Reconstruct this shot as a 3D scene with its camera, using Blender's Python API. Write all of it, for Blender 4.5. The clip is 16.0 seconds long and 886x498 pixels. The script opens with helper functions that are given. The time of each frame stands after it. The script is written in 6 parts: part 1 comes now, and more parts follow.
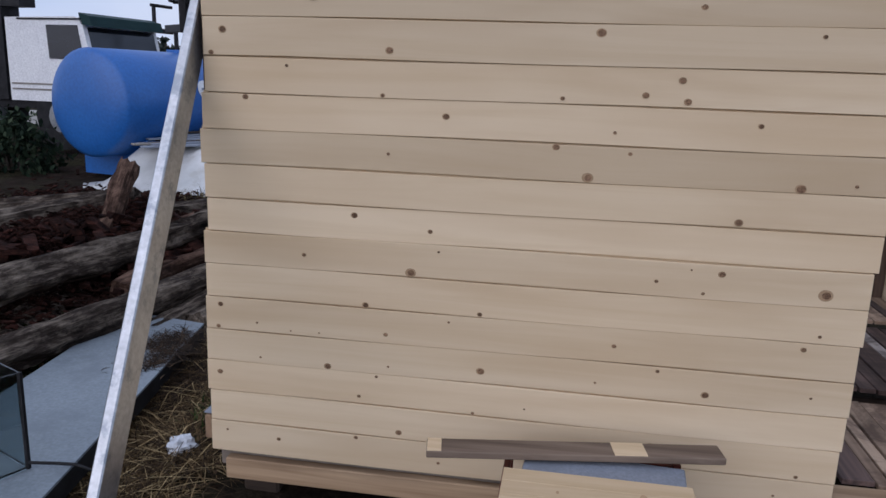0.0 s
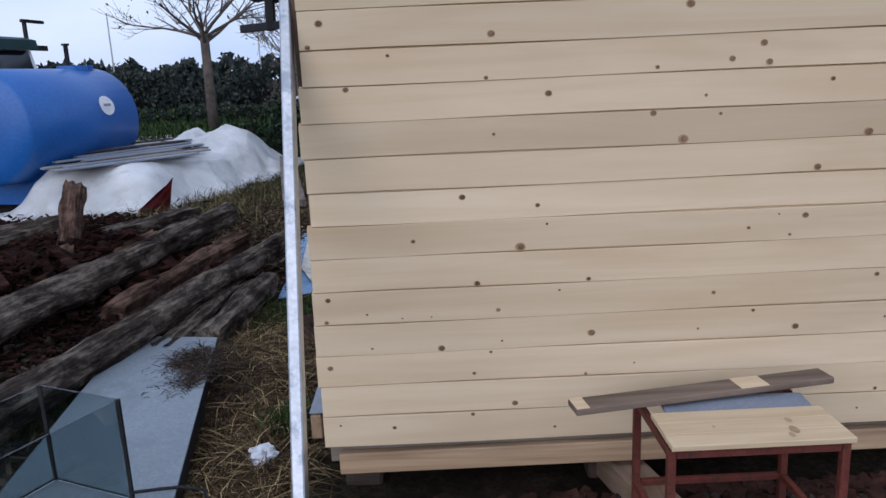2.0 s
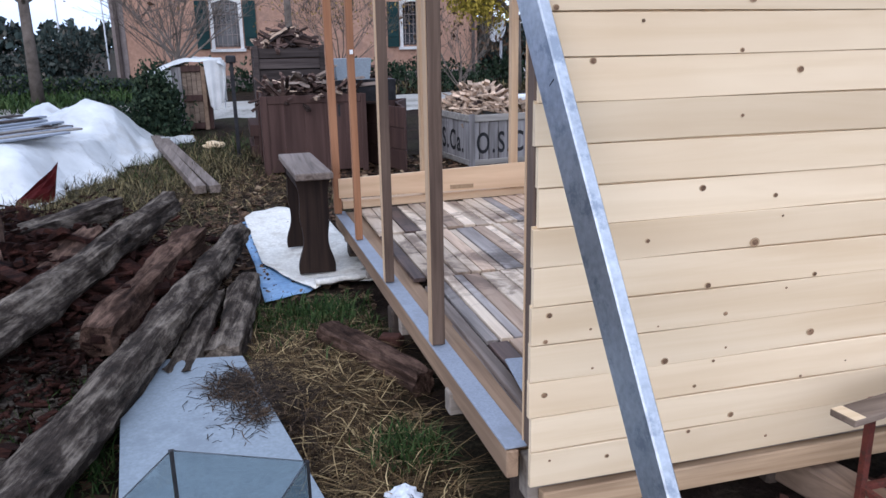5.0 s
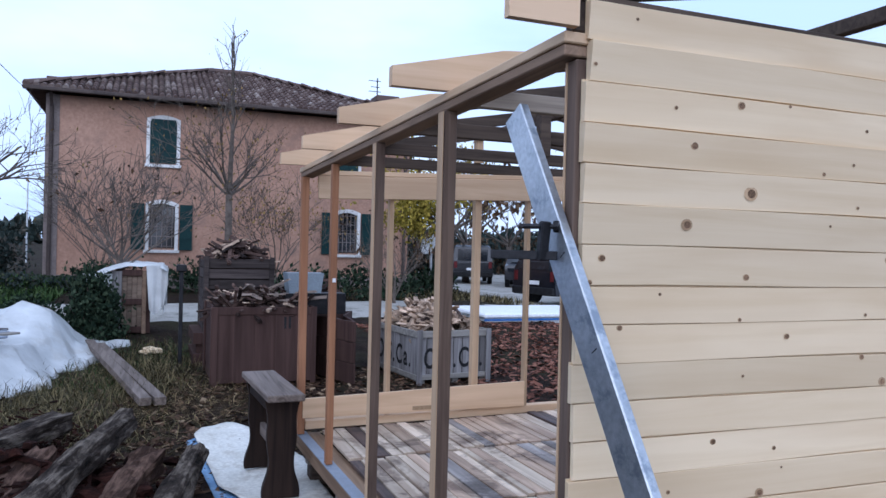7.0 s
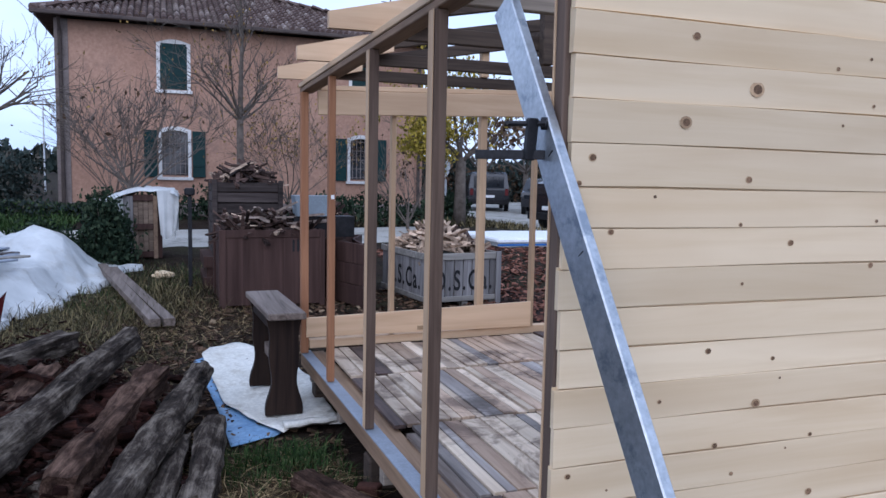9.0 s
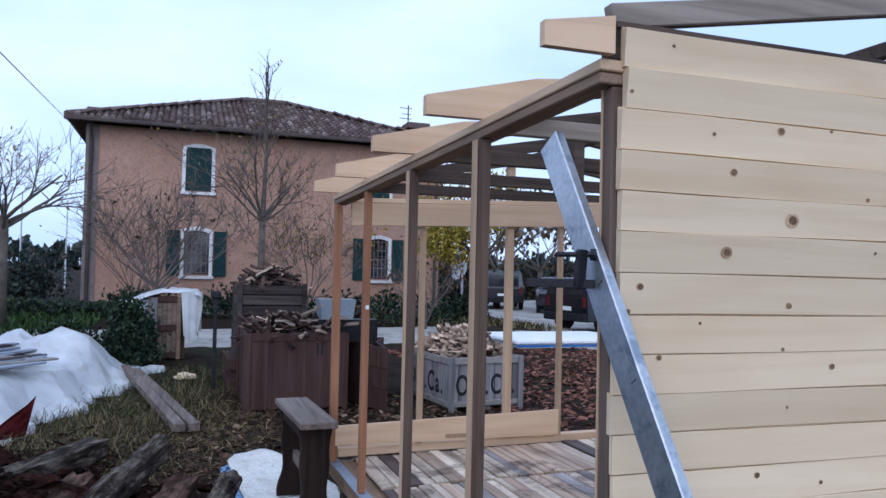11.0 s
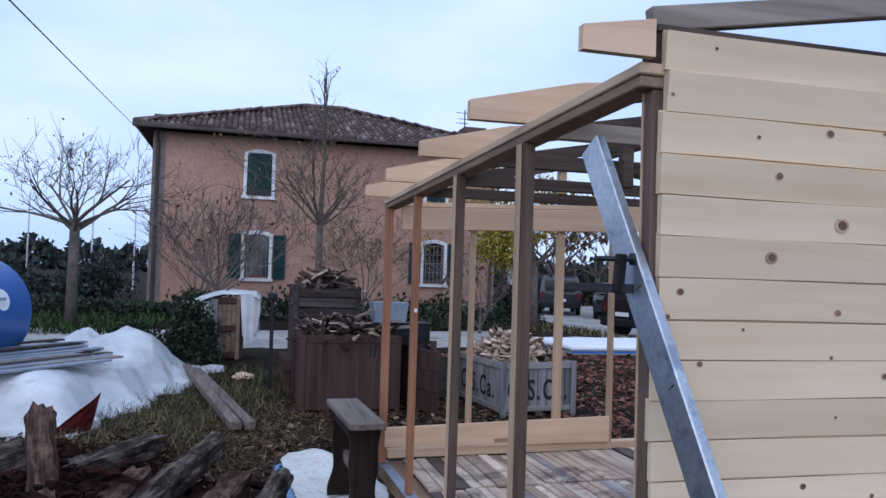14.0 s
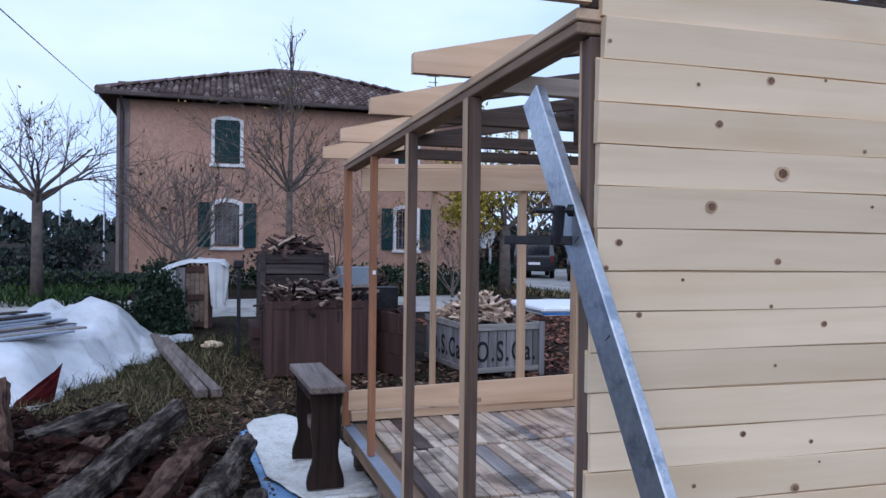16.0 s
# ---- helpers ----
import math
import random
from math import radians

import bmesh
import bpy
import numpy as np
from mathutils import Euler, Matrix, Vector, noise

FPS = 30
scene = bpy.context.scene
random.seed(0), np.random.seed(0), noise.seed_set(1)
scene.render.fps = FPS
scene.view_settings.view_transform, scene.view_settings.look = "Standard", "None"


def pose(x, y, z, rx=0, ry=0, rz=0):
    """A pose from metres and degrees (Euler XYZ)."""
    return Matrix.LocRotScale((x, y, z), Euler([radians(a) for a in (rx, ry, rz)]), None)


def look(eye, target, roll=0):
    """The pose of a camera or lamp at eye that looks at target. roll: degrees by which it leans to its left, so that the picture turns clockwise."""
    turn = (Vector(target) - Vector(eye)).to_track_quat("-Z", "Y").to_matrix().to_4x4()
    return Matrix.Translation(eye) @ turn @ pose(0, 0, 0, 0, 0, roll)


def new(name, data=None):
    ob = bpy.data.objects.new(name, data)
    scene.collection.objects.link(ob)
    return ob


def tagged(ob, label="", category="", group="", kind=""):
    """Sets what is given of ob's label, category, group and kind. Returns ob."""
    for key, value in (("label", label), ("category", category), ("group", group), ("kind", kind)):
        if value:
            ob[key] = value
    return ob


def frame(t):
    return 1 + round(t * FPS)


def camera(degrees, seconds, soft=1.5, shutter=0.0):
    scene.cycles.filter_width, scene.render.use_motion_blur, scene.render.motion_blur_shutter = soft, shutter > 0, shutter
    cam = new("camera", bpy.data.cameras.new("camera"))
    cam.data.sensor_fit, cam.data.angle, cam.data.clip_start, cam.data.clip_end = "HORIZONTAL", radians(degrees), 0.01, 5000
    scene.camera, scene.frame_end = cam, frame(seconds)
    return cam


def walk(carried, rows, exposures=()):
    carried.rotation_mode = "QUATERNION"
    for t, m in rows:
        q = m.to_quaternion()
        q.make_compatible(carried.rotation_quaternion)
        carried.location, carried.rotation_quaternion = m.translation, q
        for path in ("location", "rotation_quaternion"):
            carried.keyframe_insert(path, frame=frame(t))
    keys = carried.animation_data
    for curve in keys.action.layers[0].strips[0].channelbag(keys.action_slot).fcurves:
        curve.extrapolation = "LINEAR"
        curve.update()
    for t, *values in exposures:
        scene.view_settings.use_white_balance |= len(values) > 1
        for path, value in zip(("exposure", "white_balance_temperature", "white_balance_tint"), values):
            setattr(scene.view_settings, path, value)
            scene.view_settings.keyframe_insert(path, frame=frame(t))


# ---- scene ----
cam = camera(60.6, 16.0)
PATH = [
    (0, (0.15, -0.049, 1.556), (-0.161, 1.876, 1.113), 1.8),
    (0.2, (0.098, -0.113, 1.563), (-0.133, 1.830, 1.067), -0.5),
    (0.5, (-0.024, -0.191, 1.566), (-0.014, 1.752, 1.092), -1.2),
    (0.6, (-0.049, -0.195, 1.561), (0.003, 1.748, 1.093), -0.5),
    (0.8, (-0.077, -0.165, 1.536), (0.013, 1.777, 1.100), -1.3),
    (1, (-0.13, -0.137, 1.514), (-0.019, 1.806, 1.054), -3.3),
    (1.5, (-0.299, -0.079, 1.522), (-0.311, 1.872, 1.079), -0.8),
    (2, (-0.612, -0.202, 1.517), (-0.595, 1.746, 1.063), -2.5),
    (2.5, (-0.853, -0.237, 1.502), (-0.756, 1.705, 1.034), -0.5),
    (3, (-1.017, 0.013, 1.495), (-0.822, 1.961, 1.09), -2.7),
    (3.2, (-1.076, 0.058, 1.504), (-0.781, 1.987, 1.067), -0.4),
    (5.3, (-1.909, 0.419, 1.542), (-1.304, 2.248, 1.006), -1.7),
    (5.5, (-1.972, 0.409, 1.569), (-1.26, 2.204, 1.047), -0.6),
    (5.9, (-2.094, 0.399, 1.636), (-1.412, 2.241, 1.257), 0.0),
    (6, (-2.111, 0.395, 1.641), (-1.447, 2.253, 1.314), -0.0),
    (6.5, (-2.19, 0.381, 1.677), (-1.517, 2.258, 1.528), 1.0),
    (7, (-2.195, 0.38, 1.701), (-1.463, 2.242, 1.697), 1.4),
    (7.5, (-2.166, 0.368, 1.702), (-1.337, 2.188, 1.713), 0.7),
    (8, (-2.134, 0.38, 1.665), (-1.211, 2.152, 1.575), 0.8),
    (8.5, (-2.076, 0.43, 1.623), (-1.229, 2.222, 1.359), 1.1),
    (8.7, (-2.047, 0.447, 1.621), (-1.326, 2.297, 1.383), 0.8),
    (10.8, (-2.206, 0.401, 1.695), (-1.565, 2.296, 1.693), 1.3),
    (11, (-2.207, 0.393, 1.71), (-1.552, 2.282, 1.771), 1.3),
    (11.5, (-2.19, 0.374, 1.717), (-1.563, 2.267, 1.874), 1.2),
    (12, (-2.167, 0.369, 1.707), (-1.601, 2.28, 1.868), 1.5),
    (12.5, (-2.164, 0.355, 1.71), (-1.603, 2.273, 1.791), 1.5),
    (13, (-2.174, 0.35, 1.709), (-1.635, 2.274, 1.802), 1.4),
    (13.5, (-2.176, 0.349, 1.707), (-1.671, 2.285, 1.723), 1.7),
    (14, (-2.161, 0.354, 1.707), (-1.651, 2.287, 1.776), 1.8),
    (14.5, (-2.163, 0.339, 1.711), (-1.673, 2.277, 1.783), 1.9),
    (15, (-2.16, 0.33, 1.709), (-1.655, 2.264, 1.79), 2.0),
    (15.5, (-2.131, 0.342, 1.696), (-1.511, 2.243, 1.751), 1.7),
    (16, (-2.037, 0.365, 1.677), (-1.466, 2.282, 1.658), 0.7),
]
walk(cam, [(t, look(eye, target, roll)) for t, eye, target, roll in PATH],
     [(0, -0.25, 6450, 22), (0.5, -0.07, 6420, 22), (1.0, -0.15, 6420, 21), (1.5, -0.15, 6330, 20), (2.0, -0.02, 6290, 20), (2.5, 0.10, 6250, 20), (3.0, 0.23, 6250, 20), (3.2, 0.30, 6250, 20), (5.3, 0.78, 6200, 20), (5.9, 0.80, 6070, 19),
      (6.5, 0.68, 5880, 18), (7.0, 0.34, 5700, 18), (8.0, 0.22, 5680, 21), (8.7, 0.30, 5800, 20), (10.8, 0.33, 5640, 18), (11.0, 0.23, 5660, 18), (11.5, -0.19, 5900, 15), (12.0, -0.24, 5870, 13), (12.5, -0.08, 5760, 16), (13.5, 0.08, 5680, 19), (14.5, 0.05, 5660, 20), (16, 0.15, 5640, 20)])

# ---- world, sun and sky ----
def build_world():
    w = bpy.data.worlds.new("overcast_sky")
    scene.world = w
    w.use_nodes = True
    nt = w.node_tree
    bg = nt.nodes["Background"]
    sky = nt.nodes.new("ShaderNodeTexSky")
    sky.sky_type, sky.sun_disc = "NISHITA", False
    sky.sun_elevation, sky.sun_rotation = radians(24), radians(215)
    sky.air_density, sky.dust_density, sky.ozone_density = 1.0, 1.5, 2.0
    # a layer of grey-blue stratus drawn over the clear sky
    tc = nt.nodes.new("ShaderNodeTexCoord")
    mp = nt.nodes.new("ShaderNodeMapping")
    mp.inputs["Scale"].default_value = (1.3, 1.3, 3.6)
    n1 = nt.nodes.new("ShaderNodeTexNoise")
    n1.inputs["Scale"].default_value, n1.inputs["Detail"].default_value = 1.7, 5
    ramp = nt.nodes.new("ShaderNodeValToRGB")
    ramp.color_ramp.elements[0].position, ramp.color_ramp.elements[0].color = 0.36, (5.2, 6.9, 9.4, 1)
    ramp.color_ramp.elements[1].position, ramp.color_ramp.elements[1].color = 0.66, (7.6, 8.9, 10.4, 1)
    mix = nt.nodes.new("ShaderNodeMixRGB")
    mix.inputs[0].default_value = 0.88
    nt.links.new(tc.outputs["Generated"], mp.inputs[0])
    nt.links.new(mp.outputs[0], n1.inputs["Vector"])
    nt.links.new(n1.outputs["Fac"], ramp.inputs[0])
    nt.links.new(sky.outputs[0], mix.inputs[1])
    nt.links.new(ramp.outputs[0], mix.inputs[2])
    nt.links.new(mix.outputs[0], bg.inputs[0])
    bg.inputs[1].default_value = 0.112


build_world()
sun = new("sun", bpy.data.lights.new("sun", "SUN"))
sun.data.energy, sun.data.angle, sun.data.color = 1.25, radians(75), (0.97, 0.985, 1.0)
sun.matrix_world = look((-6, -14, 11), (0, 3, 0))


# ---- materials ----
def nodes_of(name):
    m = bpy.data.materials.new(name)
    m.use_nodes = True
    return m, m.node_tree, m.node_tree.nodes["Principled BSDF"]


def ramp_node(nt, stops):
    r = nt.nodes.new("ShaderNodeValToRGB")
    e = r.color_ramp.elements
    while len(e) < len(stops):
        e.new(0.5)
    for k, (p, c) in zip(e, stops):
        k.position, k.color = p, (*c, 1)
    return r


def noise_node(nt, vec, scale, detail=4, rough=0.55, dist=0.0):
    n = nt.nodes.new("ShaderNodeTexNoise")
    n.inputs["Scale"].default_value, n.inputs["Detail"].default_value = scale, detail
    n.inputs["Roughness"].default_value, n.inputs["Distortion"].default_value = rough, dist
    nt.links.new(vec, n.inputs["Vector"])
    return n


def mapped(nt, scale=(1, 1, 1), kind="Object", shuffle=True):
    tc = nt.nodes.new("ShaderNodeTexCoord")
    mp = nt.nodes.new("ShaderNodeMapping")
    mp.inputs["Scale"].default_value = scale
    nt.links.new(tc.outputs[kind], mp.inputs[0])
    if shuffle:
        oi = nt.nodes.new("ShaderNodeObjectInfo")
        ml = nt.nodes.new("ShaderNodeMath")
        ml.operation = "MULTIPLY"
        ml.inputs[1].default_value = 37.0
        nt.links.new(oi.outputs["Random"], ml.inputs[0])
        nt.links.new(ml.outputs[0], mp.inputs["Location"])
    return mp.outputs[0]


def mixc(nt, fac, a, b, mode="MIX"):
    m = nt.nodes.new("ShaderNodeMixRGB")
    m.blend_type = mode
    for sock, v in zip(m.inputs, (fac, a, b)):
        if hasattr(v, "links"):
            nt.links.new(v, sock)
        elif isinstance(v, tuple):
            sock.default_value = (*v, 1)
        else:
            sock.default_value = v
    return m.outputs[0]


def bump(nt, bsdf, height, strength, dist):
    b = nt.nodes.new("ShaderNodeBump")
    b.inputs["Strength"].default_value, b.inputs["Distance"].default_value = strength, dist
    nt.links.new(height, b.inputs["Height"])
    nt.links.new(b.outputs[0], bsdf.inputs["Normal"])


def surface(name, c1, c2, rough=0.8, scale=6.0, fine=60.0, depth=0.3, dist=0.004, metal=0.0, spots=None, kind="Object", vary=0.12, spec=0.15):
    """A mottled surface: two colours by a coarse noise, a fine grain, and relief; spots adds stains of a third colour."""
    m, nt, b = nodes_of(name)
    v = mapped(nt, kind=kind)
    big, small = noise_node(nt, v, scale, 5), noise_node(nt, v, fine, 4)
    r = ramp_node(nt, [(0.3, c1), (0.7, c2)])
    nt.links.new(big.outputs["Fac"], r.inputs[0])
    g = ramp_node(nt, [(0.3, (0.75, 0.75, 0.75)), (0.7, (1.15, 1.15, 1.15))])
    nt.links.new(small.outputs["Fac"], g.inputs[0])
    col = mixc(nt, 0.7, r.outputs[0], g.outputs[0], "MULTIPLY")
    if spots:
        sp = noise_node(nt, v, scale * 2.3, 6, 0.7)
        sr = ramp_node(nt, [(0.52, (0, 0, 0)), (0.62, (1, 1, 1))])
        nt.links.new(sp.outputs["Fac"], sr.inputs[0])
        col = mixc(nt, sr.outputs[0], col, spots)
    if vary:
        hs = nt.nodes.new("ShaderNodeHueSaturation")
        oi = nt.nodes.new("ShaderNodeObjectInfo")
        mr = nt.nodes.new("ShaderNodeMapRange")
        mr.inputs["To Min"].default_value, mr.inputs["To Max"].default_value = 1 - vary, 1 + vary
        nt.links.new(oi.outputs["Random"], mr.inputs[0])
        nt.links.new(mr.outputs[0], hs.inputs["Value"])
        nt.links.new(col, hs.inputs["Color"])
        col = hs.outputs[0]
    nt.links.new(col, b.inputs["Base Color"])
    b.inputs["Roughness"].default_value, b.inputs["Metallic"].default_value = rough, metal
    b.inputs["Specular IOR Level"].default_value = spec
    if depth:
        bump(nt, b, mixc(nt, 0.5, big.outputs["Fac"], small.outputs["Fac"]), depth, dist)
    return m


def wood(name, c1, c2, dark, axis=0, rough=0.65, grain=1.0, wear=0.25, vary=0.12, depth=0.25, island=False, stain=None):
    """Sawn wood: grain stretched along one axis, darker streaks, grey weathering, a tone of its own for each piece."""
    m, nt, b = nodes_of(name)
    sc = [26.0 * grain] * 3
    sc[axis] = 1.3 * grain
    v = mapped(nt, tuple(sc))
    soft = [5.0] * 3
    soft[axis] = 0.8
    v2 = mapped(nt, tuple(soft))
    lines = noise_node(nt, v, 1.0, 5, 0.6, 0.7)
    wide = noise_node(nt, v2, 1.0, 3, 0.5, 0.5)
    r = ramp_node(nt, [(0.28, c1), (0.62, c2)])
    nt.links.new(lines.outputs["Fac"], r.inputs[0])
    wr = ramp_node(nt, [(0.45, (0, 0, 0)), (0.75, (1, 1, 1))])
    nt.links.new(wide.outputs["Fac"], wr.inputs[0])
    sc2 = nt.nodes.new("ShaderNodeMath")
    sc2.operation = "MULTIPLY"
    sc2.inputs[1].default_value = wear
    nt.links.new(wr.outputs[0], sc2.inputs[0])
    col = mixc(nt, sc2.outputs[0], r.outputs[0], dark)
    if stain:
        blot = noise_node(nt, mapped(nt, (2.2, 2.2, 2.2), shuffle=False), 1.0, 6, 0.72, 0.6)
        br = ramp_node(nt, [(0.50, (0, 0, 0)), (0.60, (0.75, 0.75, 0.75)), (0.75, (0.95, 0.95, 0.95))])
        nt.links.new(blot.outputs["Fac"], br.inputs[0])
        col = mixc(nt, br.outputs[0], col, stain)
    hs = nt.nodes.new("ShaderNodeHueSaturation")
    mr = nt.nodes.new("ShaderNodeMapRange")
    mr.inputs["To Min"].default_value, mr.inputs["To Max"].default_value = 1 - vary, 1 + vary
    if island:
        gi = nt.nodes.new("ShaderNodeNewGeometry")
        nt.links.new(gi.outputs["Random Per Island"], mr.inputs[0])
    else:
        oi = nt.nodes.new("ShaderNodeObjectInfo")
        nt.links.new(oi.outputs["Random"], mr.inputs[0])
    nt.links.new(mr.outputs[0], hs.inputs["Value"])
    nt.links.new(col, hs.inputs["Color"])
    nt.links.new(hs.outputs[0], b.inputs["Base Color"])
    b.inputs["Roughness"].default_value = rough
    b.inputs["Specular IOR Level"].default_value = 0.12
    bump(nt, b, lines.outputs["Fac"], depth, 0.002)
    return m


M_CLAD = wood("planed_spruce", (0.615, 0.47, 0.30), (0.695, 0.555, 0.38), (0.53, 0.385, 0.235), 0, 0.55, 0.55, 0.7, 0.10, 0.06)
M_KNOT = surface("spruce_knot", (0.15, 0.085, 0.05), (0.28, 0.17, 0.10), 0.6, 90, 260, 0.1, spots=(0.06, 0.035, 0.022), vary=0.35)
M_KNOT_RING = surface("brown_knot_ring", (0.36, 0.235, 0.135), (0.45, 0.31, 0.19), 0.6, 60, 200, 0.1, vary=0.2)
M_PINE_Y = wood("fresh_pine_long", (0.46, 0.31, 0.19), (0.58, 0.42, 0.275), (0.36, 0.24, 0.15), 1, 0.6, 0.8, 0.3)
M_PINE_X = wood("fresh_pine_cross", (0.56, 0.37, 0.225), (0.68, 0.48, 0.31), (0.46, 0.30, 0.185), 0, 0.6, 0.6, 0.4)
M_PINE_Z = wood("fresh_pine_upright", (0.40, 0.26, 0.155), (0.52, 0.36, 0.225), (0.27, 0.175, 0.11), 2, 0.6, 0.9, 0.4)
M_STUD = wood("weathered_stud", (0.065, 0.043, 0.034), (0.15, 0.105, 0.08), (0.035, 0.024, 0.019), 2, 0.75, 1.0, 0.6)
M_STUD_ORANGE = wood("reddish_stud", (0.26, 0.115, 0.06), (0.37, 0.18, 0.095), (0.15, 0.08, 0.055), 2, 0.7, 1.0, 0.5)
M_DARK_X = wood("dark_old_beam", (0.038, 0.028, 0.023), (0.095, 0.07, 0.054), (0.025, 0.02, 0.017), 0, 0.8, 1.0, 0.6)
M_GREY_X = wood("grey_old_beam", (0.17, 0.14, 0.115), (0.29, 0.245, 0.20), (0.10, 0.08, 0.065), 0, 0.8, 1.0, 0.5)
M_GREY_Y = wood("brown_old_plate", (0.16, 0.108, 0.075), (0.28, 0.19, 0.13), (0.10, 0.07, 0.05), 1, 0.8, 1.0, 0.5)
M_JOIST_Y = wood("brown_pine_joist", (0.20, 0.125, 0.08), (0.33, 0.22, 0.14), (0.11, 0.07, 0.05), 1, 0.75, 1.0, 0.5)
M_SILL = surface("blue_grey_membrane", (0.20, 0.225, 0.265), (0.25, 0.28, 0.325), 0.5, 1.6, 120, 0.05, spots=(0.185, 0.205, 0.235))
M_DECK = wood("worn_pallet_plank", (0.33, 0.225, 0.155), (0.52, 0.38, 0.275), (0.14, 0.09, 0.065), 1, 0.6, 1.1, 0.75, 0.3, 0.3, stain=(0.10, 0.065, 0.05))
M_DECK_PALE = wood("pale_pallet_plank", (0.50, 0.385, 0.28), (0.71, 0.58, 0.445), (0.25, 0.165, 0.115), 1, 0.6, 1.1, 0.9, 0.22, 0.3, stain=(0.13, 0.085, 0.063))
M_DECK_GREY = wood("grey_pallet_plank", (0.22, 0.19, 0.175), (0.42, 0.37, 0.335), (0.09, 0.073, 0.066), 1, 0.6, 1.1, 0.8, 0.25, 0.3, stain=(0.08, 0.064, 0.057))
M_DECK_DARK = wood("damp_dark_plank", (0.045, 0.032, 0.03), (0.15, 0.10, 0.085), (0.03, 0.022, 0.02), 1, 0.5, 1.1, 0.7, 0.3, 0.3, stain=(0.04, 0.03, 0.027))
M_INNER = wood("stained_inner_board", (0.46, 0.34, 0.22), (0.62, 0.49, 0.34), (0.20, 0.13, 0.075), 1, 0.65, 0.7, 0.95, 0.24)
M_BENCH = wood("dark_bench_wood", (0.010, 0.006, 0.005), (0.030, 0.018, 0.013), (0.006, 0.004, 0.0035), 2, 0.6, 0.9, 0.5)
M_BENCH_TOP = wood("worn_bench_top", (0.075, 0.056, 0.046), (0.20, 0.16, 0.135), (0.045, 0.033, 0.028), 1, 0.6, 0.9, 0.5)
M_BIN = wood("brown_bin_board", (0.042, 0.023, 0.019), (0.075, 0.043, 0.036), (0.026, 0.015, 0.013), 2, 0.7, 0.5, 0.6, 0.05)
M_CRATE = wood("grey_crate_board", (0.13, 0.12, 0.118), (0.28, 0.265, 0.26), (0.06, 0.053, 0.05), 2, 0.8, 0.9, 0.7, 0.2)
M_CRATE_X = wood("grey_crate_rail", (0.17, 0.155, 0.14), (0.30, 0.28, 0.25), (0.10, 0.09, 0.08), 0, 0.8, 0.8, 0.5)
M_SPLIT = wood("split_firewood", (0.26, 0.175, 0.12), (0.56, 0.42, 0.31), (0.09, 0.056, 0.04), 0, 0.85, 1.2, 0.6, 0.55, 0.5)
M_SCRAP = wood("dark_scrap_wood", (0.016, 0.010, 0.009), (0.085, 0.054, 0.044), (0.010, 0.007, 0.006), 0, 0.85, 1.2, 0.6, 0.8, 0.5)
M_SPLIT_OLD = wood("broken_grey_plank", (0.12, 0.09, 0.075), (0.30, 0.24, 0.20), (0.05, 0.036, 0.03), 0, 0.85, 1.1, 0.6, 0.4, 0.4)
M_OLD_SLAT = wood("blackened_slat", (0.018, 0.014, 0.013), (0.075, 0.06, 0.055), (0.010, 0.008, 0.008), 0, 0.85, 0.9, 0.6, 0.35, 0.4)
M_STEEL = surface("galvanised_steel", (0.36, 0.385, 0.415), (0.52, 0.54, 0.56), 0.36, 5, 60, 0.10, metal=0.85, spots=(0.27, 0.30, 0.335), vary=0, spec=0.5)
M_IRON = surface("black_iron", (0.018, 0.018, 0.02), (0.035, 0.035, 0.038), 0.45, 12, 80, 0.15, metal=0.6)
M_RED_STEEL = surface("rusty_red_steel", (0.12, 0.035, 0.028), (0.19, 0.055, 0.04), 0.6, 12, 80, 0.2, metal=0.2, spots=(0.09, 0.04, 0.03))
M_TANK = surface("blue_tank_paint", (0.010, 0.105, 0.36), (0.014, 0.13, 0.42), 0.38, 1.5, 30, 0.03, vary=0, spec=0.5)
M_WHITE = surface("white_paint", (0.72, 0.73, 0.74), (0.80, 0.81, 0.81), 0.45, 3, 40, 0.05, vary=0)
M_TARP = surface("white_tarpaulin", (0.47, 0.485, 0.48), (0.58, 0.59, 0.585), 0.33, 1.3, 2.6, 0.05, 0.02, spots=(0.44, 0.44, 0.42), vary=0.05, spec=0.35)
M_BLUE_TARP = surface("blue_tarpaulin", (0.13, 0.25, 0.42), (0.24, 0.38, 0.55), 0.5, 5, 40, 0.3, 0.01)
M_FLOOR_SHEET = surface("cream_vinyl_sheet", (0.56, 0.54, 0.48), (0.68, 0.66, 0.60), 0.5, 3, 40, 0.05, 0.002, spots=(0.47, 0.44, 0.38))
M_SLAB = surface("grey_blue_panel", (0.18, 0.215, 0.245), (0.215, 0.255, 0.285), 0.38, 1.3, 70, 0.02, spots=(0.165, 0.195, 0.22), vary=0)
M_BLACK = surface("black_rubber", (0.012, 0.012, 0.013), (0.025, 0.025, 0.027), 0.6, 10, 80, 0.1)
M_STUCCO = surface("terracotta_render", (0.335, 0.195, 0.138), (0.41, 0.25, 0.18), 0.9, 0.55, 14, 0.35, 0.02, spots=(0.285, 0.178, 0.135), vary=0)
M_STUCCO_GREY = surface("grey_stone_quoin", (0.17, 0.14, 0.13), (0.24, 0.20, 0.185), 0.9, 2, 20, 0.3, vary=0)
M_EAVE = surface("dark_eave_timber", (0.05, 0.04, 0.038), (0.09, 0.07, 0.062), 0.85, 4, 40, 0.2)
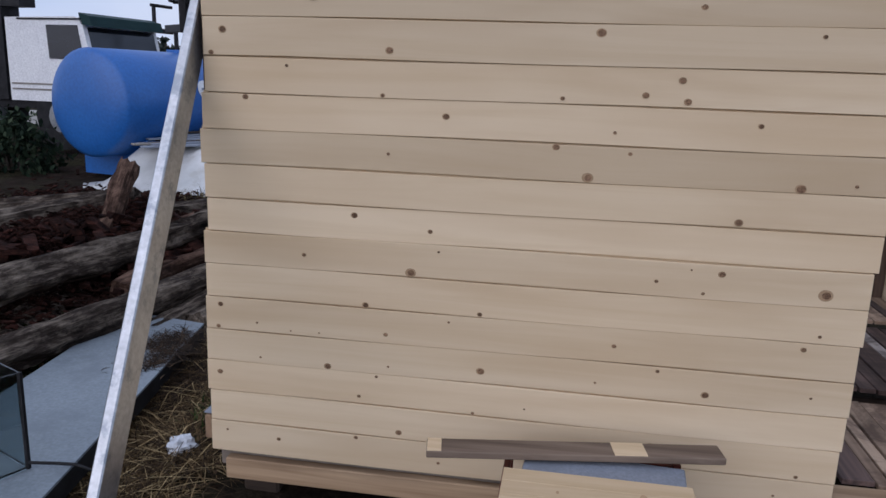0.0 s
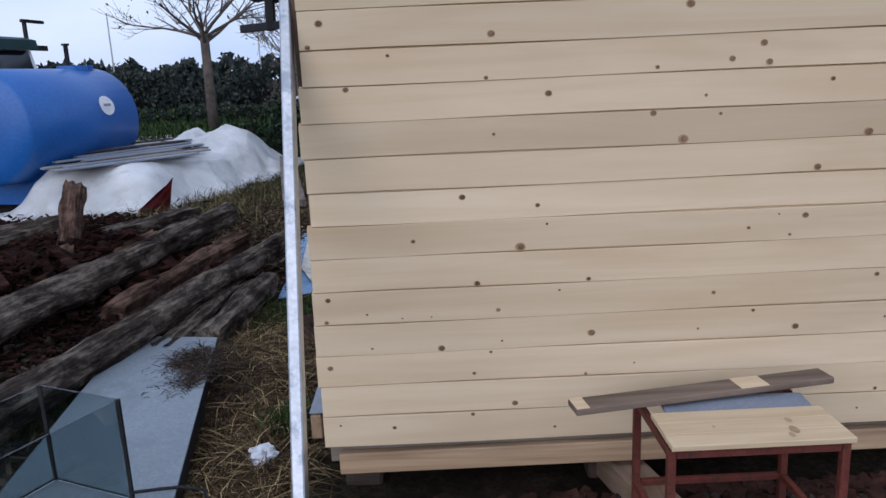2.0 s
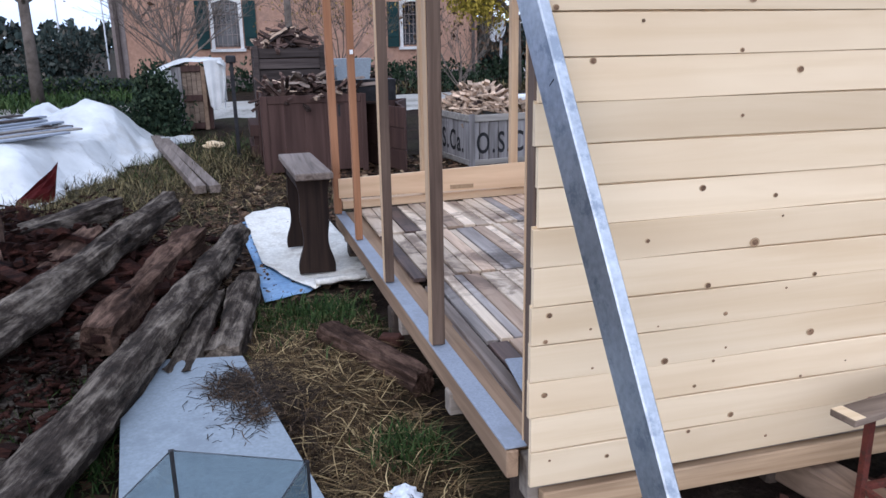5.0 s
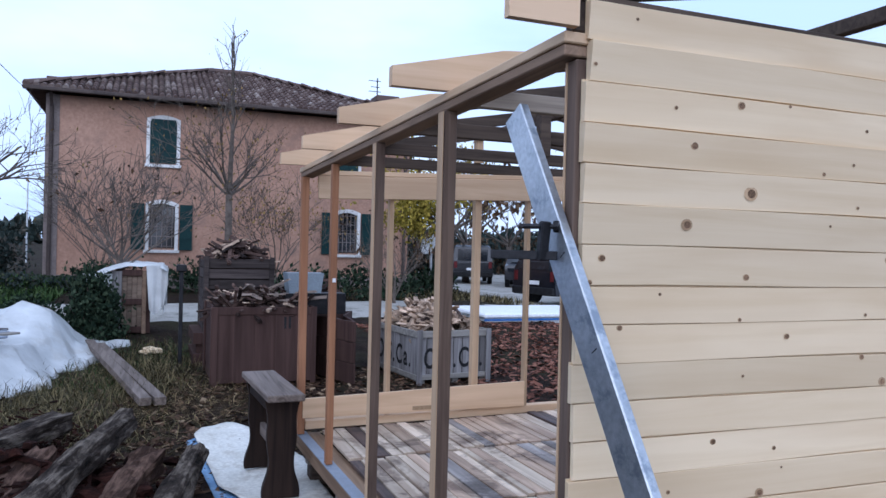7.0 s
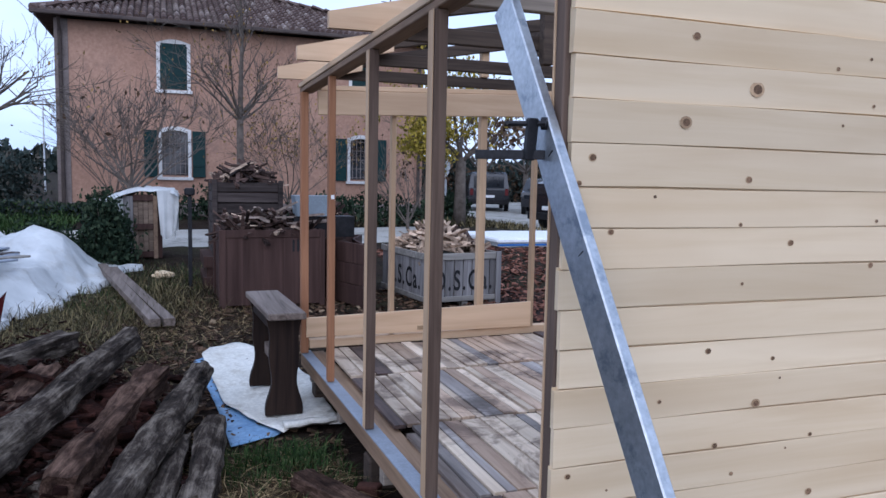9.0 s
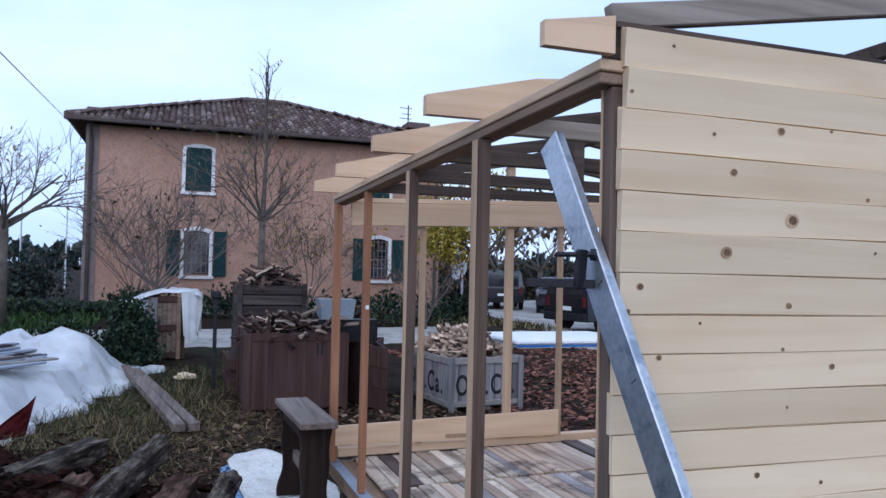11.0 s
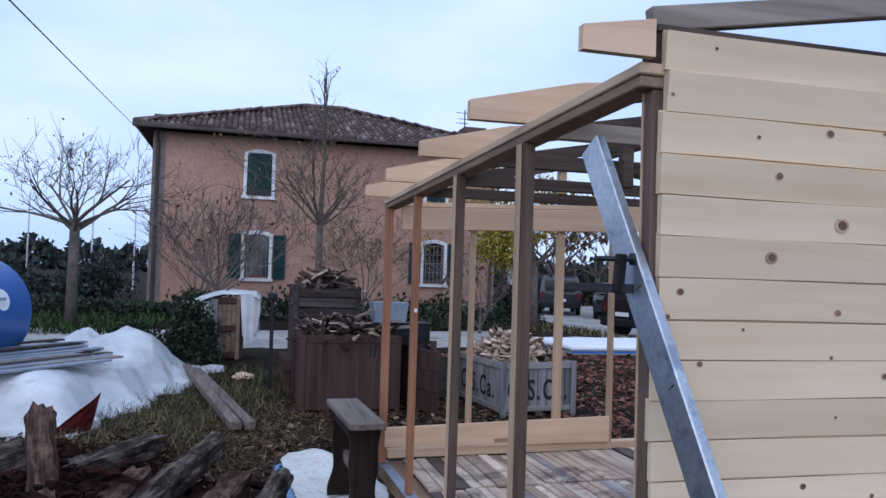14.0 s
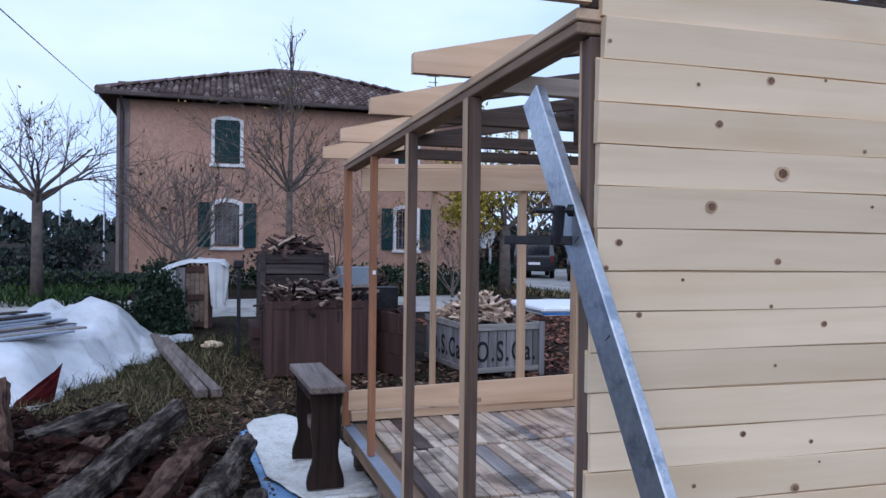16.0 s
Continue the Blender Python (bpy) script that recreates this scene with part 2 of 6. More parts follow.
M_SHUTTER = surface("green_shutter_paint", (0.006, 0.026, 0.027), (0.010, 0.038, 0.038), 0.55, 4, 40, 0.1, vary=0.1)
M_FRAME = surface("white_window_trim", (0.55, 0.54, 0.52), (0.68, 0.67, 0.65), 0.7, 4, 30, 0.15)
M_GLASS_DARK = surface("dark_window_glass", (0.012, 0.014, 0.018), (0.02, 0.024, 0.03), 0.08, 2, 9, 0, vary=0, spec=0.6)
M_BARK = surface("grey_brown_bark", (0.075, 0.06, 0.05), (0.15, 0.125, 0.105), 0.95, 8, 60, 0.6, 0.01)
M_GRAVEL = surface("pale_gravel", (0.27, 0.255, 0.225), (0.40, 0.385, 0.35), 0.95, 0.8, 30, 0.6, 0.02, spots=(0.20, 0.19, 0.165), vary=0)
M_RAG = surface("white_plastic_rag", (0.55, 0.58, 0.62), (0.72, 0.75, 0.78), 0.5, 9, 50, 0.3)
M_BRICK = surface("broken_brick", (0.04, 0.018, 0.013), (0.095, 0.04, 0.028), 0.9, 9, 60, 0.4, vary=0.4)
M_STONE = surface("rubble_stone", (0.02, 0.015, 0.013), (0.075, 0.058, 0.048), 0.9, 9, 60, 0.4, vary=0.5)
M_CAR = surface("black_car_paint", (0.006, 0.007, 0.011), (0.010, 0.011, 0.016), 0.2, 2, 10, 0, vary=0, spec=0.6)
M_RIM = wood("dirty_pine_rim", (0.26, 0.165, 0.095), (0.43, 0.30, 0.185), (0.11, 0.07, 0.045), 0, 0.65, 0.8, 0.9)
M_PLY = wood("yellow_pine_panel", (0.50, 0.37, 0.22), (0.64, 0.50, 0.33), (0.43, 0.31, 0.19), 0, 0.55, 0.7, 0.3)
M_RED_CLOTH = surface("faded_red_plastic", (0.075, 0.010, 0.012), (0.15, 0.022, 0.022), 0.5, 9, 40, 0.2)


def blade_material(name, stops):
    """Each blade or leaf takes a tone of its own."""
    m, nt, b = nodes_of(name)
    g = nt.nodes.new("ShaderNodeNewGeometry")
    r = ramp_node(nt, stops)
    nt.links.new(g.outputs["Random Per Island"], r.inputs[0])
    nt.links.new(r.outputs[0], b.inputs["Base Color"])
    b.inputs["Roughness"].default_value = 0.75
    b.inputs["Specular IOR Level"].default_value = 0.08
    return m


M_STRAW = blade_material("dry_straw", [(0.0, (0.016, 0.010, 0.006)), (0.45, (0.055, 0.034, 0.017)), (0.8, (0.17, 0.11, 0.05)), (1.0, (0.50, 0.37, 0.19))])
M_GRASS = blade_material("green_grass", [(0.0, (0.010, 0.024, 0.008)), (0.6, (0.030, 0.058, 0.016)), (1.0, (0.07, 0.10, 0.036))])
M_DEADGRASS = blade_material("olive_dead_grass", [(0.0, (0.014, 0.011, 0.006)), (0.5, (0.055, 0.047, 0.022)), (1.0, (0.24, 0.19, 0.095))])
M_LEAF = blade_material("evergreen_leaf", [(0.0, (0.006, 0.013, 0.008)), (0.6, (0.018, 0.032, 0.018)), (1.0, (0.05, 0.07, 0.04))])
M_LEAF_BRN = blade_material("brown_leaf", [(0.0, (0.025, 0.015, 0.010)), (0.6, (0.085, 0.05, 0.03)), (1.0, (0.17, 0.115, 0.07))])
M_TILE = blade_material("weathered_roof_tile", [(0.0, (0.075, 0.05, 0.044)), (0.5, (0.115, 0.08, 0.07)), (0.85, (0.16, 0.12, 0.105)), (1.0, (0.27, 0.225, 0.20))])
M_LEAF_OCHRE = blade_material("ochre_leaf", [(0.0, (0.06, 0.04, 0.02)), (0.5, (0.17, 0.11, 0.04)), (1.0, (0.34, 0.22, 0.07))])
M_LEAF_GOLD = blade_material("golden_leaf", [(0.0, (0.10, 0.085, 0.015)), (0.5, (0.24, 0.19, 0.03)), (1.0, (0.42, 0.31, 0.06))])
M_LITTER = blade_material("damp_leaf_litter", [(0.0, (0.012, 0.008, 0.006)), (0.5, (0.05, 0.028, 0.018)), (0.85, (0.12, 0.07, 0.042)), (1.0, (0.30, 0.22, 0.14))])
M_TWIG = blade_material("dark_twig_litter", [(0.0, (0.008, 0.006, 0.005)), (0.6, (0.030, 0.020, 0.014)), (1.0, (0.10, 0.065, 0.04))])
M_OLD_PLANK = wood("old_brown_plank", (0.115, 0.082, 0.06), (0.22, 0.165, 0.125), (0.07, 0.05, 0.04), 0, 0.75, 0.9, 0.6)
# distance haze is put into these greyish blue-green leaf tones
M_HEDGE = blade_material("haze_tinted_hedge_leaf", [(0.0, (0.012, 0.020, 0.018)), (0.5, (0.034, 0.048, 0.043)), (0.85, (0.06, 0.068, 0.058)), (1.0, (0.09, 0.08, 0.065))])
M_FALLEN = blade_material("fallen_leaf_litter", [(0.0, (0.03, 0.016, 0.012)), (0.5, (0.13, 0.05, 0.033)), (1.0, (0.27, 0.125, 0.085))])


def log_material(name, dark, mid, pale, reach):
    """Rotten wood: black hollows, brown flanks, bleached and crumbling crests."""
    m, nt, b = nodes_of(name)
    v, w = mapped(nt, (1.6, 20, 20)), mapped(nt, (4.5, 8, 8))
    streak, blot = noise_node(nt, v, 1.0, 6, 0.7, 0.8), noise_node(nt, w, 1.0, 6, 0.7, 0.4)
    fine = noise_node(nt, mapped(nt, (14, 110, 110)), 1.0, 4, 0.7)
    both = mixc(nt, 0.55, streak.outputs["Fac"], blot.outputs["Fac"])
    r = ramp_node(nt, [(0.36, dark), (0.48, mid), (reach, pale)])
    nt.links.new(both, r.inputs[0])
    g = ramp_node(nt, [(0.3, (0.5, 0.5, 0.5)), (0.7, (1.25, 1.25, 1.25))])
    nt.links.new(fine.outputs["Fac"], g.inputs[0])
    nt.links.new(mixc(nt, 0.8, r.outputs[0], g.outputs[0], "MULTIPLY"), b.inputs["Base Color"])
    b.inputs["Roughness"].default_value = 0.95
    b.inputs["Specular IOR Level"].default_value = 0.06
    bump(nt, b, mixc(nt, 0.35, both, fine.outputs["Fac"]), 1.0, 0.03)
    return m


M_LOG = log_material("rotten_log", (0.007, 0.006, 0.005), (0.048, 0.037, 0.030), (0.30, 0.25, 0.20), 0.66)
M_TIMBER_RED = log_material("reddish_old_timber", (0.010, 0.006, 0.005), (0.055, 0.032, 0.023), (0.21, 0.13, 0.095), 0.64)
M_REDROT = log_material("red_rotten_wood", (0.005, 0.003, 0.0027), (0.019, 0.009, 0.007), (0.085, 0.032, 0.023), 0.66)


def glass_material():
    m, nt, b = nodes_of("aquarium_glass")
    b.inputs["Base Color"].default_value = (0.55, 0.63, 0.65, 1)
    b.inputs["Roughness"].default_value = 0.02
    b.inputs["Transmission Weight"].default_value = 1.0
    b.inputs["IOR"].default_value = 1.45
    return m


M_GLASS = glass_material()


def ground_material():
    m, nt, b = nodes_of("muddy_ground")
    v = mapped(nt, shuffle=False)
    a, c, f = noise_node(nt, v, 0.9, 6, 0.65), noise_node(nt, v, 5.0, 6, 0.65), noise_node(nt, v, 38.0, 5, 0.7)
    soil = ramp_node(nt, [(0.3, (0.009, 0.006, 0.005)), (0.55, (0.026, 0.017, 0.013)), (0.75, (0.06, 0.042, 0.032))])
    nt.links.new(c.outputs["Fac"], soil.inputs[0])
    grass = ramp_node(nt, [(0.35, (0.013, 0.014, 0.007)), (0.7, (0.055, 0.045, 0.026))])
    nt.links.new(f.outputs["Fac"], grass.inputs[0])
    where = ramp_node(nt, [(0.44, (0, 0, 0)), (0.6, (1, 1, 1))])
    nt.links.new(a.outputs["Fac"], where.inputs[0])
    col = mixc(nt, where.outputs[0], soil.outputs[0], grass.outputs[0])
    fine = ramp_node(nt, [(0.3, (0.55, 0.55, 0.55)), (0.7, (1.3, 1.3, 1.3))])
    nt.links.new(f.outputs["Fac"], fine.inputs[0])
    col = mixc(nt, 0.8, col, fine.outputs[0], "MULTIPLY")
    nt.links.new(col, b.inputs["Base Color"])
    b.inputs["Roughness"].default_value = 0.95
    b.inputs["Specular IOR Level"].default_value = 0.06
    bump(nt, b, mixc(nt, 0.4, c.outputs["Fac"], f.outputs["Fac"]), 0.9, 0.05)
    return m


M_GROUND = ground_material()


# ---- mesh helpers ----
def bm_box(bm, x0, x1, y0, y1, z0, z1, bevel=0.0):
    m = Matrix.Translation(((x0 + x1) / 2, (y0 + y1) / 2, (z0 + z1) / 2)) @ Matrix.Diagonal((abs(x1 - x0), abs(y1 - y0), abs(z1 - z0), 1))
    vs = bmesh.ops.create_cube(bm, size=1, matrix=m)["verts"]
    if bevel:
        es = list({e for v in vs for e in v.link_edges})
        bmesh.ops.bevel(bm, geom=es, offset=bevel, segments=1, affect="EDGES")
    return bm


def box(x0, x1, y0, y1, z0, z1, bevel=0.004):
    return bm_box(bmesh.new(), x0, x1, y0, y1, z0, z1, bevel)


def beam(p, q, w, h, bevel=0.004, up=(0, 0, 1), wobble=0.0):
    """A bar from p to q, w across and h high."""
    bm = bmesh.new()
    p, q = Vector(p), Vector(q)
    d = q - p
    x = d.normalized()
    y = Vector(up).cross(x).normalized()
    z = x.cross(y)
    rot = Matrix((x, y, z)).transposed().to_4x4()
    vs = bmesh.ops.create_cube(bm, size=1, matrix=Matrix.Translation((p + q) / 2) @ rot @ Matrix.Diagonal((d.length, w, h, 1)))["verts"]
    if bevel:
        bmesh.ops.bevel(bm, geom=list(bm.edges), offset=bevel, segments=1, affect="EDGES")
    return bm


def prism(points, y0, y1):
    """An outline in x and z, drawn out from y0 to y1."""
    bm = bmesh.new()
    f = bm.faces.new([bm.verts.new((x, y0, z)) for x, z in points])
    ext = bmesh.ops.extrude_face_region(bm, geom=[f])["geom"]
    bmesh.ops.translate(bm, vec=(0, y1 - y0, 0), verts=[g for g in ext if isinstance(g, bmesh.types.BMVert)])
    bmesh.ops.recalc_face_normals(bm, faces=bm.faces)
    return bm


def tube(bm, pts, radii, sides=8, cap=True):
    """A round limb through the points, with a radius at each."""
    rings = []
    for i, p in enumerate(pts):
        p = Vector(p)
        a = Vector(pts[max(i - 1, 0)])
        c = Vector(pts[min(i + 1, len(pts) - 1)])
        d = (c - a).normalized()
        u = d.orthogonal().normalized()
        if abs(d.z) < 0.95:
            u = d.cross(Vector((0, 0, 1))).normalized()
        w = d.cross(u)
        rings.append([bm.verts.new(p + radii[i] * (math.cos(2 * math.pi * k / sides) * u + math.sin(2 * math.pi * k / sides) * w)) for k in range(sides)])
    for r0, r1 in zip(rings, rings[1:]):
        for k in range(sides):
            bm.faces.new((r0[k], r0[(k + 1) % sides], r1[(k + 1) % sides], r1[k]))
    if cap:
        bm.faces.new(rings[0][::-1])
        bm.faces.new(rings[-1])
    return bm


def finish(bm, name, material, smooth=False):
    me = bpy.data.meshes.new(name)
    bmesh.ops.recalc_face_normals(bm, faces=bm.faces)
    bm.to_mesh(me)
    bm.free()
    if smooth:
        me.polygons.foreach_set("use_smooth", [True] * len(me.polygons))
    me.materials.append(material)
    return new(name, me)


def thing(name, bm, material, label, category, group="", kind="", smooth=False):
    return tagged(finish(bm, name, material, smooth), label, category, group, kind)


def holder(name, label, category, at=(0, 0, 0), group="", kind=""):
    ob = new(name)
    ob.location = at
    ob.empty_display_size = 0.1
    return tagged(ob, label, category, group, kind)


def part(name, bm, material, parent, label="", smooth=False):
    """bm in the world's coordinates, linked as one mesh under its thing."""
    ob = finish(bm, name, material, smooth)
    chain = Vector((0, 0, 0))
    p = parent
    while p:
        chain += p.location
        p = p.parent
    if chain.length:
        ob.data.transform(Matrix.Translation(-chain))
    ob.parent = parent
    return tagged(ob, label)


def from_lists(name, verts, faces, material, smooth=False):
    me = bpy.data.meshes.new(name)
    me.from_pydata(verts, [], faces)
    me.materials.append(material)
    if smooth:
        me.polygons.foreach_set("use_smooth", [True] * len(me.polygons))
    return new(name, me)


rng = random.Random(11)


# ---- ground ----
def step(a, b, v):
    t = min(max((v - a) / (b - a), 0.0), 1.0)
    return t * t * (3 - 2 * t)


def ground_z(x, y):
    rise = 0.05 * step(2.5, 6, y) + 0.12 * step(5.5, 9, y) + 0.16 * step(9, 13.5, y) + 0.10 * step(13.5, 17, y)
    rise *= 1 - 0.8 * step(4, 10, x)
    mound = 0.34 * math.exp(-((x + 3.5) / 0.8) ** 2 - ((y - 5.2) / 1.5) ** 2) + 0.10 * math.exp(-((x + 2.9) / 0.7) ** 2 - ((y - 7.2) / 1.2) ** 2)
    lumps = 0.035 * noise.noise((x * 1.3, y * 1.3, 0.0)) + 0.018 * noise.noise((x * 4.1, y * 4.1, 3.0))
    near = 1 - step(10, 30, abs(y) + abs(x) * 0.5)
    under = 1 - 0.7 * (step(-1.3, -1.0, x) * (1 - step(2.0, 2.3, x)) * step(1.7, 2.2, y) * (1 - step(5.9, 6.3, y)))
    return rise + (mound + lumps * (0.4 + 0.6 * near)) * under - 0.02


def spread(lo, hi, fine, inner_lo, inner_hi, grow=1.28):
    a = list(np.arange(inner_lo, inner_hi + 1e-6, fine))
    s = fine
    while a[-1] < hi:
        s *= grow
        a.append(a[-1] + s)
    s = fine
    while a[0] > lo:
        s *= grow
        a.insert(0, a[0] - s)
    return a


def build_ground():
    xs, ys = spread(-900, 900, 0.11, -6.5, 3.2), spread(-300, 1500, 0.11, 0.0, 11)
    vs = [(x, y, ground_z(x, y)) for y in ys for x in xs]
    n = len(xs)
    fs = [(j * n + i, j * n + i + 1, (j + 1) * n + i + 1, (j + 1) * n + i) for j in range(len(ys) - 1) for i in range(n - 1)]
    tagged(from_lists("ground", vs, fs, M_GROUND, True), "muddy yard ground with dead grass and leaves", "ground", kind="structure")


build_ground()


def drive(name, centre, widths, label):
    vs, fs = [], []
    for k, (p, w) in enumerate(zip(centre, widths)):
        p = Vector((*p, 0))
        d = (Vector((*centre[min(k + 1, len(centre) - 1)], 0)) - Vector((*centre[max(k - 1, 0)], 0))).normalized()
        nrm = Vector((-d.y, d.x, 0))
        for i in range(13):
            o = (i / 6 - 1) * w * (1 + 0.06 * math.sin(k * 2.1 + (i > 6)))
            q = p + nrm * o
            vs.append((q.x, q.y, ground_z(q.x, q.y) + 0.03 - 0.05 * (abs(i / 6 - 1) > 0.95)))
    for k in range(len(centre) - 1):
        for i in range(12):
            a = k * 13 + i
            fs.append((a, a + 1, a + 14, a + 13))
    tagged(from_lists(name, vs, fs, M_GRAVEL, True), label, "road", kind="structure")


drive("road", [(-40 + 1.6 * k, 15.6 + 0.3 * math.sin(k * 0.5)) for k in range(28)] + [(6.4, 15.5), (8.2, 16.5), (9.5, 18.5), (10.3, 20.5), (11.0, 23.5), (12, 27.5), (13.5, 32), (15.5, 40), (19, 55)], [1.5] * 28 + [1.7, 2.2, 2.8, 3.0, 3.0, 3.0, 3.0, 3, 3], "pale gravel farm drive with puddled edges")


# ---- the cabin under construction ----
cabin = holder("garden_cabin", "half-built timber cabin with pale horizontal cladding and open stud walls", "cabin", (0.4, 4.0, 0.1))
Y_FACE = 2.28


def clad(z0, z1, x0, x1, knots=(), proud=0.0, lean=0.0):
    """One tongue-and-groove board of the front wall, with its knots as (x, height, radius)."""
    bm = bmesh.new()
    y0, y1 = Y_FACE - proud, Y_FACE + 0.02
    # some boards were driven tight, others stand a little apart
    g = crng.choice((0.0004, 0.0006, 0.0009, 0.0013, 0.0022) if z0 < 1.7 else (0.0013, 0.0018, 0.0024))
    # the profile has small chamfers along both long edges, which make the joint lines
    prof = [(y0 + 0.002, z0 + g), (y0, z0 + g + 0.0013), (y0 - lean, z1 - g - 0.0013), (y0 - lean + 0.002, z1 - g), (y0 + 0.0135, z1 - g), (y0 + 0.0135, z1 + 0.006), (y1 - 0.002, z1 + 0.006), (y1 - 0.002, z0 + g)]
    n = 9
    rings = []
    for i in range(n):
        x = x0 + (x1 - x0) * i / (n - 1)
        w = 0.0022 * math.sin(i * 0.9 + z0 * 40) if 0 < i < n - 1 else 0
        rings.append([bm.verts.new((x, y + 0.4 * w, z + w)) for y, z in prof])
    for a, c in zip(rings, rings[1:]):
        for k in range(len(prof)):
            bm.faces.new((a[k], a[(k + 1) % len(prof)], c[(k + 1) % len(prof)], c[k]))
    bm.faces.new(rings[0])
    bm.faces.new(rings[-1][::-1])
    b = part("cladding_board", bm, M_CLAD, cabin)
    for x, dz, r in knots:
        z = min(max(z0 + dz, z0 + 0.004 + r * 0.7), z1 - 0.004 - r * 0.7)
        yk = y0 - lean * (z - z0) / (z1 - z0)
        if r > 0.0055:
            bk = bmesh.new()
            bmesh.ops.create_circle(bk, cap_ends=True, segments=14, radius=1, matrix=Matrix.Translation((x, yk - 0.0011, z)) @ Matrix.Diagonal((r * 1.2, 1, r, 1)) @ pose(0, 0, 0, 90))
            part("knot_ring", bk, M_KNOT_RING, b)
        bk = bmesh.new()
        s = 0.78 if r > 0.0055 else 1.0
        if 0.0145 < r:
            s = 0.62
        bmesh.ops.create_circle(bk, cap_ends=True, segments=12, radius=1, matrix=Matrix.Translation((x + r * 0.1, yk - 0.0019, z)) @ Matrix.Diagonal((r * s * 1.15, 1, r * s, 1)) @ pose(0, 0, 0, 90))
        part("knot", bk, M_KNOT, b)
    return b


L, R = -1.016, 1.055
crng = random.Random(19)
clad(0.230, 0.345, L - 0.024, R - 0.02, [(-0.98, 0.083, 0.004), (-0.79, 0.066, 0.007), (-0.51, 0.104, 0.007), (-0.22, 0.042, 0.005), (0.86, 0.059, 0.004)])
clad(0.345, 0.460, L - 0.023, R - 0.018, [(-0.36, 0.024, 0.01), (0.47, 0.071, 0.01), (0.92, 0.016, 0.006)])
clad(0.460, 0.572, L - 0.031, R - 0.012, [(-1.0, 0.07, 0.009), (-0.5, 0.028, 0.006), (-0.44, 0.105, 0.005), (-0.11, 0.008, 0.005), (0.06, 0.04, 0.003)])
clad(0.572, 0.687, L - 0.029, R - 0.008, [(-0.85, 0.024, 0.004), (-0.61, 0.014, 0.011), (-0.4, 0.032, 0.004), (-0.09, 0.046, 0.012), (0.28, 0.043, 0.004), (0.47, 0.1, 0.006), (0.62, 0.035, 0.011), (0.93, 0.056, 0.004)])
clad(0.687, 0.802, L - 0.027, R - 0.008, [(-1.0, 0.01, 0.007), (-0.99, 0.089, 0.009), (-0.86, 0.033, 0.004), (-0.74, 0.014, 0.003), (-0.64, 0.015, 0.003), (-0.41, 0.029, 0.007), (-0.2, 0.09, 0.004), (0.33, 0.056, 0.007), (0.89, 0.095, 0.008)])
clad(0.802, 0.918, L - 0.022, R, [(-0.48, 0.009, 0.01), (-0.1, 0.01, 0.0075), (0.93, 0.025, 0.005)])
clad(0.918, 1.030, L - 0.025, R, [(-0.69, 0.051, 0.007), (-0.33, 0.016, 0.015), (-0.24, 0.091, 0.004), (0.44, 0.046, 0.006), (0.54, 0.089, 0.003), (0.58, 0.017, 0.005), (0.63, 0.081, 0.01), (0.93, 0.038, 0.018)])
clad(1.030, 1.143, L - 0.010, R + 0.012, [(-0.52, 0.081, 0.01), (-0.27, 0.043, 0.0075)], -0.003)
clad(1.143, 1.255, L - 0.014, R + 0.012, [(0.66, 0.017, 0.011)])
clad(1.255, 1.370, L - 0.024, R + 0.008, [(-0.41, 0.059, 0.005), (0.11, 0.107, 0.01), (0.21, 0.016, 0.015), (0.33, 0.093, 0.006), (0.82, 0.014, 0.014), (0.97, 0.029, 0.005)])
clad(1.370, 1.485, L - 0.014, R + 0.01, [(-0.88, 0.106, 0.009), (-0.23, 0.067, 0.01), (0.28, 0.039, 0.005), (0.69, 0.074, 0.008)])
clad(1.485, 1.600, L + 0.000, R + 0.022, [(-0.74, 0.09, 0.005), (-0.43, 0.008, 0.007), (0.12, 0.019, 0.0065), (0.36, 0.036, 0.009), (0.46, 0.081, 0.01), (0.48, 0.021, 0.01), (1.045, 0.01, 0.012)], 0.002)
clad(1.600, 1.720, L + 0.000, R + 0.02, [(-0.99, 0.008, 0.008), (-0.95, 0.081, 0.011), (-0.41, 0.029, 0.011), (0.22, 0.094, 0.013), (0.83, 0.096, 0.006)], 0.004)
clad(1.720, 1.840, L - 0.002, R + 0.02, [(-0.65, 0.069, 0.018), (-0.06, 0.083, 0.005), (0.5, 0.05, 0.009)], 0.003, 0.008)
clad(1.840, 1.958, L, R + 0.02, [(-0.4, 0.056, 0.023), (0.07, 0.03, 0.006), (0.62, 0.07, 0.008)], 0.002, 0.008)
clad(1.958, 2.075, L - 0.006, R + 0.015, [(-0.63, 0.075, 0.013), (-0.09, 0.018, 0.007), (0.04, 0.056, 0.005), (0.55, 0.05, 0.009)], 0.004, 0.010)
clad(2.075, 2.195, L - 0.004, R + 0.02, [(-0.7, 0.069, 0.006), (-0.45, 0.097, 0.013), (-0.25, 0.112, 0.006), (0.1, 0.059, 0.007), (0.24, 0.063, 0.009)], 0.003, 0.008)
clad(2.195, 2.315, L + 0.012, R + 0.02, [(0.42, 0.02, 0.012), (-0.99, 0.05, 0.006)], 0.004, 0.012)
clad(2.315, 2.430, L + 0.004, R + 0.02, [(-0.85, 0.077, 0.005), (0.3, 0.05, 0.006)], 0.003, 0.010)

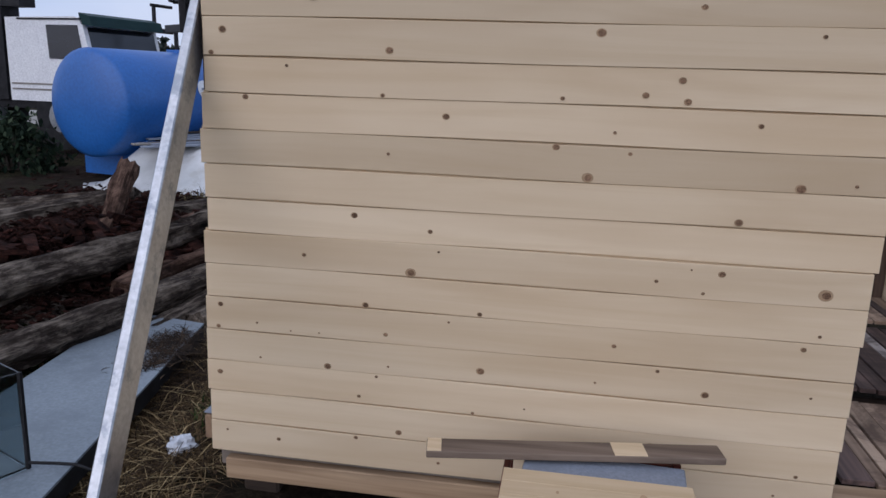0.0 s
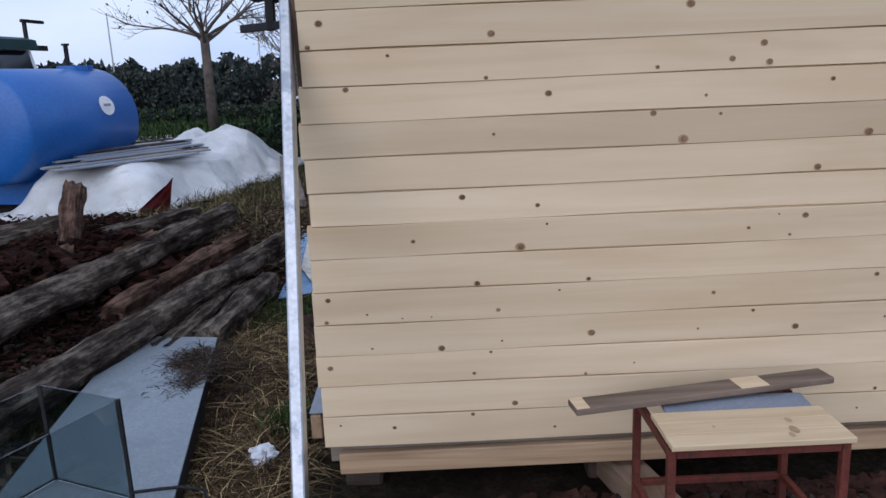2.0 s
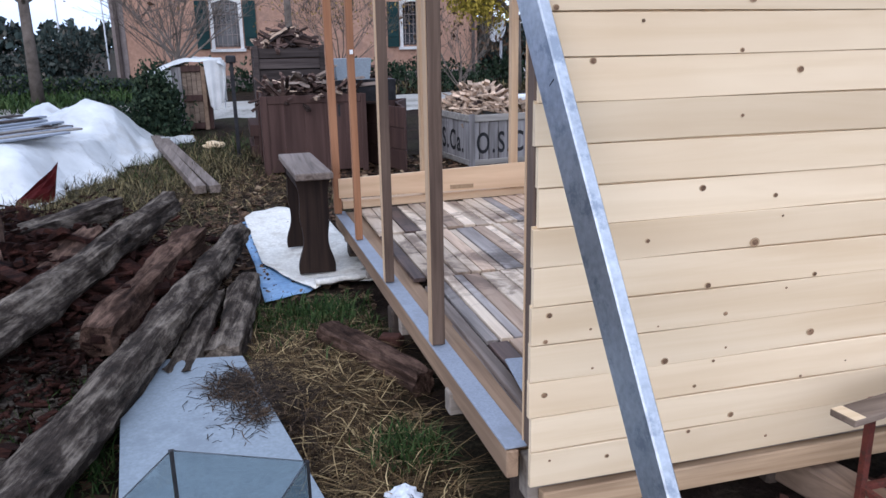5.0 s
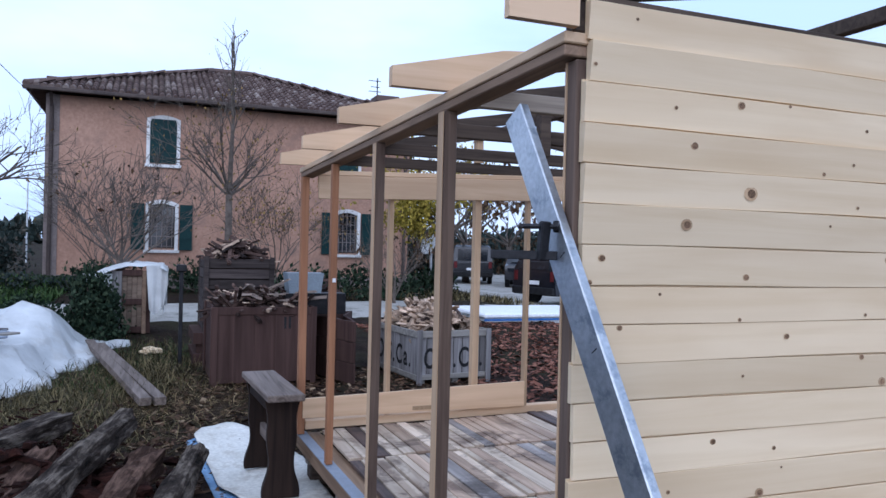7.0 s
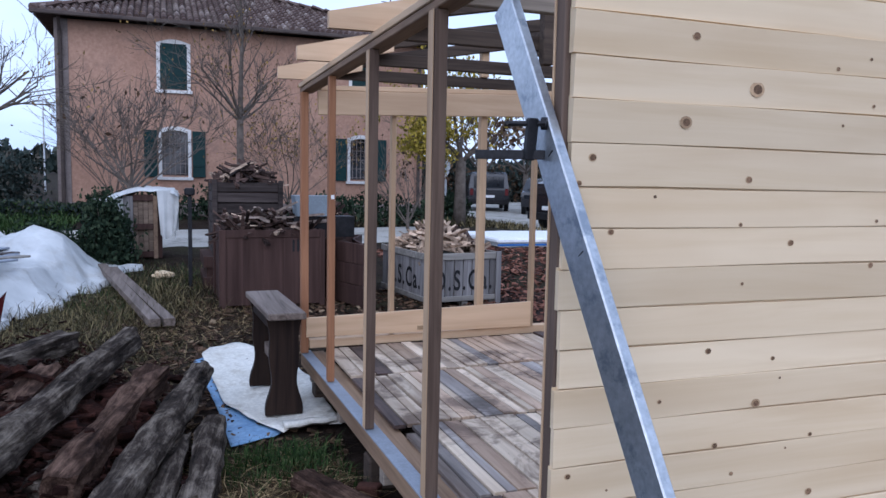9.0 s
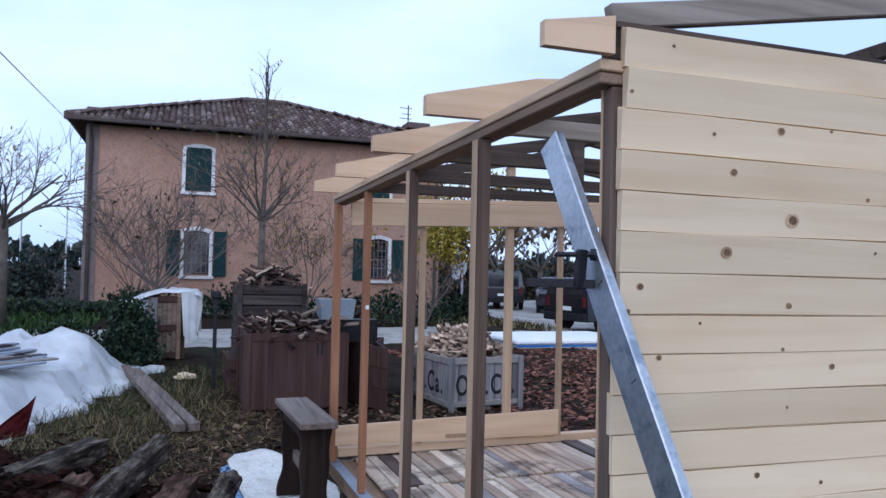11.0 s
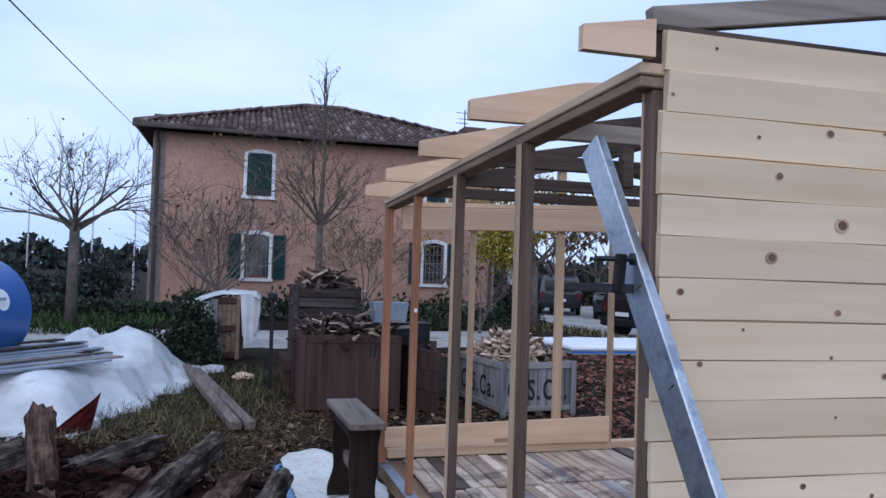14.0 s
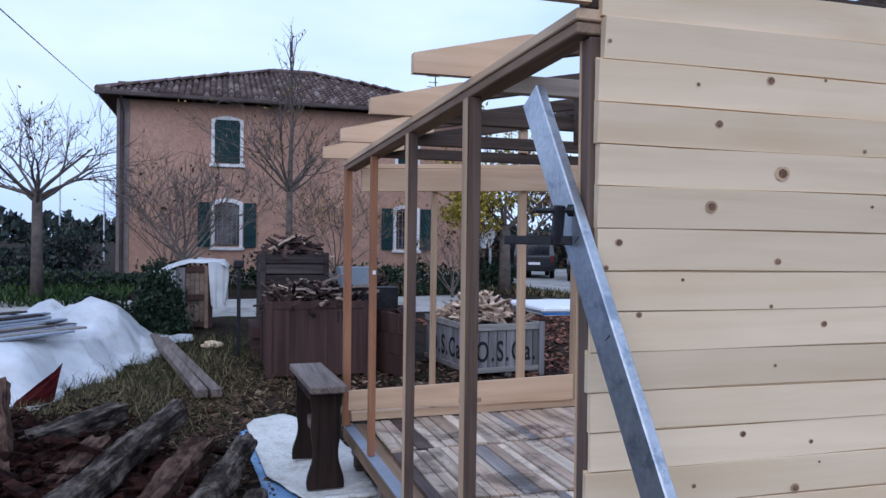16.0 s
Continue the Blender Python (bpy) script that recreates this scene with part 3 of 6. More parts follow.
# base frame of the front: pale rim board, dark recess, sill of the doorway
part("rim_board", box(-0.995, 2.02, 2.285, 2.325, 0.118, 0.198), M_RIM, cabin, "pale pine rim board along the base")
part("base_beam", box(-1.03, 2.0, 2.325, 2.40, 0.15, 0.29), M_GREY_X, cabin, "dark old beam behind the rim board")
part("door_sill", box(1.035, 2.0, 2.262, 2.38, 0.258, 0.30), M_RIM, cabin, "raw pine sill board of the doorway")
part("door_apron", box(1.035, 2.02, 2.268, 2.283, 0.20, 0.243), M_RIM, cabin)
# left side: rim joist with a blue-grey membrane on top
part("rim_joist", beam((-1.075, 2.335, 0.284), (-1.125, 5.86, 0.284), 0.04, 0.092), M_JOIST_Y, cabin, "pine rim joist of the open side")
part("membrane_strip", beam((-1.060, 2.34, 0.338), (-1.114, 5.86, 0.338), 0.076, 0.008, 0.002), M_SILL, cabin, "blue-grey roofing membrane strip on the sill")
part("sill_plate", beam((-0.99, 2.41, 0.296), (-1.04, 5.86, 0.296), 0.125, 0.072), M_JOIST_Y, cabin)
for y in (2.9, 3.75, 4.7, 5.6):
    part("floor_joist", box(-1.115, 1.95, y, y + 0.07, 0.17, 0.258), M_GREY_X, cabin)
for x, y in ((-0.93, 2.44), (0.0, 2.42), (1.4, 2.42), (-1.02, 4.1), (-1.02, 5.6), (0.4, 4.1), (1.7, 4.1), (1.7, 5.6), (0.4, 5.6)):
    part("support_block", box(x - 0.07, x + 0.07, y, y + 0.13, ground_z(x, y) - 0.03, 0.168, 0.01), M_DARK_X, cabin, "squared timber block under the floor")


def plate_z(y):
    """Top of the left wall plate, which sags a little to the back."""
    return 2.252 + 0.085 * (5.8 - y) / 3.5


def plate_x(y):
    return -1.075 - 0.03 * min((y - 2.3) / 1.5, 1.0)


def stud(x, y, w, d, z0, z1, mat, label=""):
    b = box(x - w / 2, x + w / 2, y, y + d, z0, z1, 0.003)
    for v in b.verts:
        v.co.x += 0.004 * math.sin(v.co.z * 2.3 + y)
    return part("stud", b, mat, cabin, label)


part("corner_post", box(-1.034, -0.96, 2.302, 2.354, 0.346, 2.262), M_STUD, cabin, "weathered corner post")
# thin pale strip along the post's outer edge
part("corner_batten", box(-1.036, -1.026, 2.3555, 2.364, 0.348, 2.262, 0.001), M_PINE_Z, cabin, "pale strip at the corner post's edge")
stud(-1.0785, 3.17, 0.052, 0.06, 0.346, plate_z(3.2) - 0.071, M_STUD, "weathered grey-brown stud")
stud(-1.100, 4.05, 0.047, 0.055, 0.346, plate_z(4.1) - 0.071, M_STUD, "weathered grey-brown stud")
stud(-1.108, 4.965, 0.041, 0.055, 0.346, plate_z(5.0) - 0.071, M_STUD_ORANGE, "reddish stud with a white sticker")
stud(-1.134, 5.76, 0.052, 0.06, 0.346, plate_z(5.8) - 0.071, M_STUD_ORANGE, "reddish pine corner stud")
# thin strips make the outer faces of two studs paler than their fronts
for y, xb, d in ((3.17, -1.1045, 0.06), (4.05, -1.1235, 0.055)):
    part("edge_batten", box(xb - 0.0045, xb - 0.0005, y + 0.004, y + d, 0.346, plate_z(y) - 0.075, 0.001), M_PINE_Z, cabin, "pale strip on the outer face of a stud")
part("sticker", box(-1.118, -1.098, 4.9605, 4.9625, 1.47, 1.495, 0), M_WHITE, cabin, "small white paper sticker")
part("top_plate", beam((-1.032, 2.30, plate_z(2.30) - 0.053), (-1.112, 5.86, plate_z(5.86) - 0.053), 0.09, 0.034), M_GREY_Y, cabin, "old timber top plate")
part("top_plate", beam((-1.034, 2.29, plate_z(2.29) - 0.018), (-1.115, 5.87, plate_z(5.87) - 0.018), 0.10, 0.034), M_PINE_Y, cabin, "pine upper top plate")
# back wall
# the back frame is out of level: it rises towards the far corner
part("back_bottom_plate", beam((-1.10, 5.81, 0.405), (2.0, 5.81, 0.44), 0.08, 0.06), M_PINE_X, cabin)
part("kick_board", prism([(-1.125, 0.462), (0.64, 0.458), (0.64, 0.652), (-1.125, 0.600)], 5.745, 5.768), M_PINE_X, cabin, "wide fresh pine board at the foot of the back wall")
part("stamp_mark", box(-0.30, -0.12, 5.7425, 5.7445, 0.475, 0.505, 0), M_KNOT_RING, cabin, "faint printed stamp")
for x, w in ((-0.49, 0.035), (0.215, 0.055), (0.66, 0.03), (1.25, 0.05)):
    part("back_stud", box(x - w / 2, x + w / 2, 5.77, 5.83, 0.45, 2.205 + 0.034 * (x + 1)), M_PINE_Z, cabin)
part("header_board", beam((-1.05, 5.754, 2.110), (1.95, 5.754, 2.215), 0.024, 0.165), M_PINE_X, cabin, "wide pale header board of the back wall")
part("back_top_plate", beam((-1.03, 5.80, 2.215), (1.97, 5.80, 2.315), 0.08, 0.035), M_PINE_X, cabin)
part("back_king_post", box(0.185, 0.245, 5.77, 5.83, 2.365, 2.66), M_PINE_Z, cabin)
# right side wall with boards nailed outside its posts
for y in (2.33, 3.28, 4.5, 5.74):
    part("post", box(1.915, 1.975, y, y + 0.06, 0.37, 2.26), M_STUD, cabin, "dark weathered wall post")
part("top_plate", box(1.91, 2.0, 2.25, 5.87, 2.262, 2.284), M_DARK_X, cabin)
for i in range(10):
    z = 0.37 + 0.106 * i
    part("side_board", box(1.977, 1.997, 2.31 if i < 8 else 3.18, 5.84, z + 0.001, z + 0.1048, 0.002), M_INNER, cabin)
part("side_bottom_plate", box(1.90, 1.975, 2.40, 5.74, 0.372, 0.395), M_GREY_Y, cabin)
# roof timbers: ties, rafters with pale tails, braces
part("front_tie", box(-1.03, 2.0, 2.29, 2.36, 2.432, 2.452, 0.003), M_DARK_X, cabin, "dark batten on top of the cladding")
RIDGE_X, RIDGE_Z = 0.42, 2.74
for i, y in enumerate((2.30, 3.2, 4.05, 4.96, 5.74)):
    if i:
        part("tie_beam", box(-1.03, 1.99, y + 0.05, y + 0.095, 2.286, 2.362), M_DARK_X if i != 1 else M_GREY_X, cabin, "dark old tie beam")
    lift = 0.012 if i == 0 else -0.085 + plate_z(y) - 2.252
    part("rafter", beam((-1.04 if i == 0 else -0.93, y + 0.02, 2.455 + lift), (RIDGE_X, y + 0.02, RIDGE_Z - 0.035 + lift), 0.045, 0.075), M_GREY_X if i == 0 else M_DARK_X, cabin, "old grey rafter" if i == 0 else "")
    part("rafter", beam((2.06, y + 0.02, 2.455 + lift), (RIDGE_X, y + 0.02, RIDGE_Z - 0.035 + lift), 0.045, 0.075), M_GREY_X if i == 0 else M_DARK_X, cabin)
    if i == 0:
        tail = [(-1.275, 2.345), (-1.05, 2.345), (-1.05, 2.455), (-1.275, 2.415)]
    else:
        dz = plate_z(y) - 2.252
        tail = [(-1.33, 2.254 + dz), (-1.10, 2.2555 + dz), (-0.75, 2.34 + dz), (-0.75, 2.45 + dz), (-0.86, 2.44 + dz), (-1.33, 2.33 + dz)]
    bm = prism(tail, y - 0.045 if i else y - 0.035, y - 0.004)
    part("rafter_tail", bm, M_PINE_X, cabin, "pale fresh pine rafter tail")
part("strut", beam((0.46, 2.34, 2.452), (0.32, 2.34, 2.70), 0.05, 0.07, up=(0, 1, 0)), M_GREY_X, cabin, "short leaning gable strut")
part("king_post", box(-0.20, -0.137, 4.035, 4.098, 2.21, 2.50), M_DARK_X, cabin, "dark upright between a tie beam and its rafter")
part("plumb_block", box(-1.05, -0.98, 2.30, 2.345, plate_z(2.3) + 0.004, 2.452), M_DARK_X, cabin, "dark packing block under the end rafter")
part("ridge_beam", box(RIDGE_X - 0.025, RIDGE_X + 0.025, 2.28, 5.86, 2.60, 2.66), M_DARK_X, cabin)

# floor of reused pallet panels, plank by plank
frng = random.Random(5)
for y0, y1 in ((2.46, 3.10), (3.105, 4.0), (4.005, 4.95), (4.955, 5.74)):
    x = -0.99 + (0.09 if y0 < 4 else 0.0)
    while x < 1.88:
        w = frng.choice((0.05, 0.06, 0.07, 0.08, 0.09, 0.11))
        w = min(w, 1.895 - x)
        # the panels lie out of level, rising towards the back and the far side
        z = 0.366 + frng.uniform(-0.006, 0.006) + 0.011 * (y0 - 2.46) / 3 * (1 + 2.2 * min(x + 1, 2.0)) - (0.055 if y0 < 3 else 0.02 if y0 < 3.5 else 0.0) * step(0.3, 1.1, x)
        cut = frng.uniform(-0.012, 0.012)
        b = box(x + 0.0025, x + w - 0.006, (2.386 if y0 < 3 and x > 1.08 else y0) + max(cut, 0.0), y1 + min(cut, 0.0) - 0.004, z - 0.02, z, 0.002)
        pick = frng.random()
        wet = x + w / 2 > 0.95 and y0 < 4.5
        mat = (M_DECK_DARK if pick < 0.62 else M_DECK_GREY if pick < 0.8 else M_DECK) if wet else (M_DECK_PALE if pick < 0.52 else M_DECK_GREY if pick < 0.66 else M_DECK_DARK if pick < 0.74 else M_DECK)
        part("floor_plank", b, mat, cabin)
        x += w
for k in range(2):
    part("edge_board", box(-0.962 + 0.004 * k, -0.908, 2.47, 3.4 + 0.5 * k, 0.312 + 0.0245 * k, 0.335 + 0.0245 * k, 0.003), M_BENCH_TOP, cabin, "dark old board under the floor planks")
part("loose_panel", beam((-0.93, 2.70, 0.385), (-0.30, 2.62, 0.385), 0.34, 0.012), M_SILL, cabin, "grey board lying on the floor planks")
for y in (2.52, 3.15, 3.9, 4.1, 4.85, 5.0, 5.65):
    part("panel_bearer", box(-0.99, 1.89, y, y + 0.07, 0.27, 0.285), M_DARK_X, cabin)


# ---- things against and before the cabin ----
def steel_channel():
    ob = holder("steel_channel", "galvanised steel box section leaning against the cabin corner", "steel bar", (-0.98, 1.46, ground_z(-0.98, 1.46)))
    z0 = ob.location.z + 0.015
    p, q = Vector((-1.055 - 0.075 * (z0 - 1), 1.905 + 0.61 * (z0 - 1), z0)), Vector((-1.090, 2.60, 2.14))
    o = Vector((0.011, 0, 0))
    n = Vector((0, -0.0055, 0.003))
    part("tube", beam(p + o + n, q + o + n, 0.033, 0.104, 0.004), M_STEEL, ob)
    d = q - p
    for t in (0.66, 0.78):
        c = p + d * t + Vector((-0.0045, 0, 0))
        part("weld_line", beam(c + Vector((0, -0.028, 0.028)), c + Vector((0, 0.026, -0.012)), 0.002, 0.003, 0), M_IRON, ob, "thin dark scratch across the steel")
    return ob


steel_channel()


def clamp():
    ob = holder("screw_clamp", "black iron screw clamp gripping the steel bar to the post", "clamp", (-1.12, 2.26, 1.76))
    part("bar", beam((-1.255, 2.44, 1.685), (-1.10, 2.315, 1.685), 0.010, 0.026, 0.002), M_IRON, ob)
    part("jaw", beam((-1.135, 2.345, 1.67), (-1.13, 2.335, 1.785), 0.03, 0.026, 0.004, up=(0, 1, 0)), M_IRON, ob)
    bm = bmesh.new()
    tube(bm, [(-1.19, 2.385, 1.77), (-1.105, 2.32, 1.77)], [0.008, 0.008], 8)
    part("spindle", bm, M_IRON, ob)
    bm = bmesh.new()
    tube(bm, [(-1.195, 2.36, 1.772), (-1.18, 2.405, 1.768)], [0.006, 0.006], 6)
    part("handle", bm, M_IRON, ob)
    bm = bmesh.new()
    tube(bm, [(-1.108, 2.325, 1.77), (-1.096, 2.315, 1.77)], [0.018, 0.018], 10)
    part("pad", bm, M_IRON, ob)
    ob.location.x += 0.024


clamp()


def work_stand():
    ob = holder("metal_stand", "rusty red steel stand with a pine shelf board as a top", "stand", (0.3, 1.95, 0.0))
    xs, ys = (0.03, 0.53), (1.76, 2.12)
    zt = 0.445
    for x in xs:
        for y in ys:
            part("leg", box(x - 0.012, x + 0.012, y - 0.012, y + 0.012, ground_z(x, y) - 0.02, zt, 0.002), M_RED_STEEL, ob)
    for y in ys:
        part("rail", box(xs[0] + 0.013, xs[1] - 0.013, y - 0.01, y + 0.01, zt - 0.028, zt - 0.004, 0.002), M_RED_STEEL, ob)
        part("stretcher", box(xs[0] + 0.013, xs[1] - 0.013, y - 0.01, y + 0.01, 0.12, 0.142, 0.002), M_RED_STEEL, ob)
    for x in xs:
        part("rail", box(x - 0.01, x + 0.01, ys[0] + 0.013, ys[1] - 0.013, zt - 0.028, zt - 0.004, 0.002), M_RED_STEEL, ob)
        part("stretcher", box(x - 0.01, x + 0.01, ys[0] + 0.013, ys[1] - 0.013, 0.12, 0.142, 0.002), M_RED_STEEL, ob)


work_stand()


def shelf_board():
    bm = bmesh.new()
    for k in range(3):
        bm_box(bm, 0.025, 0.55, 1.735 + 0.072 * k, 1.735 + 0.072 * k + 0.0705, 0.448, 0.466, 0.002)
    ob = thing("pine_panel", bm, M_PLY, "yellow glued pine panel lying on the red stand", "board")
    for x, y, r in ((0.40, 1.80, 0.016), (0.38, 1.77, 0.01), (0.41, 1.86, 0.012), (0.18, 1.84, 0.005)):
        bk = bmesh.new()
        bmesh.ops.create_circle(bk, cap_ends=True, segments=12, radius=1, matrix=Matrix.Translation((x, y, 0.4672)) @ Matrix.Diagonal((r * 0.8, r * 1.5, 1, 1)))
        part("knot", bk, M_KNOT_RING, ob)


shelf_board()
thing("grey_board", beam((0.08, 2.03, 0.453), (0.54, 1.995, 0.453), 0.14, 0.012), M_SILL, "thin grey sheet lying on the red stand", "board")


def old_plank():
    p, q = Vector((-0.21, 1.99, 0.478)), Vector((0.655, 2.12, 0.488))
    ob = thing("old_plank", beam(p, q, 0.085, 0.022, 0.003), M_OLD_PLANK, "short weathered plank resting across the stand", "plank")
    d = q - p
    part("bare_patch", beam(p + d * 0.63 + Vector((0, 0, 0.0115)), p + d * 0.74 + Vector((0, 0, 0.0115)), 0.08, 0.002, 0), M_PLY, ob, "pale bare patch")
    part("bare_patch", beam(p + d * 0.002 + Vector((0, 0, 0.0115)), p + d * 0.05 + Vector((0, 0, 0.0115)), 0.08, 0.002, 0), M_PLY, ob, "pale bare end")


old_plank()


def slab():
    ob = holder("panel_slab", "pale blue-grey insulated panel lying on the ground", "panel", (-2.0, 2.6, 0.05))
    outline = [(-2.40, 3.93), (-1.86, 3.83), (-1.40, 1.30), (-2.08, 1.15)]
    for z0, z1, mat, n, grow in ((0.035, 0.118, M_BLACK, "core", 0.0), (0.118, 0.128, M_SLAB, "top_sheet", 0.006)):
        bm = bmesh.new()
        c = Vector((sum(p[0] for p in outline) / 4, sum(p[1] for p in outline) / 4))
        pts = [c + (Vector(p) - c) * (1 + grow) for p in outline]
        f = bm.faces.new([bm.verts.new((p.x, p.y, z0)) for p in pts])
        e = bmesh.ops.extrude_face_region(bm, geom=[f])["geom"]
        bmesh.ops.translate(bm, vec=(0, 0, z1 - z0), verts=[g for g in e if isinstance(g, bmesh.types.BMVert)])
        part(n, bm, mat, ob)


slab()


def aquarium():
    ob = holder("glass_tank", "empty glass tank with black silicone edges", "glass tank", (-1.9, 1.95, 0.128))
    a, b, c, d = Vector((-2.04, 2.33, 0)), Vector((-1.70, 2.17, 0)), Vector((-2.15, 1.22, 0)), Vector((-2.49, 1.38, 0))
    z0, z1 = 0.131, 0.50
    for p, q in ((a, b), (b, c), (c, d), (d, a)):
        part("glass_pane", beam(p + (q - p) * 0.01 + Vector((0, 0, (z0 + z1) / 2)), q - (q - p) * 0.01 + Vector((0, 0, (z0 + z1) / 2)), 0.006, z1 - z0, 0), M_GLASS, ob)
        part("bottom_edge", beam(p + Vector((0, 0, z0 + 0.006)), q + Vector((0, 0, z0 + 0.006)), 0.006, 0.006, 0), M_BLACK, ob)
    for p in (a, b, c, d):
        part("corner_seam", box(p.x - 0.007, p.x + 0.007, p.y - 0.007, p.y + 0.007, z0, z1, 0), M_BLACK, ob)
    for o in ob.children:
        if o.name.startswith("glass_pane"):
            o.visible_shadow = False
    bm = bmesh.new()
    tube(bm, [(-1.69, 2.16, 0.16), (-1.62, 2.20, 0.145), (-1.55, 2.22, 0.138), (-1.46, 2.20, 0.134), (-1.42, 2.12, 0.10), (-1.40, 1.95, 0.03)], [0.006] * 6, 6)
    thing("black_cable", bm, M_BLACK, "black rubber cable running off the panel", "cable", smooth=True)


aquarium()


def crumple(name, at, size, mat, label, category, seed, flat=0.6):
    bm = bmesh.new()
    bmesh.ops.create_icosphere(bm, subdivisions=3, radius=1)
    for v in bm.verts:
        n = noise.noise(v.co * 1.9 + Vector((seed, 0, 0))) * 0.5 + noise.noise(v.co * 4.3 + Vector((0, seed, 0))) * 0.28
        v.co = Vector(at) + Vector((v.co.x * size, v.co.y * size, max(v.co.z * flat, -0.3) * size)) * (1 + n)
    return thing(name, bm, mat, label, category)


crumple("plastic_rag", (-1.36, 2.62, 0.03), 0.062, M_RAG, "crumpled white plastic bag on the straw", "rag", 3.1)


def log(name, p, q, r0, r1, label, seed, mat=None, sides=18, square=False):
    """A rotten beam: uneven round or hewn section, split ends; the grain runs along its own x."""
    p, q = Vector(p), Vector(q)
    d = q - p
    n = 40
    bm = bmesh.new()
    rings = []
    for i in range(n + 1):
        t = i / n
        ring = []
        for k in range(sides):
            a = 2 * math.pi * k / sides
            r = r0 + (r1 - r0) * t
            if square:
                r *= 1.0 / max(abs(math.cos(a)), abs(math.sin(a))) * 0.9
            r *= 1 + 0.34 * noise.noise((t * d.length * 2.2, math.cos(a) * 1.5 + seed, math.sin(a) * 1.5)) + 0.20 * noise.noise((t * d.length * 7, math.cos(a) * 4, math.sin(a) * 4 + seed))
            bend = 0.02 * math.sin(t * 3.1 + seed)
            end = (0.05 * noise.noise((math.cos(a) * 3, math.sin(a) * 3, seed)) if i in (0, n) else 0)
            ring.append(bm.verts.new((t * d.length + end, r * math.cos(a) + bend, r * math.sin(a))))
        rings.append(ring)
    for a, c in zip(rings, rings[1:]):
        for k in range(sides):
            bm.faces.new((a[k], a[(k + 1) % sides], c[(k + 1) % sides], c[k]))
    bm.faces.new(rings[0][::-1])
    bm.faces.new(rings[-1])
    ob = thing(name, bm, mat or M_LOG, label, "log", "pile of old beams")
    x = d.normalized()
    y = Vector((0, 0, 1)).cross(x).normalized()
    m = Matrix((x, y, x.cross(y))).transposed().to_4x4()
    m.translation = p
    ob.matrix_world = m
    return ob


log("rotten_log", (-3.30, 2.3, 0.24), (-2.32, 5.95, 0.46), 0.115, 0.085, "long grey rotten log lying on the heap", 1.0)
log("rotten_log", (-2.74, 2.0, 0.13), (-1.85, 5.75, 0.26), 0.115, 0.075, "long grey weathered log lying in the grass", 2.3)
log("hewn_beam", (-1.97, 3.95, 0.07), (-1.79, 4.95, 0.14), 0.085, 0.075, "short squared grey timber", 4.0, square=True)
log("hewn_beam", (-2.16, 3.75, 0.07), (-1.98, 4.75, 0.13), 0.075, 0.07, "short squared grey timber", 5.0, square=True)
log("hewn_beam", (-2.52, 4.05, 0.20), (-2.12, 5.55, 0.30), 0.085, 0.09, "crumbling red-brown beam with split ends", 6.0, M_TIMBER_RED, square=True)
log("hewn_beam", (-2.62, 4.15, 0.14), (-2.30, 5.2, 0.22), 0.07, 0.08, "crumbling red-brown beam with split ends", 6.5, M_LOG, square=True)
log("hewn_beam", (-2.95, 4.3, 0.22), (-2.75, 5.5, 0.36), 0.10, 0.09, "crumbling red-brown beam with split ends", 7.0, M_TIMBER_RED, square=True)
log("hewn_beam", (-3.7, 4.9, 0.30), (-2.72, 6.35, 0.40), 0.10, 0.085, "dark rotten beam on the heap", 8.0, M_LOG, square=True)
log("hewn_beam", (-4.6, 3.9, 0.28), (-3.45, 5.5, 0.50), 0.10, 0.09, "dark rotten beam on the heap", 9.0, M_LOG, square=True)
log("hewn_beam", (-4.9, 5.6, 0.30), (-3.5, 5.9, 0.46), 0.09, 0.08, "dark rotten beam on the heap", 10.0, M_LOG)
log("hewn_beam", (-4.2, 4.3, 0.36), (-3.3, 4.15, 0.34), 0.08, 0.08, "crumbling red-brown beam across the heap", 10.5, M_REDROT, square=True)
log("log_stump", (-3.12, 4.75, 0.28), (-3.31, 5.53, 0.78), 0.085, 0.082, "broken grey log standing up out of the heap", 11.0, M_TIMBER_RED)
log("short_timber", (-1.42, 4.15, 0.07), (-1.10, 3.42, 0.06), 0.07, 0.062, "short dark reddish squared timber lying beside the cabin", 12.0, M_TIMBER_RED, square=True)

# the heap of rotten wood crumbs under the logs
hrng = random.Random(8)


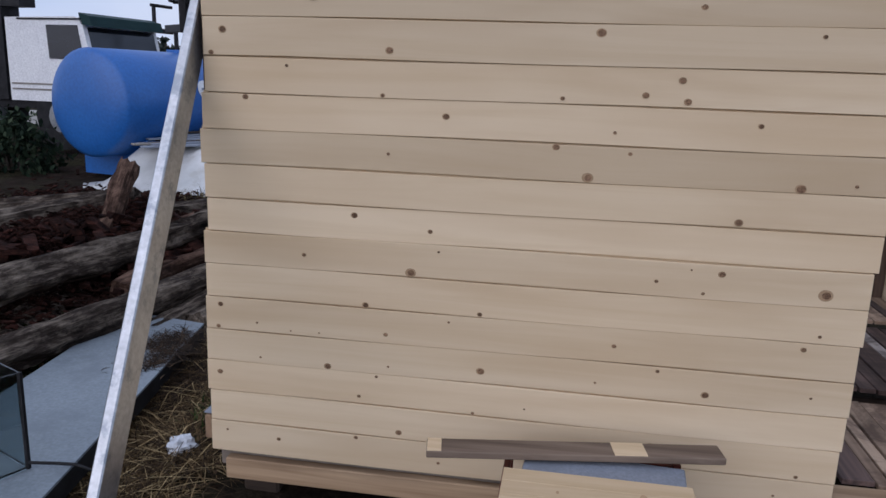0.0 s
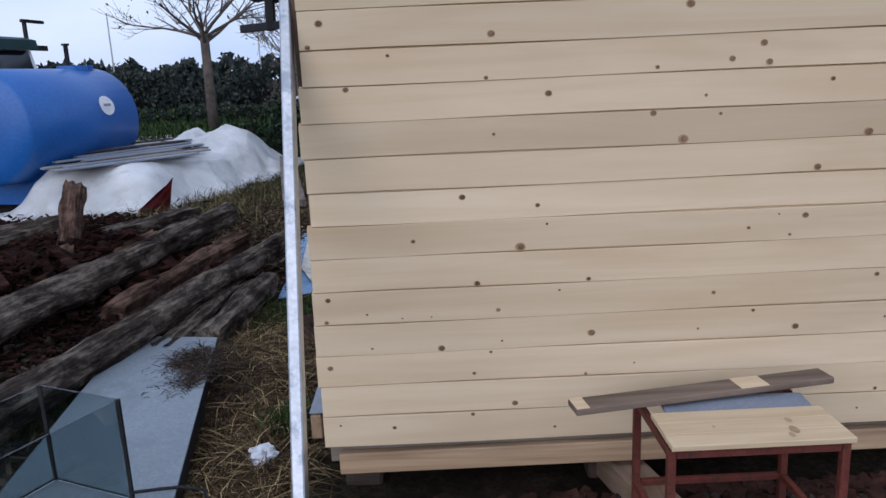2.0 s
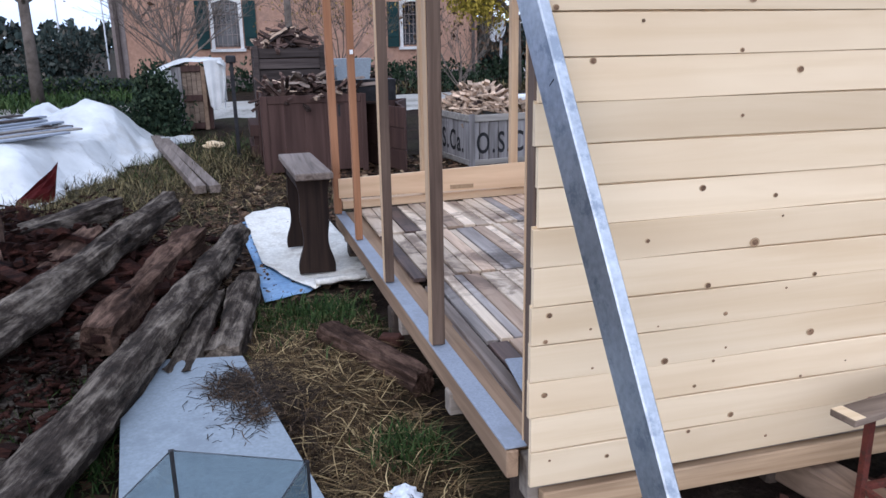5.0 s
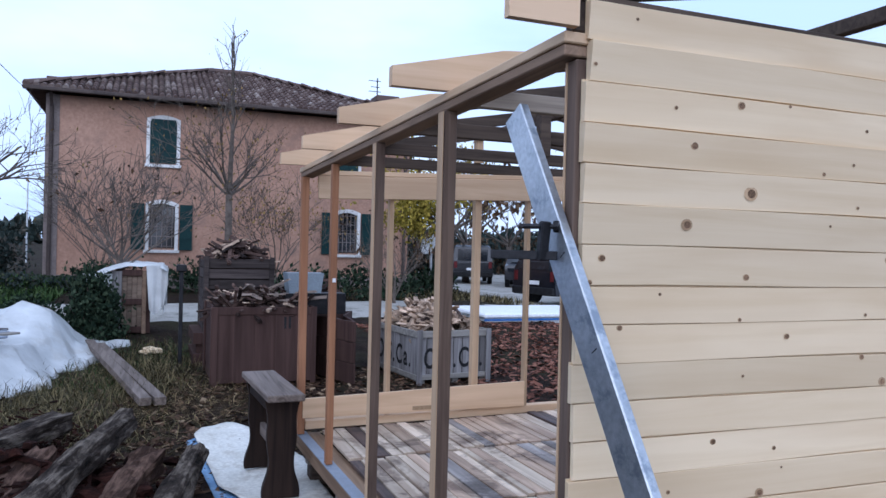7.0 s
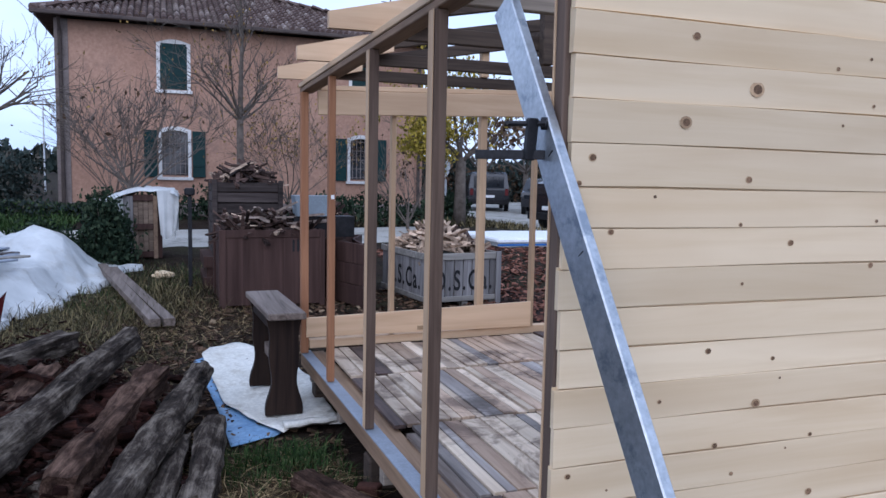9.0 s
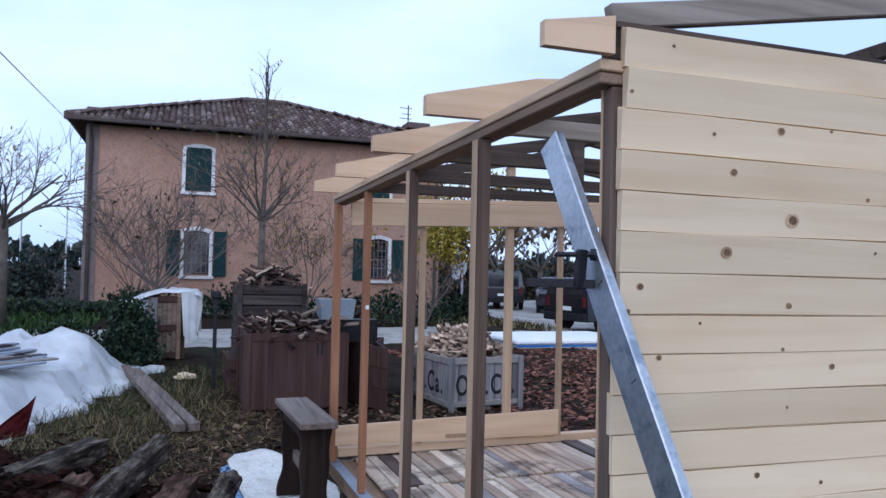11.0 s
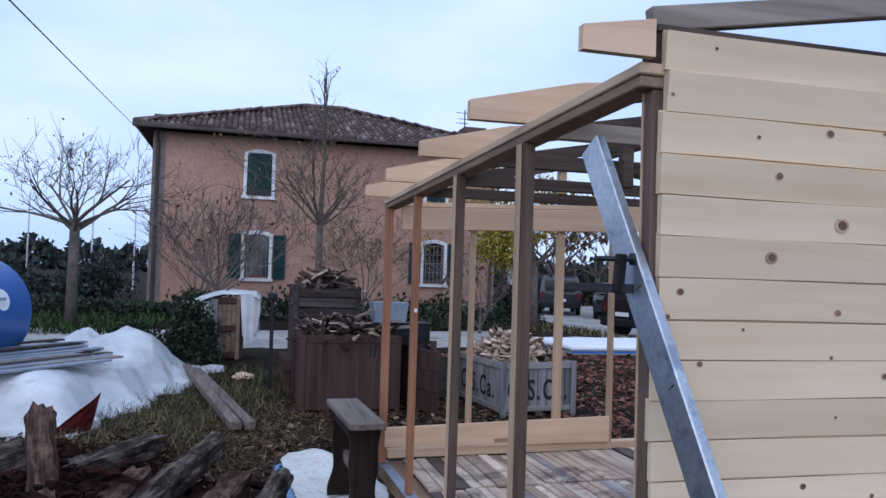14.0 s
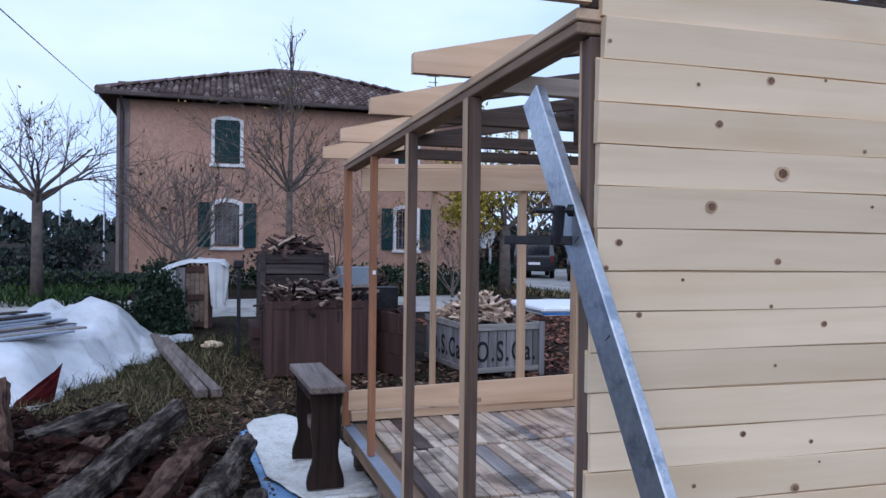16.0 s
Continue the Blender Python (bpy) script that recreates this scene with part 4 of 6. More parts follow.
def chips(name, n, region, size, mat, label, category, lift=0.02, flat=0.35, height=None, long=2.2, clear=None):
    """Many broken pieces strewn over the ground or over a heap, as one stuff object."""
    vs, fs = [], []
    for _ in range(n):
        x, y = region()
        if clear and clear(x, y):
            continue
        z = (height(x, y) if height else ground_z(x, y)) + hrng.uniform(0, lift)
        s = size * hrng.uniform(0.4, 1.5)
        m = Matrix.Translation((x, y, z)) @ Euler((hrng.uniform(-0.5, 0.5), hrng.uniform(-0.5, 0.5), hrng.uniform(0, 6.3))).to_matrix().to_4x4()
        b = len(vs)
        lx, ly, lz = s * hrng.uniform(0.8, long), s * hrng.uniform(0.5, 1), s * flat * hrng.uniform(0.5, 1.3)
        for dx, dy, dz in ((-1, -1, -1), (1, -0.8, -1), (0.9, 1, -1), (-1, 0.8, -1), (-0.8, -0.9, 1), (0.9, -0.8, 0.8), (1, 0.7, 1), (-0.9, 1, 0.9)):
            vs.append(m @ Vector((dx * lx / 2, dy * ly / 2, dz * lz / 2)))
        fs += [tuple(b + k for k in f) for f in ((0, 3, 2, 1), (4, 5, 6, 7), (0, 1, 5, 4), (1, 2, 6, 5), (2, 3, 7, 6), (3, 0, 4, 7))]
    return tagged(from_lists(name, vs, fs, mat), label, category, kind="stuff")


def around(cx, cy, sx, sy):
    return lambda: (hrng.gauss(cx, sx), hrng.gauss(cy, sy))


OFF_PANEL = lambda x, y: x > -2.5 and y < 4.1 or x > -1.95
chips("wood_crumbs", 14000, around(-3.3, 4.8, 0.62, 0.85), 0.024, M_REDROT, "red-brown crumbs of rotten wood heaped under the logs", "wood heap", 0.16, clear=OFF_PANEL, long=3.0)
chips("wood_crumbs", 3000, around(-2.75, 4.2, 0.4, 0.8), 0.028, M_LOG, "grey splinters of rotten wood", "wood heap", 0.06, clear=OFF_PANEL, long=4.0)
chips("wood_crumbs", 9000, around(-4.7, 6.3, 0.7, 0.8), 0.035, M_REDROT, "dark rotten wood crumbs spread over the mud", "wood heap", 0.08, clear=lambda x, y: x > -3.6, long=3.0)
chips("wood_chunks", 420, around(-2.75, 5.0, 0.32, 0.45), 0.085, M_REDROT, "red-brown chunks of rotten wood between the logs", "wood heap", 0.22, 0.4, clear=OFF_PANEL, long=2.6)


# ---- bench on its sheets ----
def sheet(name, outline, z, mat, label, seed, sub=7):
    bm = bmesh.new()
    f = bm.faces.new([bm.verts.new((x, y, 0)) for x, y in outline])
    bmesh.ops.triangulate(bm, faces=[f])
    for _ in range(4):
        bmesh.ops.subdivide_edges(bm, edges=[e for e in bm.edges if e.calc_length() > 0.09], cuts=1)
        bmesh.ops.triangulate(bm, faces=bm.faces)
    for v in bm.verts:
        edge = 1.0 if v.is_boundary else 0.3
        v.co.z = ground_z(v.co.x, v.co.y) + z + 0.022 * edge * abs(noise.noise((v.co.x * 4, v.co.y * 4, seed))) + 0.008 * noise.noise((v.co.x * 11, v.co.y * 11, seed))
    r = bmesh.ops.extrude_face_region(bm, geom=list(bm.faces))["geom"]
    bmesh.ops.translate(bm, vec=(0, 0, 0.004), verts=[g for g in r if isinstance(g, bmesh.types.BMVert)])
    return thing(name, bm, mat, label, "sheet", smooth=True)


sheet("blue_tarpaulin", [(-1.72, 4.84), (-1.46, 4.92), (-1.25, 5.2), (-1.4, 6.2), (-1.72, 6.86), (-1.86, 6.77), (-1.80, 6.2), (-1.75, 5.77), (-1.74, 5.3)], 0.012, M_BLUE_TARP, "crumpled blue tarpaulin on the ground", 1.0)
sheet("floor_sheet", [(-1.53, 5.14), (-1.41, 4.90), (-1.30, 5.03), (-1.03, 5.02), (-1.03, 6.0), (-1.15, 6.9), (-1.5, 7.2), (-1.72, 7.05), (-1.79, 6.85), (-1.74, 6.2), (-1.69, 5.6)], 0.035, M_FLOOR_SHEET, "cream vinyl flooring offcut spread on the ground", 2.0)

# the sheet's front edge is folded back, showing its grey underside
bm = bmesh.new()
fold = []
for i in range(13):
    t = i / 12
    x, y = -1.40 + 0.36 * t, 4.93 + 0.10 * t + 0.01 * math.sin(i * 1.3)
    z = ground_z(x, y) + 0.045
    fold.append([bm.verts.new((x, y, z)), bm.verts.new((x, y - 0.012, z + 0.02)), bm.verts.new((x, y + 0.01, z + 0.038)), bm.verts.new((x, y + 0.10 - 0.07 * t, z + 0.028)), bm.verts.new((x, y + 0.10 - 0.07 * t, z + 0.024)), bm.verts.new((x, y + 0.012, z + 0.030))])
for a, c in zip(fold, fold[1:]):
    for k in range(6):
        bm.faces.new((a[k], a[(k + 1) % 6], c[(k + 1) % 6], c[k]))
bm.faces.new(fold[0])
bm.faces.new(fold[-1][::-1])
thing("sheet_fold", bm, M_FLOOR_SHEET, "folded-back grey edge of the vinyl offcut", "sheet", smooth=True)
bm = beam((-1.17, 4.02, 0.055), (-1.07, 3.96, 0.06), 0.075, 0.055, 0.008)
for v in bm.verts:
    v.co += Vector((noise.noise(v.co * 30), noise.noise(v.co * 31 + Vector((3, 0, 0))), 0)) * 0.006
thing("broken_brick", bm, M_BRICK, "half a reddish brick lying beside the cabin", "brick")


def bench():
    ob = holder("wooden_bench", "dark wooden bench with shaped plank legs standing on a vinyl sheet", "bench", (-1.35, 5.7, 0.07))
    zt = 0.752
    # it stands slightly askew: its far end is swung out from the cabin
    cx = lambda y: -1.347 - 0.043 * (y - 5.15)
    seat = beam((cx(5.14), 5.14, zt - 0.022), (cx(6.12), 6.12, zt - 0.022), 0.24, 0.044, 0.006)
    for v in seat.verts:
        v.co += Vector((noise.noise(v.co * 6), noise.noise(v.co * 7), 0)) * 0.008
    part("seat", seat, M_BENCH_TOP, ob, "worn grey-brown seat plank")
    for y in (5.26, 5.93):
        zb = ground_z(cx(y), y) + 0.052
        side = []
        for i in range(21):
            t = i / 20
            w = 0.088 + 0.030 * (1 - step(0.0, 0.30, t)) + 0.022 * step(0.62, 1.0, t) + 0.008 * math.sin(t * 13)
            side.append((w, zb + (zt - 0.045 - zb) * t))
        pts = [(cx(y) - w, z) for w, z in side] + [(cx(y) + w, z) for w, z in reversed(side)]
        part("leg", prism(pts, y, y + 0.045), M_BENCH, ob)
    part("stretcher", beam((cx(5.3), 5.306, 0.37), (cx(5.9), 5.928, 0.37), 0.035, 0.085), M_BENCH_TOP, ob, "worn paler stretcher between the legs")
    for k in (-1, 1):
        part("apron", beam((cx(5.3) + k * 0.085, 5.306, zt - 0.085), (cx(5.9) + k * 0.085, 5.928, zt - 0.085), 0.02, 0.075), M_BENCH, ob)


bench()


# ---- the yard beyond: tank, truck, tarpaulin heap ----
def cylinder_x(bm, p, q, r, sides=32, dome=0.12):
    """A vessel from p to q with dished ends."""
    p, q = Vector(p), Vector(q)
    d = (q - p).normalized()
    pts, rad = [], []
    for k in range(5):
        a = math.pi / 2 * k / 4
        pts.append(p - d * dome * math.cos(a))
        rad.append(max(r * math.sin(a), 0.01))
    for k in range(5):
        a = math.pi / 2 * (1 - k / 4)
        pts.append(q + d * dome * math.cos(a))
        rad.append(max(r * math.sin(a), 0.01))
    return tube(bm, pts, rad, sides)


def fuel_tank():
    ob = holder("fuel_tank", "blue horizontal steel tank with a round white label", "tank", (-5.4, 10.0, 0.2))
    p, q = (-5.59, 8.45, 1.115), (-5.14, 10.28, 1.11)
    part("shell", cylinder_x(bmesh.new(), p, q, 0.655), M_TANK, ob, smooth=True)
    d = (Vector(q) - Vector(p)).normalized()
    side = Vector((d.y, -d.x, 0))
    for k in range(2):
        bm = bmesh.new()
        c = Vector(p) + d * (0.4 + 1.5 * k)
        bmesh.ops.create_cube(bm, size=1, matrix=Matrix.Translation((c.x, c.y, 0.45)) @ Matrix.Rotation(math.atan2(d.y, d.x), 4, "Z") @ Matrix.Diagonal((0.12, 1.1, 0.5, 1)))
        part("saddle", bm, M_TANK, ob)
    # the label lies on the shell, bent with it
    bm = bmesh.new()
    mid = Vector(p) + d * 1.30
    cen = bm.verts.new(mid + (side * math.cos(0.28) + Vector((0, 0, math.sin(0.28)))) * 0.659)
    ring = []
    for k in range(20):
        a = 2 * math.pi * k / 20
        th = 0.28 + 0.19 * math.sin(a)
        ring.append(bm.verts.new(mid + d * 0.135 * math.cos(a) + (side * math.cos(th) + Vector((0, 0, math.sin(th)))) * 0.659))
    for k in range(20):
        bm.faces.new((cen, ring[k], ring[(k + 1) % 20]))
    lab = part("label", bm, M_WHITE, ob, "round white label")
    bm = bmesh.new()
    v = []
    for a, c in ((-0.07, 0.26), (0.07, 0.26), (0.07, 0.31), (-0.07, 0.31)):
        v.append(bm.verts.new(mid + d * a + (side * math.cos(c) + Vector((0, 0, math.sin(c)))) * 0.663))
    bm.faces.new(v)
    part("label_bar", bm, M_SILL, lab, "grey bar of unreadable print")
    top = Vector(p) + d * 1.62
    bm = bmesh.new()
    tube(bm, [top + Vector((0, 0, 0.60)), top + Vector((0, 0, 0.69))], [0.22, 0.22], 16)
    part("manhole", bm, M_TANK, ob)
    bm = bmesh.new()
    tube(bm, [top + d * -0.12 + Vector((0, 0, 0.66)), top + d * -0.12 + Vector((0, 0, 0.95))], [0.03, 0.03], 8)
    tube(bm, [top + d * -0.12 + Vector((0, 0, 0.94)), top + d * -0.12 + Vector((0, 0, 0.965))], [0.05, 0.05], 8)
    part("vent_pipe", bm, M_IRON, ob)


fuel_tank()


def truck():
    ob = holder("truck", "parked truck with a white cab and a green roof visor", "truck", (-8.5, 11.5, 0.25))
    zg = 0.51
    a = Matrix.Translation((-7.57, 11.4, zg)) @ Matrix.Rotation(radians(-8), 4, "Z") @ Matrix.Diagonal((0.82, 0.82, 0.82, 1))

    def placed(bm):
        bm.transform(a)
        return bm

    cab = [(-0.95, 0.6), (0.98, 0.6), (1.0, 1.1), (0.95, 1.38), (0.79, 2.08), (0.62, 2.13), (-0.95, 2.11)]
    part("cab", placed(prism(cab, -1.0, 1.0)), M_WHITE, ob, "white painted cab")
    part("visor", placed(prism([(0.77, 2.0), (1.02, 1.96), (0.97, 2.14), (0.74, 2.20)], -1.0, 0.98)), M_SHUTTER, ob, "green sun visor")
    part("windscreen", placed(prism([(0.962, 1.36), (0.829, 1.95), (0.80, 1.95), (0.93, 1.36)], -0.9, 0.9)), M_GLASS_DARK, ob)
    part("side_window", placed(prism([(0.03, 1.38), (0.80, 1.38), (0.70, 1.98), (0.0, 1.98)], -1.012, -0.99)), M_GLASS_DARK, ob)
    part("gutter", placed(box(-0.66, 0.78, -1.02, -0.99, 2.07, 2.10, 0.004)), M_IRON, ob, "dark rain gutter")
    for z in (0.80, 0.90):
        part("side_trim", placed(box(-0.90, 0.90, -1.012, -1.001, z, z + 0.03, 0.003)), M_CRATE_X, ob)
    part("chassis", placed(box(-5.0, 0.9, -0.9, 0.9, 0.45, 0.59)), M_IRON, ob)
    part("mast", placed(box(-1.45, -1.0, -1.02, -0.6, 0.6, 2.9)), M_IRON, ob, "dark crane mast behind the cab")
    part("crane_arm", placed(box(-4.6, -0.55, -1.02, -0.65, 2.30, 2.48)), M_IRON, ob)
    for x0, x1, y0, y1, z0, z1 in ((0.55, 0.62, 1.02, 1.85, 1.98, 2.08), (0.55, 0.62, 1.25, 1.30, 2.081, 2.5), (0.55, 0.62, 1.2, 1.85, 2.501, 2.56)):
        part("outrigger_bar", placed(box(x0, x1, y0, y1, z0, z1)), M_IRON, ob, "dark steel bar of the loading crane")
    for x in (0.2, -3.2, -4.4):
        for y in (-0.85, 0.85):
            bm = bmesh.new()
            tube(bm, [(x, y - 0.14, 0.32), (x, y + 0.14, 0.32)], [0.60, 0.60], 20)
            w = part("wheel", placed(bm), M_BLACK, ob)
            bm = bmesh.new()
            tube(bm, [(x, y - 0.15, 0.32), (x, y + 0.15, 0.32)], [0.30, 0.30], 16)
            part("rim", placed(bm), M_STEEL, w)


truck()


def facet(x, y, seed):
    """Creased cloth: random heights on a lattice of triangles, flat between them."""
    i, j = math.floor(x), math.floor(y)
    u, v = x - i, y - j
    h = lambda a, b: math.sin(a * 12.9898 + b * 78.233 + seed * 37.719) * 43758.5453 % 1.0
    if u + v < 1:
        return h(i, j) + u * (h(i + 1, j) - h(i, j)) + v * (h(i, j + 1) - h(i, j))
    return h(i + 1, j + 1) + (1 - u) * (h(i, j + 1) - h(i + 1, j + 1)) + (1 - v) * (h(i + 1, j) - h(i + 1, j + 1))


def heap_z(x, y):
    """The tarpaulin's surface: a long low pile running from near the logs to the bush."""
    ax, ay, bx, by = -4.5, 8.15, -3.45, 11.75
    dx, dy = bx - ax, by - ay
    ln = math.hypot(dx, dy)
    u = ((x - ax) * dx + (y - ay) * dy) / ln / ln
    v = ((x - ax) * dy - (y - ay) * dx) / ln
    # steep on the far flank, a long sagging skirt on the near one, low at the far end
    flank = 1 - step(0.30, 1.02, v) if v > 0 else 1 - step(0.60, 0.98, -v)
    prof = step(-0.10, 0.10, u) * (1 - step(0.78, 1.07, u)) * flank
    fold = 0.20 * facet(x * 1.5 + y * 0.4, y * 1.1, 3) + (0.14 + 0.14 * step(0.40, 0.65, u)) * facet(x * 3.0 - y * 1.2, y * 1.6 + x * 0.8, 8) + (0.012 + 0.04 * step(0.45, 0.7, u)) * facet(x * 7 + y * 3, y * 5 - x * 3, 5) - 0.13 - 0.05 * step(0.45, 0.7, u)
    top = 1 - 0.75 * step(0.5, 0.9, prof) * (1 - step(0.5, 0.75, u))
    return ground_z(x, y) + prof * (0.43 + 0.03 * math.sin(u * 9)) + fold * (0.35 + prof) * (1.25 - 0.5 * prof) * top + 0.035


def tarp_heap():
    ax, ay, bx, by = -4.5, 8.15, -3.45, 11.75
    dx, dy = bx - ax, by - ay
    ln = math.hypot(dx, dy)
    vs, fs, n, m = [], [], 240, 110
    for i in range(n + 1):
        for j in range(m + 1):
            hem = 0.12 if i in (0, n) or j in (0, m) else 0.0
            u = -0.09 + 1.18 * i / n + 0.012 * math.sin(j * 0.13) + 0.02 * noise.noise((j * 0.11, i * 0.03, 2.0))
            v = (-1 + 2 * j / m) * (1.0 + 0.07 * math.sin(i * 0.09) + 0.05 * math.sin(i * 0.23))
            x, y = ax + dx * u + dy / ln * v, ay + dy * u - dx / ln * v
            vs.append((x, y, heap_z(x, y) - hem))
    for i in range(n):
        for j in range(m):
            a = i * (m + 1) + j
            fs.append((a, a + 1, a + m + 2, a + m + 1))
    tagged(from_lists("tarpaulin_cover", vs, fs, M_TARP, True), "white tarpaulin draped over a long low pile", "tarpaulin")
    # grey boards lying on top of it
    trng = random.Random(3)
    for k in range(20):
        u = 0.16 + 0.016 * k + trng.uniform(-0.03, 0.03)
        v = 0.28 - 0.05 * k + trng.uniform(-0.05, 0.05)
        x, y = ax + dx * u + dy / ln * v, ay + dy * u - dx / ln * v
        a = math.atan2(dy, dx) - 0.35 + trng.uniform(-0.12, 0.1)
        half = trng.uniform(0.55, 1.1)
        p, q = (x - half * math.cos(a), y - half * math.sin(a)), (x + half * math.cos(a), y + half * math.sin(a))
        zz = max(heap_z(p[0] + (q[0] - p[0]) * t / 8, p[1] + (q[1] - p[1]) * t / 8) for t in range(9)) + 0.012 + 0.006 * (k % 4)
        thing("loose_board", beam((*p, zz), (*q, zz), 0.11, 0.022), (M_SILL, M_CRATE_X, M_SILL, M_OLD_SLAT)[k % 4], "weathered grey board lying on the tarpaulin", "board", "boards on the tarpaulin")


tarp_heap()
bm = bmesh.new()
flap = [[bm.verts.new((-3.72 + 0.30 * u + 0.08 * v, 7.62 + 0.12 * u + 0.05 * facet(u * 3, v * 3, 4), ground_z(-3.55, 7.65) + 0.02 + (0.10 + 0.26 * u) * v + 0.05 * facet(u * 4, v * 3, 2))) for v in (0, 0.25, 0.5, 0.75, 1)] for u in (0, 0.2, 0.4, 0.6, 0.8, 1)]
for p, q in zip(flap, flap[1:]):
    for k in range(4):
        bm.faces.new((p[k], q[k], q[k + 1], p[k + 1]))
bmesh.ops.solidify(bm, geom=list(bm.faces), thickness=0.012)
thing("red_plastic_scrap", bm, M_RED_CLOTH, "torn dark red plastic sheet at the tarpaulin's edge", "scrap")


def long_plank():
    thing("long_plank", beam((-2.84, 11.2, 0.36), (-2.16, 7.75, 0.235), 0.105, 0.075), M_BENCH_TOP, "long weathered plank lying on the ground", "plank", "planks in the grass")
    thing("long_plank", beam((-2.70, 11.0, 0.34), (-2.03, 7.8, 0.225), 0.105, 0.075), M_BENCH_TOP, "long weathered plank lying on the ground", "plank", "planks in the grass")


long_plank()
crumple("foam_offcut", (-2.09, 11.0, ground_z(-2.09, 11.0) + 0.03), 0.13, M_PLY, "yellowish foam offcut lying in the grass", "offcut", 4.4, 0.35)


# ---- firewood bins ----
def pile_of(parent, x0, x1, y0, y1, z, n, mat, length, seed, heap=0.25, name="firewood_piece"):
    r = random.Random(seed)
    for _ in range(n):
        u, v = r.uniform(0.06, 0.94), r.uniform(0.06, 0.94)
        x, y = x0 + (x1 - x0) * u, y0 + (y1 - y0) * v
        zz = z + heap * (1 - (2 * u - 1) ** 2) * (1 - (2 * v - 1) ** 4) * r.uniform(0.55, 1.0)
        a, t, ln = r.uniform(0, 6.28), r.gauss(0, 0.42), length * r.uniform(0.5, 1.2)
        d = Vector((math.cos(a) * math.cos(t), math.sin(a) * math.cos(t), math.sin(t))) * ln / 2
        c = Vector((x, y, zz))
        b = beam(c - d, c + d, r.uniform(0.025, 0.06), r.uniform(0.012, 0.035), 0, up=(0.2, 0.1, 1))
        for vtx in b.verts:
            vtx.co += Vector((r.uniform(-1, 1), r.uniform(-1, 1), r.uniform(-1, 1))) * 0.009
        ob = part(name, b, mat if r.random() > 0.12 else M_SPLIT if mat is M_SCRAP else M_SCRAP, parent)


def letter_bars(parent, text, size, m, mat):
    cu = bpy.data.curves.new("lettering", "FONT")
    cu.body, cu.size, cu.extrude, cu.align_x, cu.offset = text, size, 0.001, "CENTER", 0.005
    cu.space_character = 1.25
    tmp = bpy.data.objects.new("lettering", cu)
    scene.collection.objects.link(tmp)
    bpy.context.view_layer.update()
    me = bpy.data.meshes.new_from_object(tmp.evaluated_get(bpy.context.evaluated_depsgraph_get()))
    bpy.data.objects.remove(tmp)
    me.transform(m)
    me.materials.clear()
    me.materials.append(mat)
    ob = new("lettering", me)
    p, chain = parent, Vector((0, 0, 0))
    while p:
        chain += p.location
        p = p.parent
    me.transform(Matrix.Translation(-chain))
    ob.parent = parent
    return tagged(ob, "faded black stencilled letters")


def brown_bin():
    x0, x1, y0, y1 = -1.50, -0.40, 8.78, 9.85
    zb, zt = ground_z(-1.0, 8.9) - 0.03, 1.005
    ob = holder("wooden_bin", "brown wooden bulk bin heaped with scrap wood", "crate", ((x0 + x1) / 2, (y0 + y1) / 2, zb))
    for k in range(5):
        w = (x1 - x0) / 5
        part("front_board", box(x0 + w * k + 0.0002, x0 + w * (k + 1) - 0.0002, y0, y0 + 0.02, zb + 0.05, zt - 0.005, 0.0006), M_BIN, ob)
        part("back_board", box(x0 + w * k + 0.002, x0 + w * (k + 1) - 0.002, y1 - 0.02, y1, zb + 0.05, zt - 0.005, 0.002), M_BIN, ob)
        w = (y1 - y0 - 0.04) / 5
        for x in (x0, x1 - 0.02):
            part("side_board", box(x, x + 0.02, y0 + 0.021 + w * k, y0 + 0.019 + w * (k + 1), zb + 0.05, zt - 0.005, 0.002), M_BIN, ob)
    for x in (x0 - 0.012, x1 - 0.05):
        part("batten", box(x, x + 0.06, y0 - 0.012, y0 - 0.001, zb, zt, 0.004), M_BIN, ob)
    part("top_rail", box(x0 + 0.05, x1 - 0.053, y0 - 0.011, y0 - 0.001, zt - 0.085, zt, 0.004), M_BIN, ob)
    for y in (y0, y1 - 0.08):
        part("batten", box(x0 - 0.024, x0 - 0.001, y, y + 0.08, zb, zt, 0.004), M_BIN, ob)
    part("bottom", box(x0 + 0.022, x1 - 0.022, y0 + 0.022, y1 - 0.022, zt - 0.10, zt - 0.06), M_SCRAP, ob)
    for k in range(2):
        part("stencil_bar", box(x1 - 0.35 + 0.05 * k, x1 - 0.325 + 0.05 * k, y0 - 0.0025, y0 - 0.0005, zt - 0.24, zt - 0.11, 0), M_BLACK, ob, "black stencilled mark")
    pile_of(ob, x0 + 0.05, x1 - 0.05, y0 + 0.05, y1 - 0.05, zt - 0.07, 240, M_SCRAP, 0.5, 21, 0.15, "scrap_piece")
    pile_of(ob, x0 + 0.1, x1 - 0.1, y0 + 0.1, y1 - 0.2, zt + 0.03, 16, M_SPLIT_OLD, 0.75, 22, 0.16, "scrap_plank")


brown_bin()


